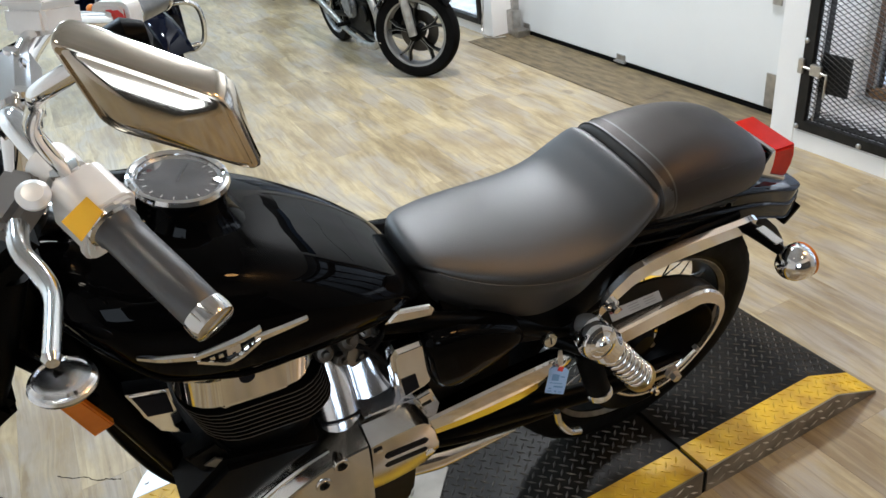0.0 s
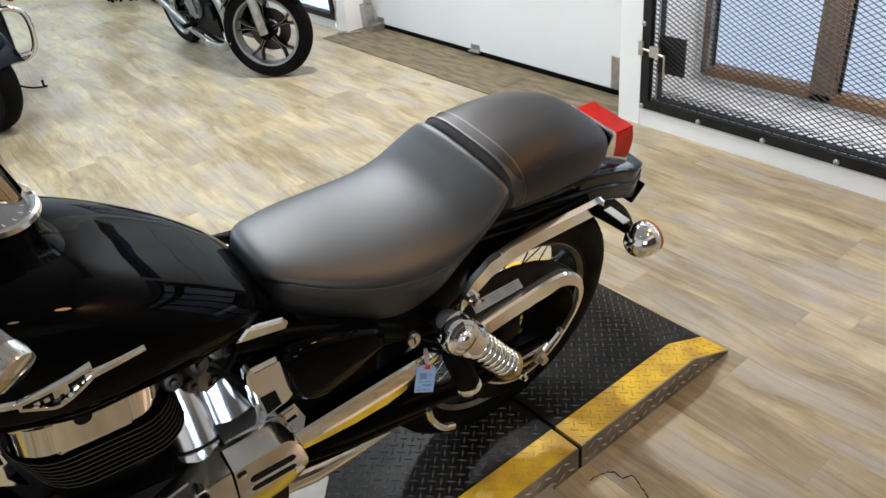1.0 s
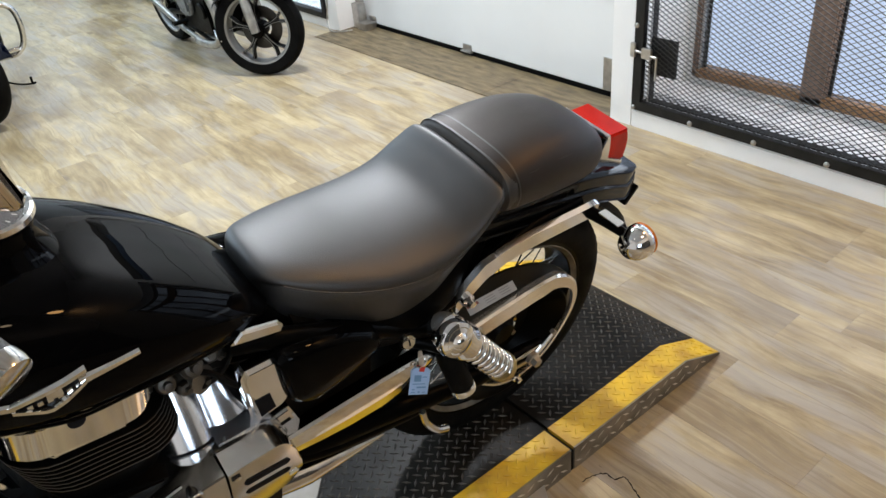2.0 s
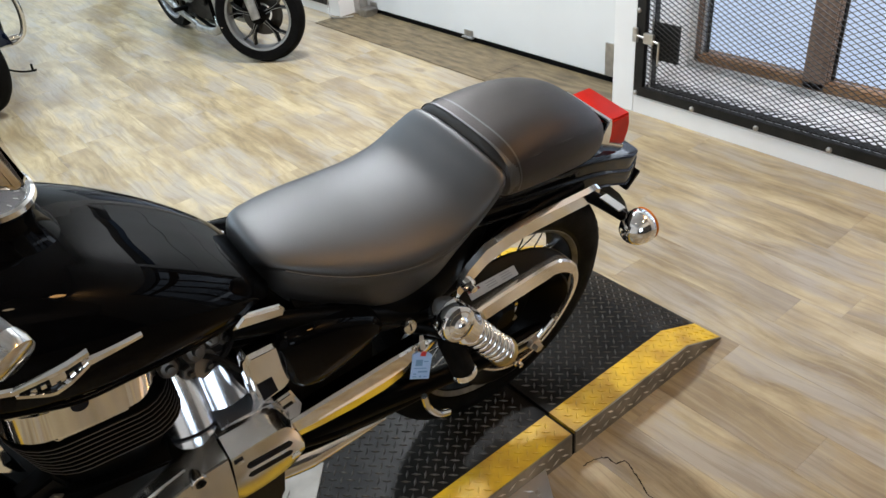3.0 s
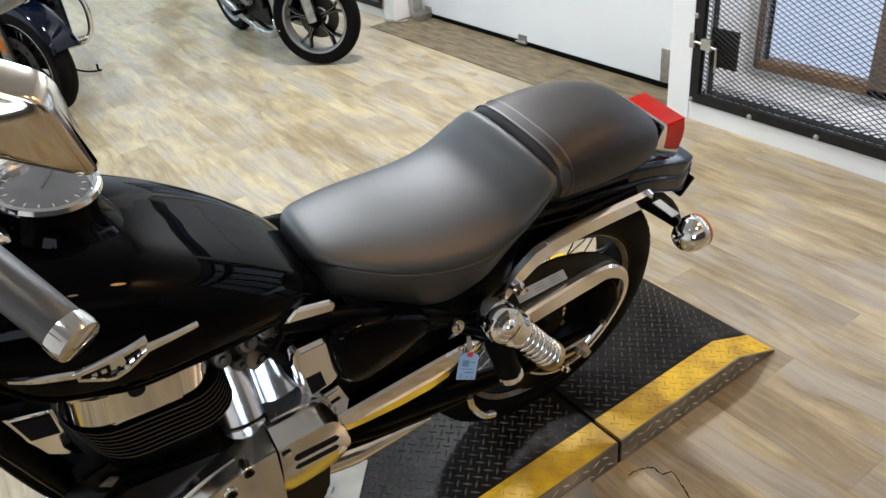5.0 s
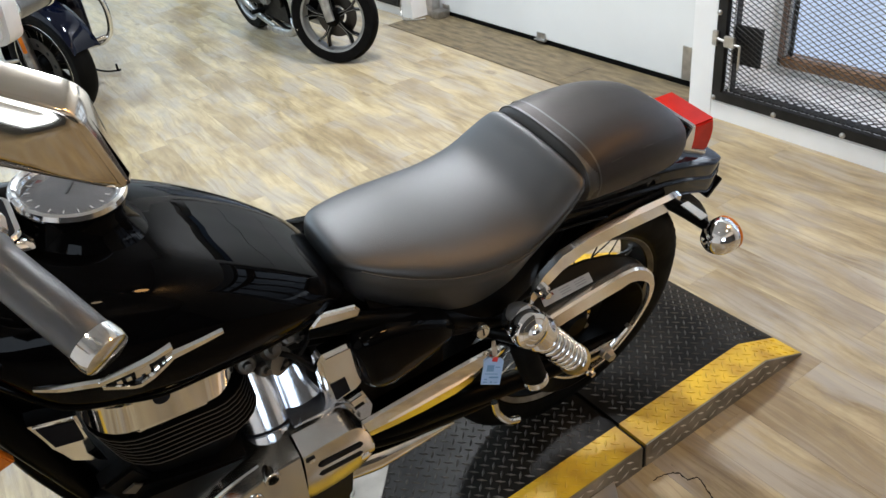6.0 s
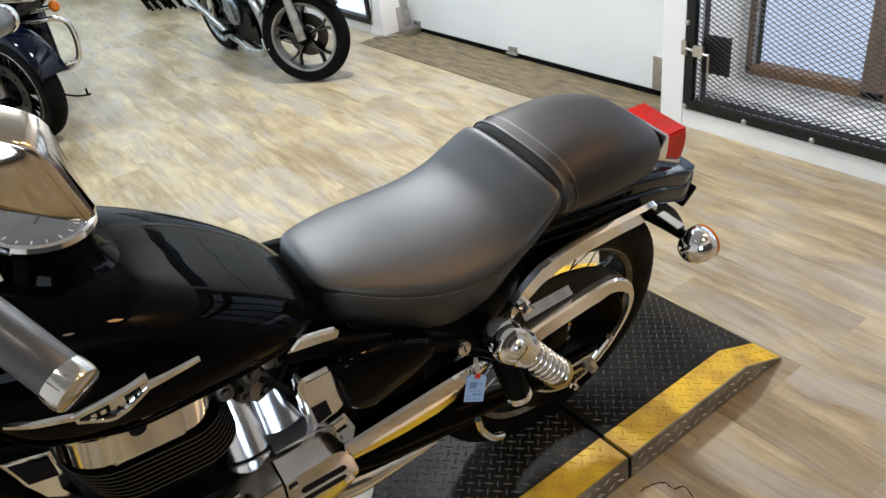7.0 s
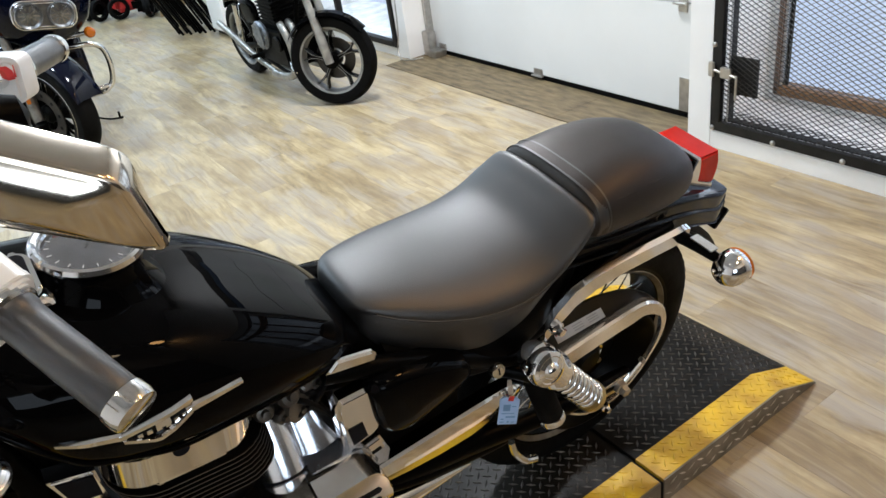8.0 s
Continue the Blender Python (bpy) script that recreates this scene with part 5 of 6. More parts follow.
# clutch perch and lever
part("clutch_perch", box((-0.020, -0.030, -0.016), (0.020, 0.026, 0.016), 0.007, frame_of((-0.942, -0.192, 1.150), (-0.2, -0.2, 1))), material("grey_perch", (0.20, 0.19, 0.18), 0.4, metal=0.6), hb, "grey cast clutch perch")
part("perch_clamp", lathe([(0.020, -0.012), (0.021, 0.0), (0.020, 0.012), (0.0, 0.013)], frame_of(GI - dl * 0.075, dl), 24), HOUSING, hb)
part("perch_bolt", lathe([(0.012, 0), (0.013, 0.006), (0.008, 0.011), (0.0, 0.012)], frame_of((-0.925, -0.213, 1.165), (0.1, -0.5, 0.8)), 20), HOUSING, hb)
part("clutch_lever", tube([(-0.944, -0.225, 1.150), (-0.943, -0.262, 1.155), (-0.934, -0.288, 1.150), (-0.929, -0.315, 1.150), (-0.931, -0.355, 1.158), (-0.934, -0.392, 1.166)], [0.009, 0.0075, 0.0075, 0.0068, 0.0062, 0.0060], 14, 6), ALU, hb, "bare aluminium clutch lever")
part("lever_ball", lathe([(0.0, -0.006), (0.004, -0.005), (0.0062, 0.0), (0.004, 0.005), (0.0, 0.006)], frame_of((-0.934, -0.392, 1.166), (0, 1, 0)), 20), ALU, hb)
for pts in ([(-0.94, -0.19, 1.145), (-0.975, -0.17, 1.13), (-1.01, -0.10, 1.08), (-1.02, -0.05, 0.98)], [(-0.90, -0.17, 1.13), (-0.945, -0.13, 1.12), (-0.985, -0.06, 1.07), (-1.0, -0.03, 0.98)], [(-0.87, 0.17, 1.13), (-0.95, 0.13, 1.12), (-1.0, 0.05, 1.06)]):
    part("control_cable", tube(pts, 0.0038, 8), RUBBER, hb)
# left mirror
TL, TRc, BR, BL = Vector((-0.869, -0.396, 1.373)), Vector((-0.797, -0.425, 1.334)), Vector((-0.790, -0.424, 1.274)), Vector((-0.857, -0.398, 1.322))
# The brown tint puts the reflected floor into the chrome's colour.
MIRROR_RIM = material("floor_tinted_chrome", (0.58, 0.52, 0.44), 0.10, metal=1.0, spread=0.06, scale=20, rough2=0.16)
mirror = group_part("mirror", "chrome handlebar mirror")
nrm = (TRc - TL).cross(BL - TL).normalized()
if nrm.y > 0:
    nrm = -nrm


mirror_up = (TL + TRc - BL - BR).normalized()
mirror_half = (TL + TRc - BL - BR).length / 4


def quad_loop(shrink, off, n=6, r=0.16, lean=0.0):
    """The mirror's rounded outline, shrunk to its middle and moved along its normal."""
    c = (TL + TRc + BR + BL) / 4
    corners = [c + (p - c) * shrink for p in (TL, TRc, BR, BL)]
    out = []
    for i in range(4):
        p, a, b = corners[i], corners[i - 1], corners[(i + 1) % 4]
        for k in range(n + 1):
            t = k / n
            q = p + (a - p) * r * (1 - t) ** 2 + (b - p) * r * t ** 2
            out.append(q + nrm * (off - lean * (1 + (q - c).dot(mirror_up) / mirror_half)))
    return out


def dome_loop(shrink, off, drop=0.0):
    """A loop of the domed back, drawn in towards its lower edge."""
    c = (TL + TRc + BR + BL) / 4
    return [q + nrm * (off - drop * max(0.0, -(q - c).dot(mirror_up) / mirror_half + 0.1) ** 2) for q in quad_loop(shrink, 0.0, n=8, r=0.13)]


DOME = [(0.965, -0.016), (1.0, -0.010), (1.004, -0.002), (0.992, 0.004), (0.965, 0.0068), (0.925, 0.0072), (0.905, 0.0062), (0.885, 0.0063), (0.82, 0.0076), (0.70, 0.0096), (0.55, 0.0115), (0.38, 0.0130), (0.20, 0.0138), (0.02, 0.0141)]
part("mirror_shell", rings_to_bm(bmesh.new(), [dome_loop(k, o, 0.0035 if o > -0.005 else 0.0) for k, o in DOME]), MIRROR_RIM, mirror, "domed chrome mirror back", angle=60)
part("mirror_glass", rings_to_bm(bmesh.new(), [dome_loop(0.95, -0.0162), dome_loop(0.95, -0.0174), dome_loop(0.93, -0.0178)]), material("mirror_silver", (0.86, 0.85, 0.82), 0.04, metal=1.0, spread=0.03), mirror, "silvered glass", angle=50)
part("mirror_stem", tube([GI - dl * 0.05 + Vector((0, 0, 0.01)), (-0.899, -0.205, 1.18), (-0.905, -0.235, 1.232), (-0.893, -0.28, 1.276), (-0.882, -0.345, 1.318), BL * 0.6 + TL * 0.4 - nrm * 0.034 + Vector((0.012, 0, 0))], 0.0058, 12), CHROME, mirror, "chrome mirror stem")
part("stem_nut", lathe([(0.013, 0), (0.013, 0.016), (0.0, 0.017)], frame_of(GI - dl * 0.05 + Vector((0, 0, 0.008)), (-0.2, 0, 1)), 6), CHROME, mirror)
part("stem_joint", lathe([(0.0, -0.014), (0.009, -0.011), (0.013, 0), (0.009, 0.011), (0.0, 0.014)], frame_of(BL * 0.6 + TL * 0.4 - nrm * 0.034 + Vector((0.014, 0, 0)), (1, 0, 0)), 20), SATIN, mirror)

# ---- caged window ----
STONE = material("window_sill", (0.84, 0.84, 0.83), 0.7, spread=0.3, scale=10, bump=0.001, bump_scale=80)
WX = 2.06
# The posts are a greyer brown than the rails.
POST_BROWN = material("greyish_brown", (0.24, 0.15, 0.10), 0.5, spread=0.4, scale=12, stretch=(6, 6, 0.6))
window = thing("window_1", pose(0, 0, 0), "brown wood-framed window with bright bluish panes in a deep recess", "window", kind="structure")
part("window_sill", box((1.72, -1.3, 0.077), (2.30, 0.864, 0.095), 0.003), STONE, window, "pale grey sill")
part("window_back_wall", box((WX - 0.02, -1.3, 0.095), (2.30, 0.864, 0.128)), STONE, window)
part("window_reveal", box((WX - 0.02, 0.827, 0.128), (WX + 0.06, 0.864, 2.2)), WHITE, window, "white reveal")
for y0, y1 in ((0.798, 0.826), (0.222, 0.322), (-0.34, -0.24), (-0.90, -0.80)):
    part("window_post", box((WX - 0.03, y0, 0.128), (WX + 0.05, y1, 2.2), 0.006), POST_BROWN, window, "brown wooden post")
part("window_rail", box((WX - 0.030, -1.3, 0.128), (WX + 0.055, 0.826, 0.168), 0.006), BROWN, window, "brown wooden bottom rail")
part("window_rail", box((WX - 0.035, -1.3, 1.9), (WX + 0.055, 0.862, 2.0), 0.006), BROWN, window)
part("window_strip", box((WX - 0.022, 0.788, 0.168), (WX + 0.03, 0.798, 1.9), 0.002), BARE, window)
for y0, y1 in ((0.322, 0.788), (-0.24, 0.222), (-0.80, -0.34)):
    stop = part("window_stop", box((WX + 0.002, y0, 0.168), (WX + 0.014, y0 + 0.012, 1.9), 0.003), STEEL, window, "dark glazing bar")
    part("window_stop", box((WX + 0.002, y1 - 0.012, 0.168), (WX + 0.014, y1, 1.9), 0.003), STEEL, window)
    pane = part("pane", box((WX + 0.016, y0, 0.168), (WX + 0.022, y1, 1.9)), GLASS, window, "clear glass pane")
    pane.visible_shadow = False
tagged(new("backdrop", to_mesh("backdrop", box((2.14, -1.3, 0.13), (2.15, 0.864, 0.95)), DAYLIGHT)), "bright bluish daylight outside the window", kind="structure")
# Unseen upper backdrop, made brighter than the lower one to light the recess.
tagged(new("backdrop", to_mesh("backdrop", box((2.14, -1.3, 0.951), (2.15, 0.864, 2.2)), UPPER_GLOW)), "unseen brighter sky, added above to light the window recess", kind="structure")

# added lamp in the window's opening: stands in for the sky, brightens the recess
data = bpy.data.lights.new("window_light", "AREA")
data.shape, data.size, data.size_y, data.energy, data.color = "RECTANGLE", 1.9, 0.5, 13, (0.78, 0.88, 1.0)
new("window_light", data).matrix_world = look((WX - 0.045, -0.22, 0.75), (WX - 0.30, -0.22, 0.10))

# expanded-metal cage
cage = thing("security_cage", pose(0, 0, 0), "dark steel expanded-metal security gate over the window", "security gate")
CX = 1.662
frame_bars = (("frame_rail", (CX, -1.25, 0.082), (CX + 0.026, 0.862, 0.122)), ("frame_rail", (CX, -1.25, 1.98), (CX + 0.026, 0.862, 2.03)),
              ("frame_post", (CX, 0.818, 0.122), (CX + 0.026, 0.862, 1.98)), ("frame_post", (CX, -1.25, 0.122), (CX + 0.026, -1.20, 1.98)))
for nm, lo, hi in frame_bars:
    part(nm, box(lo, hi, 0.002), STEEL, cage, "dark steel angle frame")
part("inner_flange", box((CX + 0.026, -1.2, 0.122), (CX + 0.062, 0.818, 0.128)), STEEL, cage)
part("inner_flange", box((CX + 0.026, 0.790, 0.122), (CX + 0.055, 0.800, 1.98)), STEEL, cage)
part("inner_post", box((CX + 0.010, 0.788, 0.128), (CX + 0.018, 0.792, 1.98)), BARE, cage)


def expanded_mesh(y0, y1, z0, z1, x, wy=0.036, hz=0.0094, w=0.0011, d=0.0036):
    """Diamond mesh of flat strands."""
    bm = bmesh.new()
    rows, cols = int((z1 - z0) / hz), int((y1 - y0) / (wy / 2))
    for i in range(rows):
        for j in range(cols):
            up = (i + j) % 2 == 0
            ya, yb = y0 + j * wy / 2, y0 + (j + 1) * wy / 2
            za, zb = (z0 + i * hz, z0 + (i + 1) * hz) if up else (z0 + (i + 1) * hz, z0 + i * hz)
            if max(za, zb) > z1:
                continue
            v = [bm.verts.new(p) for p in ((x, ya, za - w), (x, yb, zb - w), (x, yb, zb + w), (x, ya, za + w), (x + d, ya, za - w), (x + d, yb, zb - w), (x + d, yb, zb + w), (x + d, ya, za + w))]
            for f in ((0, 1, 2, 3), (7, 6, 5, 4), (0, 4, 5, 1), (3, 2, 6, 7)):
                bm.faces.new([v[k] for k in f])
    return bm


MESH_STEEL = material("mesh_steel", (0.05, 0.047, 0.045), 0.5, metal=0.5, spread=0.3, scale=12)
tagged(part("expanded_mesh", expanded_mesh(-1.22, 0.822, 0.110, 1.2, CX + 0.008), MESH_STEEL, cage, "expanded metal mesh", angle=20), kind="stuff")
tagged(part("expanded_mesh_flap", expanded_mesh(-1.22, 0.822, 0.0, 0.052, 0.0, d=0.003), MESH_STEEL, cage, "bent-in lower edge of the mesh", angle=20), kind="stuff").matrix_local = pose(CX + 0.030, 0, 0.130, 0, 62, 0)
for i in range(8):
    part("frame_bolt", lathe([(0.011, 0), (0.0105, 0.004), (0.007, 0.007), (0.0, 0.008)], frame_of((CX, 0.850 - i * 0.284, 0.094), (-1, 0, 0)), 16), BARE, cage, "round bolt head")
for z in (0.445, 0.9):
    part("frame_bolt", lathe([(0.011, 0), (0.0105, 0.004), (0.007, 0.007), (0.0, 0.008)], frame_of((CX, 0.852, z), (-1, 0, 0)), 16), BARE, cage, "round bolt head")
part("lock_plate", box((CX + 0.028, 0.668, 0.245), (CX + 0.034, 0.800, 0.402), 0.002), STEEL, cage, "dark steel lock plate")
latch = part("slide_latch", tube([(CX - 0.008, 0.862, 0.345), (CX - 0.010, 0.80, 0.338), (CX - 0.012, 0.742, 0.332)], 0.0055, 10, 3), BARE, cage, "bare steel slide bolt")
part("latch_handle", tube([(CX - 0.012, 0.745, 0.334), (CX - 0.014, 0.738, 0.326), (CX - 0.014, 0.738, 0.24)], 0.005, 10, 3), BARE, latch)
part("latch_keeper", box((CX - 0.016, 0.765, 0.318), (CX, 0.815, 0.362), 0.003), BARE, latch)
part("latch_keeper", box((CX - 0.014, 0.846, 0.315), (CX, 0.872, 0.375), 0.003), BARE, latch)

# ---- overhead door hardware ----
part("corner_bracket", box((0 - 0.008, 1.10, 0.036), (0, 1.182, 0.193), 0.001), BARE, door)
part("corner_bracket", box((0 - 0.008, 3.08, 0.02), (0, 3.15, 0.075), 0.002), BARE, door)
part("door_step", box((0 - 0.022, 2.13, 0.022), (0, 2.22, 0.030), 0.002), BARE, door, "small steel lift handle")
part("door_step", box((0 - 0.008, 2.14, 0.026), (0, 2.21, 0.066), 0.002), BARE, door, "small steel lift handle")
for y in (1.172, 3.17):
    part("hinge", box((0 - 0.006, y - 0.025, 0.49), (0, y + 0.025, 0.57), 0.002), BARE, door, "galvanised hinge")
    part("roller", tube([(0 - 0.02, y - 0.03, 0.53), (0 - 0.02, y + 0.04, 0.53)], 0.007, 12, 1), BARE, door)
part("track", box((0 - 0.045, 3.205, 0.05), (0 + 0.01, 3.235, 2.2), 0.002), BARE, door, "galvanised vertical track")
part("track", box((0 - 0.045, 0.986, 0.02), (0 - 0.02, 0.996, 2.2), 0.002), WHITE, door)
part("track_bracket", box((0 - 0.08, 3.16, 0.0), (0 - 0.02, 3.235, 0.16), 0.004), BARE, door, "galvanised track foot")
part("track_foot", box((0 - 0.10, 3.07, 0.004), (0 - 0.01, 3.16, 0.05), 0.004), BARE, door)
cable = thing("sensor_cable", pose(0, 0, 0), "thin grey sensor cable hanging down the wall corner", "cable")
part("cable_run", tube([(1.655, 3.285, 1.0), (1.652, 3.288, 0.5), (1.645, 3.30, 0.2), (1.64, 3.33, 0.07), (1.62, 3.27, 0.012), (1.66, 3.20, 0.010), (1.72, 3.16, 0.012)], 0.004, 8), BARE, cable)

# dark worn boards before the door
OLD = material("old_boards", (0.175, 0.128, 0.064), 0.5, colour2=(0.080, 0.058, 0.030), scale=7, stretch=(5, 1, 1), bump=0.0006, bump_scale=60)
mat_ = thing("threshold_boards", pose(0, 0, 0), "dark worn brown boards along the overhead door", "threshold", kind="structure")
rngb = random.Random(3)
y = 1.00
while y < 3.27:
    ln = min(0.55 + rngb.random() * 0.5, 3.28 - y)
    for i in range(3):
        part("board", box((1.50 + i * 0.12, y + 0.001, 0.0005), (1.50 + (i + 1) * 0.12 - 0.001, y + ln - 0.001, 0.0045), 0.0008, segments=1), OLD, mat_)
    y += ln

# black-framed low window beyond the door
low = thing("window_2", pose(0, 0, 0), "low window with a black metal frame and bright panes", "window", kind="structure")
for lo, hi in (((1.655, 3.372, 0.062), (1.70, 3.412, 1.9)), ((1.655, 3.412, 0.062), (1.70, 4.89, 0.10)), ((1.655, 4.15, 0.10), (1.70, 4.19, 1.9)), ((1.655, 4.85, 0.10), (1.70, 4.89, 1.9))):
    part("window_frame", box(lo, hi, 0.003), STEEL, low, "black metal frame")
part("window_frame_inner", box((1.70, 3.43, 0.11), (1.712, 3.45, 1.9), 0.001), BARE, low)
pane = part("pane", box((1.715, 3.412, 0.10), (1.72, 4.85, 1.9)), GLASS, low)
pane.visible_shadow = False
part("window_ledge", box((1.73, 3.372, 0.062), (2.28, 4.89, 0.09)), STONE, low)
tagged(new("backdrop", to_mesh("backdrop", box((2.30, 3.3, 0.0), (2.32, 4.95, 2.0)), DAYLIGHT)), "bright bluish daylight outside the low window", kind="structure")

# ---- ceiling lights ----
# Unseen fixtures, one added over each lamp.
for lx, ly, size, power, colour in LAMPS:
    t = thing("ceiling_light", pose(lx, ly, CEILING), "unseen round ceiling light with a glowing diffuser", "ceiling light", "ceiling lights")
    part("housing", lathe([(size / 2 + 0.02, -0.10), (size / 2 + 0.03, -0.09), (size / 2 + 0.02, 0.0), (0.0, 0.0)], pose(0, 0, 0), 32), SATIN, t)
    part("diffuser", lathe([(size / 2, -0.112), (size / 2 + 0.004, -0.10), (0.0, -0.10)], pose(0, 0, 0), 32), DIFFUSER, t)

# ---- side wing plates of the platform ----
for sgn, yy in ((-1, PL - 0.001), (1, PR + 0.001)):
    x0 = -0.03 if sgn < 0 else -0.95
    m = pose(x0, yy, 0.022, 0, 0, 0)
    pts = [(0, 0), (-0.02, 0.03), (-0.05, 0.075), (-0.10, 0.12), (-0.18, 0.155), (-0.30, 0.17), (-0.42, 0.16), (-0.52, 0.12), (-0.60, 0.0)] if sgn < 0 else [(0.12, 0), (0.10, 0.17), (-0.003, 0.165), (-0.064, 0.138), (-0.095, 0.100), (-0.118, 0.062), (-0.135, 0.028), (-0.14, 0.0)]
    wing = thing("wing_plate", m, "bare aluminium tread plate beside the platform", "tread plate", "wing plates")
    part("plate", plate([(u, sgn * v) for u, v in pts][::sgn], pose(0, 0, 0), 0.008, 0.001), material("bare_tread", (0.60, 0.60, 0.60), 0.35, metal=0.9, spread=0.2, scale=10), wing)
    part("foot", box((-0.30, sgn * 0.005, -0.022), (-0.05, sgn * 0.03, 0.0)) if sgn < 0 else box((-0.10, 0.005, -0.022), (0.03, 0.03, 0.0)), SATIN, wing)
    part("screw", lathe([(0.006, 0), (0.006, 0.002), (0.0, 0.0022)], pose(-0.06, -0.035, 0.008) if sgn < 0 else pose(-0.086, 0.080, 0.008), 12), BARE, wing)
    if sgn < 0:
        tb = bmesh.new()
        tread(tb, -0.50, -0.05, -0.15, -0.004, lambda x: 0.008)
        tagged(part("plate_tread", tb, material("bare_tread", (0.6, 0.6, 0.6)), wing, angle=15), kind="stuff")

under = thing("tread_plate", pose(0, 0, PLAT_H + 0.0005), "bare aluminium tread plate lying on the deck under the engine", "tread plate")
UP = [(-0.405, 0.062), (-0.505, -0.052), (-0.62, -0.060), (-0.78, -0.055), (-0.80, 0.10), (-0.42, 0.10)]
part("plate", plate(UP[::-1], pose(0, 0, 0), 0.004, 0.0008), material("pale_tread", (0.30, 0.27, 0.23), 0.5, metal=0.2, spread=0.3, scale=12), under)
tb = bmesh.new()
tread(tb, -0.78, -0.50, -0.04, 0.09, lambda x: 0.004)
tagged(part("plate_tread", tb, material("pale_tread", (0.7, 0.7, 0.7)), under, angle=15), kind="stuff")

# ---- standard motorcycle further back ----
# Dull and partly diffuse, so the pipes stay bright among dark surroundings.
PIPE = material("dull_chrome", (0.44, 0.43, 0.40), 0.30, metal=0.75, spread=0.35, scale=16, rough2=0.42)
GREY_CASE = material("grey_case", (0.30, 0.32, 0.35), 0.42, metal=0.7, spread=0.5, scale=22, bump=0.002, bump_scale=40)
other = thing("standard_motorcycle", pose(0.978, 2.89, 0, -4, 0, 92.3) @ Matrix.Scale(0.86, 4), "older black standard motorcycle with star-spoked cast wheels, front wheel turned", "motorcycle")


RIM_SILVER = material("rim_silver", (0.26, 0.26, 0.255), 0.30, metal=0.7, spread=0.08, scale=20)


def cast_wheel(parent, m, R, w, name):
    """A cast wheel: tyre, bright rim, split star spokes, hub and brake disc."""
    wl = new(name)
    wl.parent = parent
    part("tyre", lathe([(R * 0.70, -w * 0.4), (R * 0.80, -w * 0.5), (R * 0.93, -w * 0.47), (R * 0.985, -w * 0.25), (R, 0), (R * 0.985, w * 0.25), (R * 0.93, w * 0.47), (R * 0.80, w * 0.5), (R * 0.70, w * 0.4)], m, 56, close=True), RUBBER, wl)
    part("rim", lathe([(R * 0.668, -w * 0.30), (R * 0.695, -w * 0.43), (R * 0.738, -w * 0.46), (R * 0.70, 0), (R * 0.738, w * 0.46), (R * 0.695, w * 0.43), (R * 0.668, w * 0.30)], m, 56, close=True), RIM_SILVER, wl, "polished rim edge")
    part("hub", lathe([(R * 0.09, -w * 0.6), (R * 0.17, -w * 0.5), (R * 0.17, w * 0.5), (R * 0.09, w * 0.6)], m, 24), SATIN, wl)
    part("brake_disc", lathe([(R * 0.22, -w * 0.42), (R * 0.46, -w * 0.42), (R * 0.46, -w * 0.47), (R * 0.22, -w * 0.47)], m, 40, close=True), material("dark_disc", (0.06, 0.055, 0.05), 0.4, metal=0.8), wl, "dark steel brake disc")
    for i in range(5):
        sp = m @ Matrix.Rotation(2 * math.pi * i / 5 + 0.35, 4, "Z")
        for sg in (-1, 1):
            pts = [(R * 0.14, sg * R * 0.05), (R * 0.34, sg * R * 0.035), (R * 0.50, sg * R * 0.06), (R * 0.68, sg * R * 0.17), (R * 0.68, sg * R * 0.12), (R * 0.50, sg * R * 0.02), (R * 0.34, sg * R * 0.0), (R * 0.14, 0)]
            part("spoke", plate(pts if sg > 0 else pts[::-1], sp @ pose(0, 0, -w * 0.22), w * 0.44, 0.002), SATIN, wl, "black cast spoke")
            part("spoke_edge", plate([(R * 0.16, sg * R * 0.040), (R * 0.34, sg * R * 0.026), (R * 0.50, sg * R * 0.050), (R * 0.68, sg * R * 0.155), (R * 0.68, sg * R * 0.145), (R * 0.50, sg * R * 0.038), (R * 0.34, sg * R * 0.014), (R * 0.16, sg * R * 0.026)][::sg], sp @ pose(0, 0, w * 0.221), w * 0.02), RIM_SILVER, wl)
    return wl


FR = 0.300
fwm = frame_of((0, 0, FR), (math.sin(radians(-39.7)), math.cos(radians(-39.7)), 0.10))
cast_wheel(other, fwm, FR, 0.10, "front_wheel")
cast_wheel(other, frame_of((1.36, 0, 0.285), (0, 1, 0)), 0.285, 0.115, "rear_wheel")
sn, cs = math.sin(radians(39.7)), math.cos(radians(39.7))
for s in (-1, 1):
    ox, oy = -sn * 0.075 * s, cs * 0.075 * s
    part("fork_leg", tube([(0.0 + ox, oy, FR), (0.03 + ox, oy, 0.45), (0.085 + ox, oy, 0.70), (0.14 + ox, oy, 0.95)], [0.029, 0.031, 0.024, 0.022], 14, 3), PIPE, other, "polished fork leg")
fb = bmesh.new()
rings = []
for i in range(12):
    a = radians(35 + i * 10)
    r = FR + 0.022
    rings.append([Vector((0, 0, FR)) + Vector((cs * r * math.cos(a), sn * r * math.cos(a), r * math.sin(a))) + Vector((-sn, cs, 0)) * y * 1.0 + Vector((0, 0, dz)) for y, dz in ((-0.05, -0.02), (-0.03, 0.0), (0.03, 0), (0.05, -0.02), (0.03, -0.004), (-0.03, -0.004))])
part("front_fender", rings_to_bm(fb, rings), PAINT, other, "gloss black front fender")
part("crankcase", box((0.36, -0.17, 0.21), (0.82, 0.17, 0.52), 0.04), ENGINE, other)
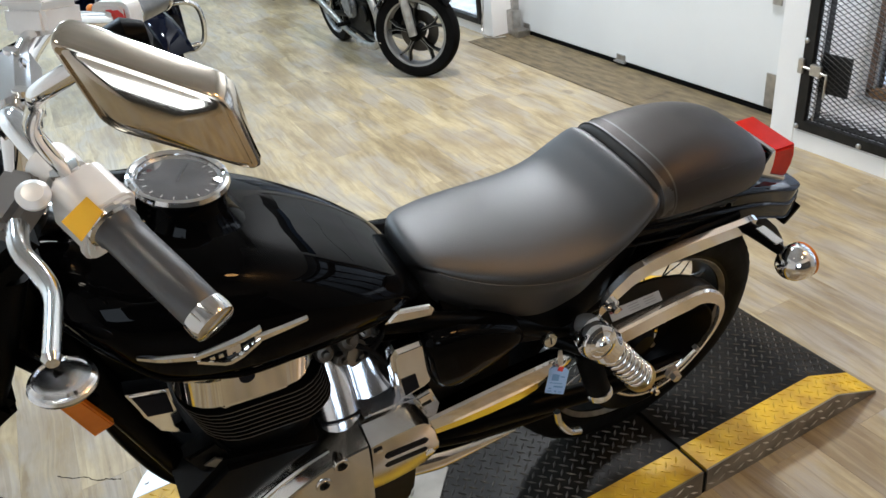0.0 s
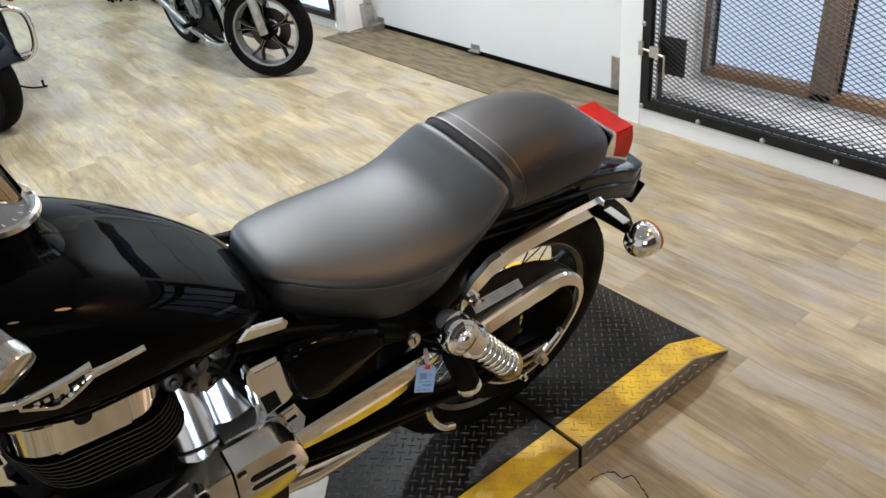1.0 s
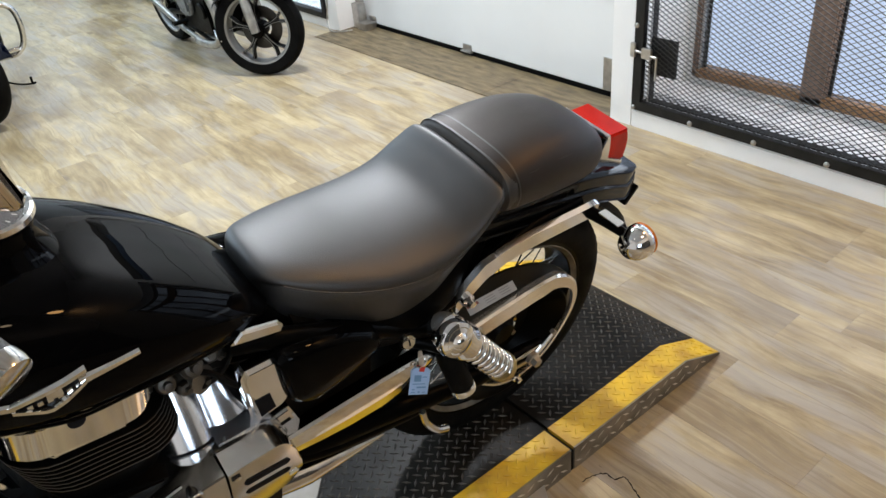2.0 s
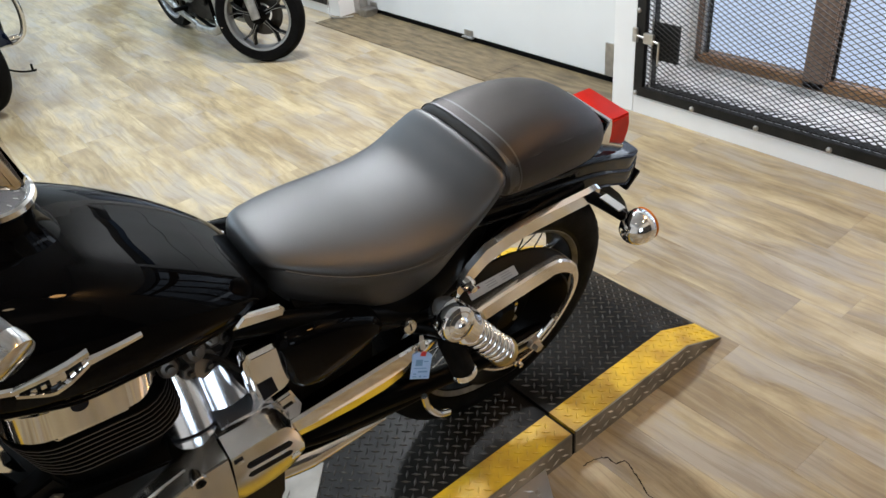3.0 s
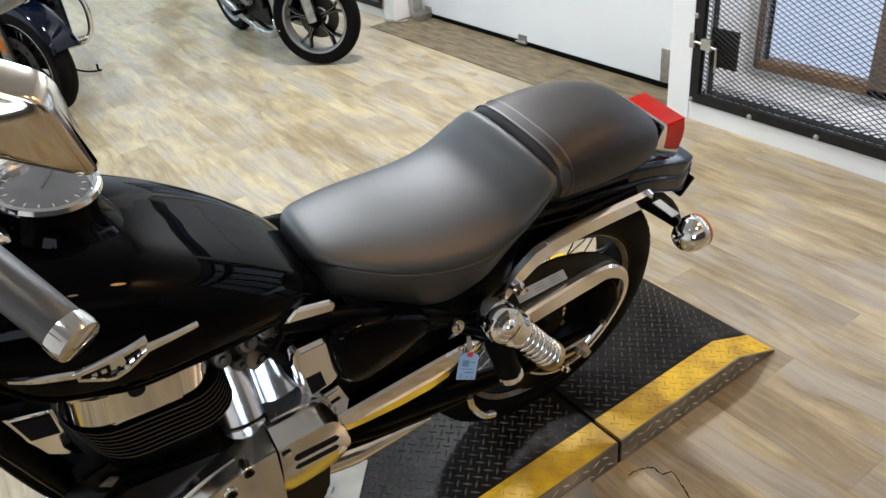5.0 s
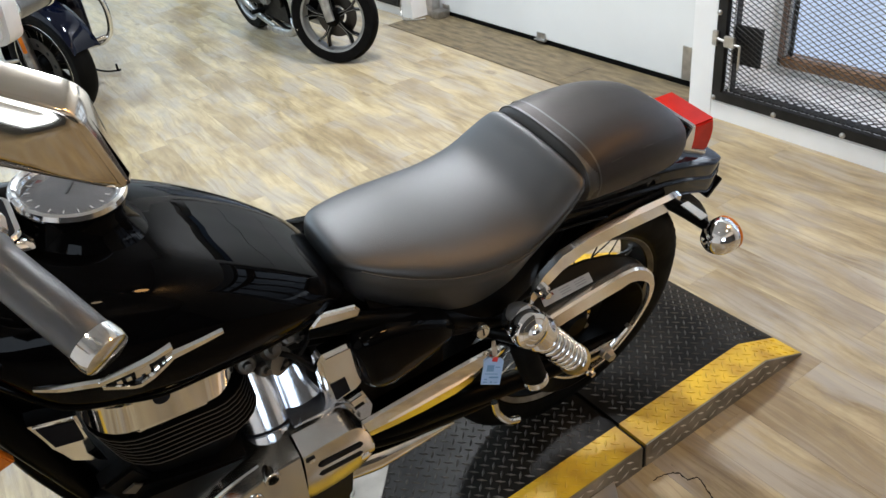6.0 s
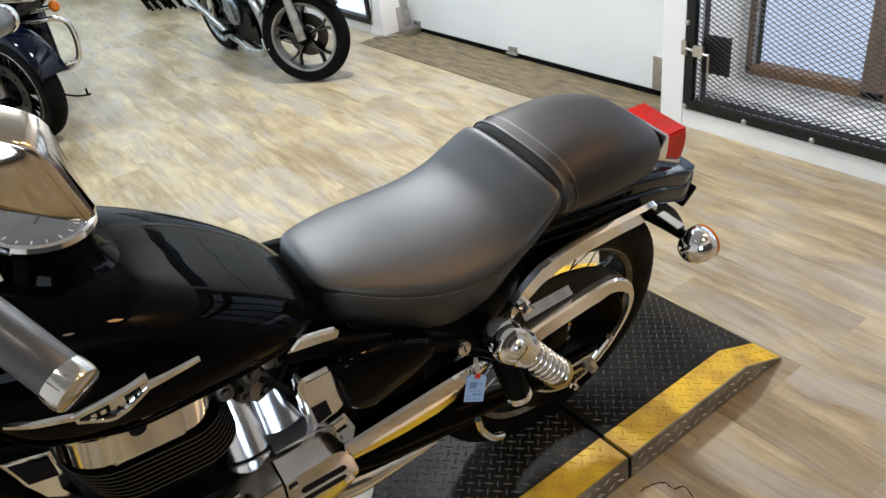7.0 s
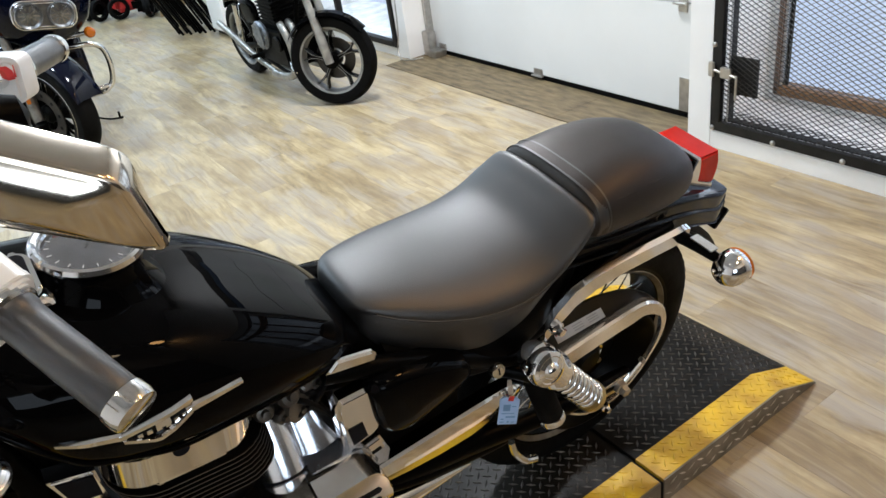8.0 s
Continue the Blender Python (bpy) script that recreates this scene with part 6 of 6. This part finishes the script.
part("cylinder_block", box((0.40, -0.19, 0.50), (0.62, 0.19, 0.72), 0.02, pose(0, 0, 0, 0, -4, 0)), ENGINE, other)
for i in range(7):
    part("cooling_fin", box((0.385, -0.20, 0.52 + i * 0.026), (0.635, 0.20, 0.527 + i * 0.026), 0.002, pose(0, 0, 0, 0, -4, 0)), ENGINE, other)
part("clutch_cover", lathe([(0.10, 0), (0.105, 0.02), (0.095, 0.04), (0.04, 0.045), (0.0, 0.046)], frame_of((0.68, 0.165, 0.44), (0, 1, 0)), 36), GREY_CASE, other, "grey metal clutch cover")
for i in range(8):
    a = 2 * math.pi * i / 8
    part("cover_bolt", lathe([(0.009, 0), (0.009, 0.006), (0.0, 0.007)], frame_of((0.68 + 0.092 * math.cos(a), 0.202, 0.44 + 0.092 * math.sin(a)), (0, 1, 0)), 6), PIPE, other)
part("cover_plate", plate(rounded(-0.05, 0.05, -0.075, 0.075, 0.03), frame_of((0.66, 0.208, 0.45), (0, 1, 0)), 0.012, 0.003), GREY_CASE, other, "ribbed inner cover")
part("points_cover", lathe([(0.055, 0), (0.058, 0.02), (0.05, 0.03), (0.0, 0.032)], frame_of((0.46, 0.165, 0.40), (0, 1, 0)), 28), ENGINE, other)
for oy, rx in ((0.10, 0.0), (0.175, 0.05), (-0.10, 0.0), (-0.175, 0.05)):
    part("exhaust_header", tube([(0.42, oy * 0.8, 0.56), (0.31, oy, 0.53), (0.27 - rx * 0.3, oy * 1.02, 0.40), (0.29, oy * 1.05, 0.24), (0.40, oy * 1.1, 0.175), (0.62, oy * 1.15, 0.17)], 0.028, 14, 5), PIPE, other, "dull chrome exhaust header")
for s in (-1, 1):
    part("muffler", tube([(0.58, 0.19 * s, 0.172), (0.80, 0.205 * s, 0.235), (0.95, 0.21 * s, 0.30), (1.36, 0.215 * s, 0.46)], [0.018, 0.020, 0.024, 0.026], 18, 5), PIPE, other, "dull chrome muffler")
    part("rear_shock", tube([(1.15, 0.15 * s, 0.30), (1.06, 0.15 * s, 0.62)], 0.026, 14, 1), CHROME, other)
    part("swingarm", tube([(0.80, 0.10 * s, 0.32), (1.17, 0.10 * s, 0.275)], 0.022, 12, 1), SATIN, other)
    part("foot_peg", tube([(0.78, 0.16 * s, 0.28), (0.79, 0.28 * s, 0.285)], 0.016, 12, 1), RUBBER, other)
    part("side_panel", pillow([(0.78, 0.50), (0.80, 0.64), (1.00, 0.66), (1.04, 0.56), (0.95, 0.48)], 0.10 * s, 0.045, outward=s), PAINT, other, "gloss black side panel", angle=60)
part("brake_lever", tube([(0.30, 0.20, 0.30), (0.22, 0.24, 0.27), (0.16, 0.24, 0.26)], 0.008, 8), CHROME, other)
part("frame_tube", tube([(0.20, 0.0, 0.82), (0.28, 0.06, 0.55), (0.33, 0.10, 0.22), (0.50, 0.13, 0.17), (0.85, 0.12, 0.22)], 0.017, 12), SATIN, other)
part("fuel_tank", shell([(0.20, 0.07, 0.93, 0.80), (0.28, 0.13, 0.98, 0.76), (0.45, 0.15, 0.98, 0.74), (0.62, 0.12, 0.93, 0.74), (0.70, 0.07, 0.86, 0.75)], TANK_PROFILE, 24), PAINT, other, "black fuel tank", angle=60)
part("seat", shell([(0.66, 0.08, 0.84, 0.74), (0.75, 0.12, 0.85, 0.72), (1.0, 0.13, 0.86, 0.74), (1.35, 0.11, 0.88, 0.78), (1.42, 0.07, 0.86, 0.79)], SEAT_PROFILE, 24), LEATHER, other, "black seat", angle=60)
part("rear_fender", shell([(1.0, 0.08, 0.76, 0.66), (1.2, 0.085, 0.74, 0.64), (1.42, 0.08, 0.66, 0.58), (1.5, 0.06, 0.58, 0.52)], TANK_PROFILE, 16), PAINT, other, angle=60)
part("centre_stand", tube([(0.80, 0.06, 0.20), (0.92, 0.06, 0.17), (1.05, 0.06, 0.16)], 0.013, 10), SATIN, other)
part("handlebar", tube([(0.30, -0.36, 0.99), (0.20, -0.18, 1.05), (0.15, 0, 0.98), (0.20, 0.18, 1.05), (0.30, 0.36, 0.99)], 0.012, 12), CHROME, other)

for o in list(other.children):
    if o.type == "MESH" and o.name.split(".")[0] not in ("fork_leg", "front_fender"):
        o.data.transform(Matrix.Diagonal((1.03, 0.85, 0.98, 1)))

# ---- touring motorcycle ----
# local axes: x to its rear, y to its right (towards the near side of the picture's left)
tour = thing("touring_motorcycle", pose(-0.40, 3.52, 0, 0, 0, 90), "dark blue touring motorcycle with a twin-headlight fairing and chrome crash bars", "motorcycle")
TRr = 0.292
steer = radians(-26)
TW = Vector((-0.10, 0.060, 0))
tm = frame_of(Vector((0, 0, TRr)) + TW, (math.sin(steer), math.cos(steer), -0.02))
cast = new("front_wheel")
cast.parent = tour
part("tyre", lathe([(0.205, -0.042), (0.235, -0.058), (0.268, -0.056), (0.286, -0.032), (0.292, 0), (0.286, 0.032), (0.268, 0.056), (0.235, 0.058), (0.205, 0.042)], tm, 56, close=True), RUBBER, cast)
part("rim", lathe([(0.185, -0.045), (0.206, -0.052), (0.212, -0.050), (0.196, -0.01), (0.196, 0.01), (0.212, 0.050), (0.206, 0.052), (0.185, 0.045)], tm, 56, close=True), SATIN, cast)
part("rim_line", lathe([(0.208, 0.050), (0.212, 0.0525), (0.2135, 0.051), (0.212, 0.049)], tm, 56, close=True), ALU, cast, "machined rim line")
part("hub", lathe([(0.03, -0.07), (0.05, -0.05), (0.05, 0.05), (0.03, 0.07)], tm, 24), SATIN, cast)
for i in range(10):
    sp = tm @ Matrix.Rotation(2 * math.pi * i / 10, 4, "Z")
    for off in (-0.011, 0.011):
        part("spoke", plate([(0.05, off - 0.004), (0.198, off * 1.5 - 0.004), (0.198, off * 1.5 + 0.004), (0.05, off + 0.004)], sp @ pose(0, 0, 0.010), 0.030, 0.002), SATIN, cast)
        part("spoke_line", plate([(0.12, off * 1.3 - 0.003), (0.190, off * 1.5 - 0.003), (0.190, off * 1.5 + 0.003), (0.12, off * 1.3 + 0.003)], sp @ pose(0, 0, 0.0402), 0.001), ALU, cast)
part("brake_disc", lathe([(0.085, 0.058), (0.145, 0.058), (0.145, 0.064), (0.085, 0.064)], tm, 40, close=True), material("dark_disc", (0.06, 0.055, 0.05)), cast, "steel brake disc")
for i in range(10):
    part("disc_hole", lathe([(0.010, 0), (0.010, 0.0008), (0.0, 0.0009)], tm @ Matrix.Rotation(2 * math.pi * i / 10, 4, "Z") @ pose(0.115, 0, 0.0641), 12), INK, cast)
st, ct = math.sin(steer), math.cos(steer)
for s in (-1, 1):
    o = Vector((st, ct, 0)) * 0.105 * s + TW
    part("fork_leg", tube([Vector((0.0, 0, TRr - 0.02)) + o, Vector((0.05, 0, 0.42)) + o, Vector((0.12, 0, 0.66)) + o, Vector((0.17, 0, 0.84)) + o], [0.026, 0.028, 0.022, 0.022], 16, 3), CASTING, tour, "polished fork leg")
    part("fork_reflector", box((-0.006, -0.010, -0.045), (0.006, 0.010, 0.045), 0.003, Matrix.Translation(Vector((0.035, 0, 0.42)) + o * 1.1 + Vector((-0.03, 0, 0)))), AMBER, tour, "amber fork reflector")
    part("brake_caliper", box((-0.05, -0.025, -0.06), (0.05, 0.025, 0.06), 0.015, Matrix.Translation(Vector((0.14, 0, 0.30)) + o * 0.9)), SATIN, tour, "black brake caliper")
    part("fork_boot", tube([Vector((-0.02, 0, 0.20)) + o, Vector((-0.03, 0, 0.27)) + o], 0.03, 14, 1), SATIN, tour)
tf = bmesh.new()
rings = []
for i in range(16):
    a = radians(-14 + i * 12)
    r = 0.325
    rings.append([Vector((-0.075, 0.045, TRr)) + Vector((ct * r * math.cos(a), -st * r * math.cos(a), r * math.sin(a) * (1 + dz))) + Vector((st, ct, 0)) * y for y, dz in ((-0.082, -0.16), (-0.075, -0.05), (-0.04, 0.0), (0.04, 0.0), (0.075, -0.05), (0.082, -0.16), (0.07, -0.06), (0.038, -0.015), (-0.038, -0.015), (-0.07, -0.06))])
part("front_fender", rings_to_bm(tf, rings), NAVY, tour, "glossy navy front fender", angle=60)
LAMP_GREY = material("lamp_grey", (0.16, 0.16, 0.165), 0.30, metal=0.8, spread=0.3, scale=30)
# fairing
FAIR = [(0.0, 0.60), (0.10, 0.612), (0.20, 0.66), (0.265, 0.74), (0.30, 0.86), (0.25, 1.02), (0.13, 1.10), (0.0, 1.12)]
outline = FAIR + [(-u, v) for u, v in reversed(FAIR[1:-1])]
rings = []
for s, d in ((0.80, 0.14), (0.98, 0.10), (1.0, 0.02), (0.97, -0.08), (0.90, -0.13), (0.72, -0.165), (0.45, -0.18)):
    rings.append([(0.08 + d, u * s, 0.84 + (v - 0.84) * s) for u, v in outline])
part("fairing", rings_to_bm(bmesh.new(), rings), NAVY, tour, "glossy navy fairing", angle=60)
part("light_bezel", plate(rounded(-0.155, 0.155, -0.064, 0.064, 0.06), frame_of((-0.115, -0.025, 0.790), (-1, 0, -0.12)) , 0.035, 0.008), LAMP_GREY, tour, "grey metal headlight surround")
for rr, lift in ((0.0, 0.0), (0.012, 0.003)):
    rim_pts = [frame_of((-0.150, -0.025, 0.786), (-1, 0, -0.12)) @ Vector((u, v, lift)) for u, v in rounded(-0.150 + rr, 0.150 - rr, -0.070 + rr, 0.070 - rr, 0.055 - rr)]
    part("bezel_rim", tube(rim_pts + rim_pts[:1], 0.004, 8, 1), CHROME, tour, "chrome headlight rim")
for s in (-1, 1):
    hl = part("headlight", lathe([(0.064, 0.0), (0.066, 0.010), (0.062, 0.018), (0.057, 0.014), (0.05, 0.006), (0.0, -0.002)], frame_of((-0.150, -0.025 + 0.074 * s, 0.785), (-1, 0, -0.12)), 36), LAMP_GREY, tour, "round headlight with a ribbed reflector")
    rib = bmesh.new()
    for i in range(10):
        a = 2 * math.pi * i / 10
        add_box(rib, (0.016, -0.004, 0.002), (0.050, 0.004, 0.009), 0.001, frame_of((-0.150, -0.025 + 0.074 * s, 0.785), (-1, 0, -0.12)) @ Matrix.Rotation(a, 4, "Z"))
    part("reflector_rib", rib, CASTING, hl)
    part("lamp_bulb", lathe([(0.013, 0.0), (0.013, 0.012), (0.0, 0.016)], frame_of((-0.150, -0.025 + 0.074 * s, 0.785), (-1, 0, -0.12)), 20), CASTING, hl)
    cg = part("headlight_glass", lathe([(0.060, 0.017), (0.04, 0.023), (0.0, 0.026), (0.0, 0.024), (0.04, 0.021), (0.060, 0.015)], frame_of((-0.150, -0.025 + 0.074 * s, 0.785), (-1, 0, -0.12)), 32, close=True), GLASS, hl)
    cg.visible_shadow = False
    part("turn_signal", lathe([(0.0, 0.02), (0.02, 0.016), (0.028, 0.004), (0.028, -0.02), (0.02, -0.03), (0.0, -0.032)], frame_of((-0.04, 0.255 * s, 0.625), (-1, 0, 0)), 24), AMBER, tour, "round amber turn signal")
    part("light_bar", tube([(0.02, 0.06 * s, 0.62), (0.0, 0.16 * s, 0.622), (-0.02, 0.24 * s, 0.623)], 0.013, 12), CHROME, tour, "chrome light bar")
    part("crash_bar", tube([(0.16, 0.05 * s, 0.58), (0.10, 0.14 * s, 0.555), (0.08, 0.25 * s, 0.545), (0.08, 0.305 * s, 0.505), (0.08, 0.318 * s, 0.42), (0.09, 0.30 * s, 0.32), (0.10, 0.25 * s, 0.275), (0.14, 0.17 * s, 0.262), (0.2, 0.08 * s, 0.25)], 0.0155, 14, 5), CHROME, tour, "chrome crash bar")
    part("crash_bar_peg", tube([(0.07, 0.20 * s, 0.30), (0.07, 0.265 * s, 0.305)], 0.012, 12, 1), CHROME, tour)
    part("lower_fairing", pillow([(0.12, 0.30), (0.10, 0.50), (0.16, 0.62), (0.32, 0.62), (0.34, 0.36)], 0.14 * s, 0.08, outward=s), NAVY, tour, "navy leg shield", angle=60)
    part("saddlebag", box((1.05, 0.16 * s, 0.32), (1.62, 0.36 * s, 0.66), 0.05), NAVY, tour, "navy saddlebag")
part("engine_block", box((0.36, -0.17, 0.16), (0.84, 0.17, 0.60), 0.04), ENGINE, tour)
part("fuel_tank", shell([(0.30, 0.10, 0.86, 0.66), (0.42, 0.16, 0.92, 0.64), (0.60, 0.17, 0.91, 0.64), (0.80, 0.10, 0.82, 0.66)], TANK_PROFILE, 20), NAVY, tour, angle=60)
part("seat", shell([(0.75, 0.10, 0.78, 0.64), (0.85, 0.17, 0.79, 0.62), (1.15, 0.17, 0.82, 0.64), (1.45, 0.14, 0.88, 0.68)], SEAT_PROFILE, 20), LEATHER, tour, angle=60)
part("rear_tyre", lathe([(0.2, -0.05), (0.27, -0.065), (0.29, 0), (0.27, 0.065), (0.2, 0.05)], frame_of((1.35, 0, 0.292), (0, 1, 0)), 48, close=True), RUBBER, tour)
part("side_stand", tube([(0.56, -0.14, 0.10), (0.52, -0.205, 0.03), (0.46, -0.26, 0.012), (0.41, -0.312, 0.012)], 0.006, 10), SATIN, tour, "thin black side stand")
part("stand_foot", tube([(0.42, -0.335, 0.010), (0.405, -0.318, 0.016), (0.40, -0.318, 0.055)], 0.007, 10), SATIN, tour)

LEAN = Matrix.Translation((0, 0, 0.58)) @ Matrix.Rotation(radians(10), 4, "X") @ Matrix.Translation((0, 0, -0.58))
for o in tour.children_recursive:
    if o.type == "MESH" and o.name.split(".")[0] in ("fairing", "light_bezel", "bezel_rim", "headlight", "reflector_rib", "lamp_bulb", "headlight_glass"):
        o.data.transform(LEAN)

# ---- far end of the showroom ----
cabinet = thing("white_cabinet", pose(1.475, 5.42, 0), "plain white cabinet standing beyond the motorcycles", "cabinet")
part("body", box((-0.30, -0.18, 0.03), (0.22, 0.18, 1.5), 0.006), WHITE, cabinet)
part("door", box((-0.318, -0.172, 0.05), (-0.30, 0.172, 1.48), 0.003), WHITE, cabinet)
part("plinth", box((-0.28, -0.17, 0.0), (0.20, 0.17, 0.03)), SATIN, cabinet)


def folding_chair():
    c = thing("folding_chair", pose(0, 0, 0), "black tubular folding chair leaning folded in a row", "chair", "folded chairs")
    for s in (-1, 1):
        part("leg", tube([(0.0, 0.20 * s, 0.0), (0.20, 0.20 * s, 0.45), (0.39, 0.19 * s, 0.88)], 0.011, 10, 3), SATIN, c)
        part("leg", tube([(0.03, 0.17 * s, 0.012), (0.20, 0.17 * s, 0.42)], 0.011, 10, 2), SATIN, c)
    part("seat", box((-0.015, -0.17, 0.36), (0.015, 0.17, 0.74), 0.012, pose(0.02, 0, 0, 0, 24, 0)), SATIN, c)
    part("backrest", box((-0.012, -0.19, 0.78), (0.012, 0.19, 0.94), 0.010, pose(0.0, 0, 0, 0, 24, 0)), SATIN, c)
    return c


chair = folding_chair()
chair.matrix_world = pose(1.02, 6.05, 0, 0, 0, 163.5)
for i in range(1, 6):
    copy_thing(chair, pose(1.02 + 0.055 * i, 6.05 - 0.05 * i, 0, 0, 0, 163.5 + (i % 3 - 1) * 3))
board = thing("brown_panel", pose(1.20, 6.98, 0), "tan cardboard panel standing on the floor", "cardboard box")
part("panel", box((-0.10, -0.02, 0.0), (0.16, 0.02, 0.5), 0.004), material("cardboard", (0.36, 0.24, 0.12), 0.8, spread=0.2, scale=6), board)
for i, (bx, by, sc, mt) in enumerate(((0.95, 7.5, 1.0, SWITCH_RED), (0.70, 7.7, 0.9, SATIN), (1.02, 7.25, 0.7, SATIN), (0.45, 7.9, 1.0, SATIN))):
    g = thing("machine_part", pose(bx, by, 0, 0, 0, 30 * i), "dark machine part with a red cover on the floor" if mt is SWITCH_RED else "dark machine part lying on the floor", "machinery")
    part("body", box((-0.16 * sc, -0.12 * sc, 0.06), (0.16 * sc, 0.12 * sc, 0.30 * sc), 0.04), mt, g)
    part("wheel", lathe([(0.07, -0.03), (0.10, -0.03), (0.11, 0), (0.10, 0.03), (0.07, 0.03)], frame_of((-0.14 * sc, -0.12 * sc, 0.11), (0, 1, 0)), 24, close=True), RUBBER, g)
    part("wheel", lathe([(0.07, -0.03), (0.10, -0.03), (0.11, 0), (0.10, 0.03), (0.07, 0.03)], frame_of((0.14 * sc, -0.12 * sc, 0.11), (0, 1, 0)), 24, close=True), RUBBER, g)
    part("handle", tube([(0.0, -0.1 * sc, 0.28 * sc), (0.05, -0.05 * sc, 0.42 * sc), (0.12 * sc, 0.0, 0.46 * sc)], 0.012, 10), BARE, g)

# ---- floor planks ----


def plank_mesh(w, l):
    bm = box((-w / 2 + 0.00012, -l / 2 + 0.00012, -0.006), (w / 2 - 0.00012, l / 2 - 0.00012, -0.0003), 0.0003, segments=1)
    return to_mesh("plank", bm, PLANK)


PW, PLEN = 0.142, 0.92
rng = random.Random(5)
plank_me = plank_mesh(PW, PLEN)
far_bm = bmesh.new()
x = -2.75
while x < WALL_X + 0.6:
    y = SOUTH + rng.random() * PLEN - PLEN
    while y < NORTH:
        cx, cy = x + PW / 2, y + PLEN / 2
        if cx < DOOR_X + 0.03 and SOUTH < cy + 0.5 and cx < 1.9:
            near = -1.6 < cx < 1.9 and -0.9 < cy < 4.4
            if near:
                ob = new("plank", plank_me)
                ob.parent = floor
                ob.location = (cx, cy, 0)
            else:
                y0, y1 = max(y, SOUTH), min(y + PLEN, NORTH)
                if y1 - y0 > 0.02:
                    add_box(far_bm, (cx - PW / 2 + 0.00012, y0 + 0.00012, -0.006), (cx + PW / 2 - 0.00012, y1 - 0.00012, -0.0003))
        y += PLEN
    x += PW
tagged(part("far_planks", far_bm, PLANK, floor), kind="stuff")


# ragged cracks in the floor covering
CRACK = material("crack", (0.016, 0.012, 0.008), 0.8, specular=0.2)
rng = random.Random(12)
for pts in ([(-1.24, 0.672), (-1.205, 0.640), (-1.178, 0.628), (-1.15, 0.596), (-1.127, 0.585), (-1.094, 0.563)], [(0.055, -0.300), (0.089, -0.307), (0.112, -0.323), (0.113, -0.347), (0.134, -0.358), (0.125, -0.385), (0.116, -0.409), (0.107, -0.428), (0.097, -0.452), (0.098, -0.469), (0.099, -0.49)]):
    line_pts = [(p.x + rng.uniform(-0.0015, 0.0015), p.y + rng.uniform(-0.0015, 0.0015), -0.0006) for p in spline([(x, y, 0) for x, y in pts], 6)]
    part("floor_crack", tube(line_pts, [rng.uniform(0.0008, 0.0022) for _ in line_pts], 6, 1), CRACK, floor)
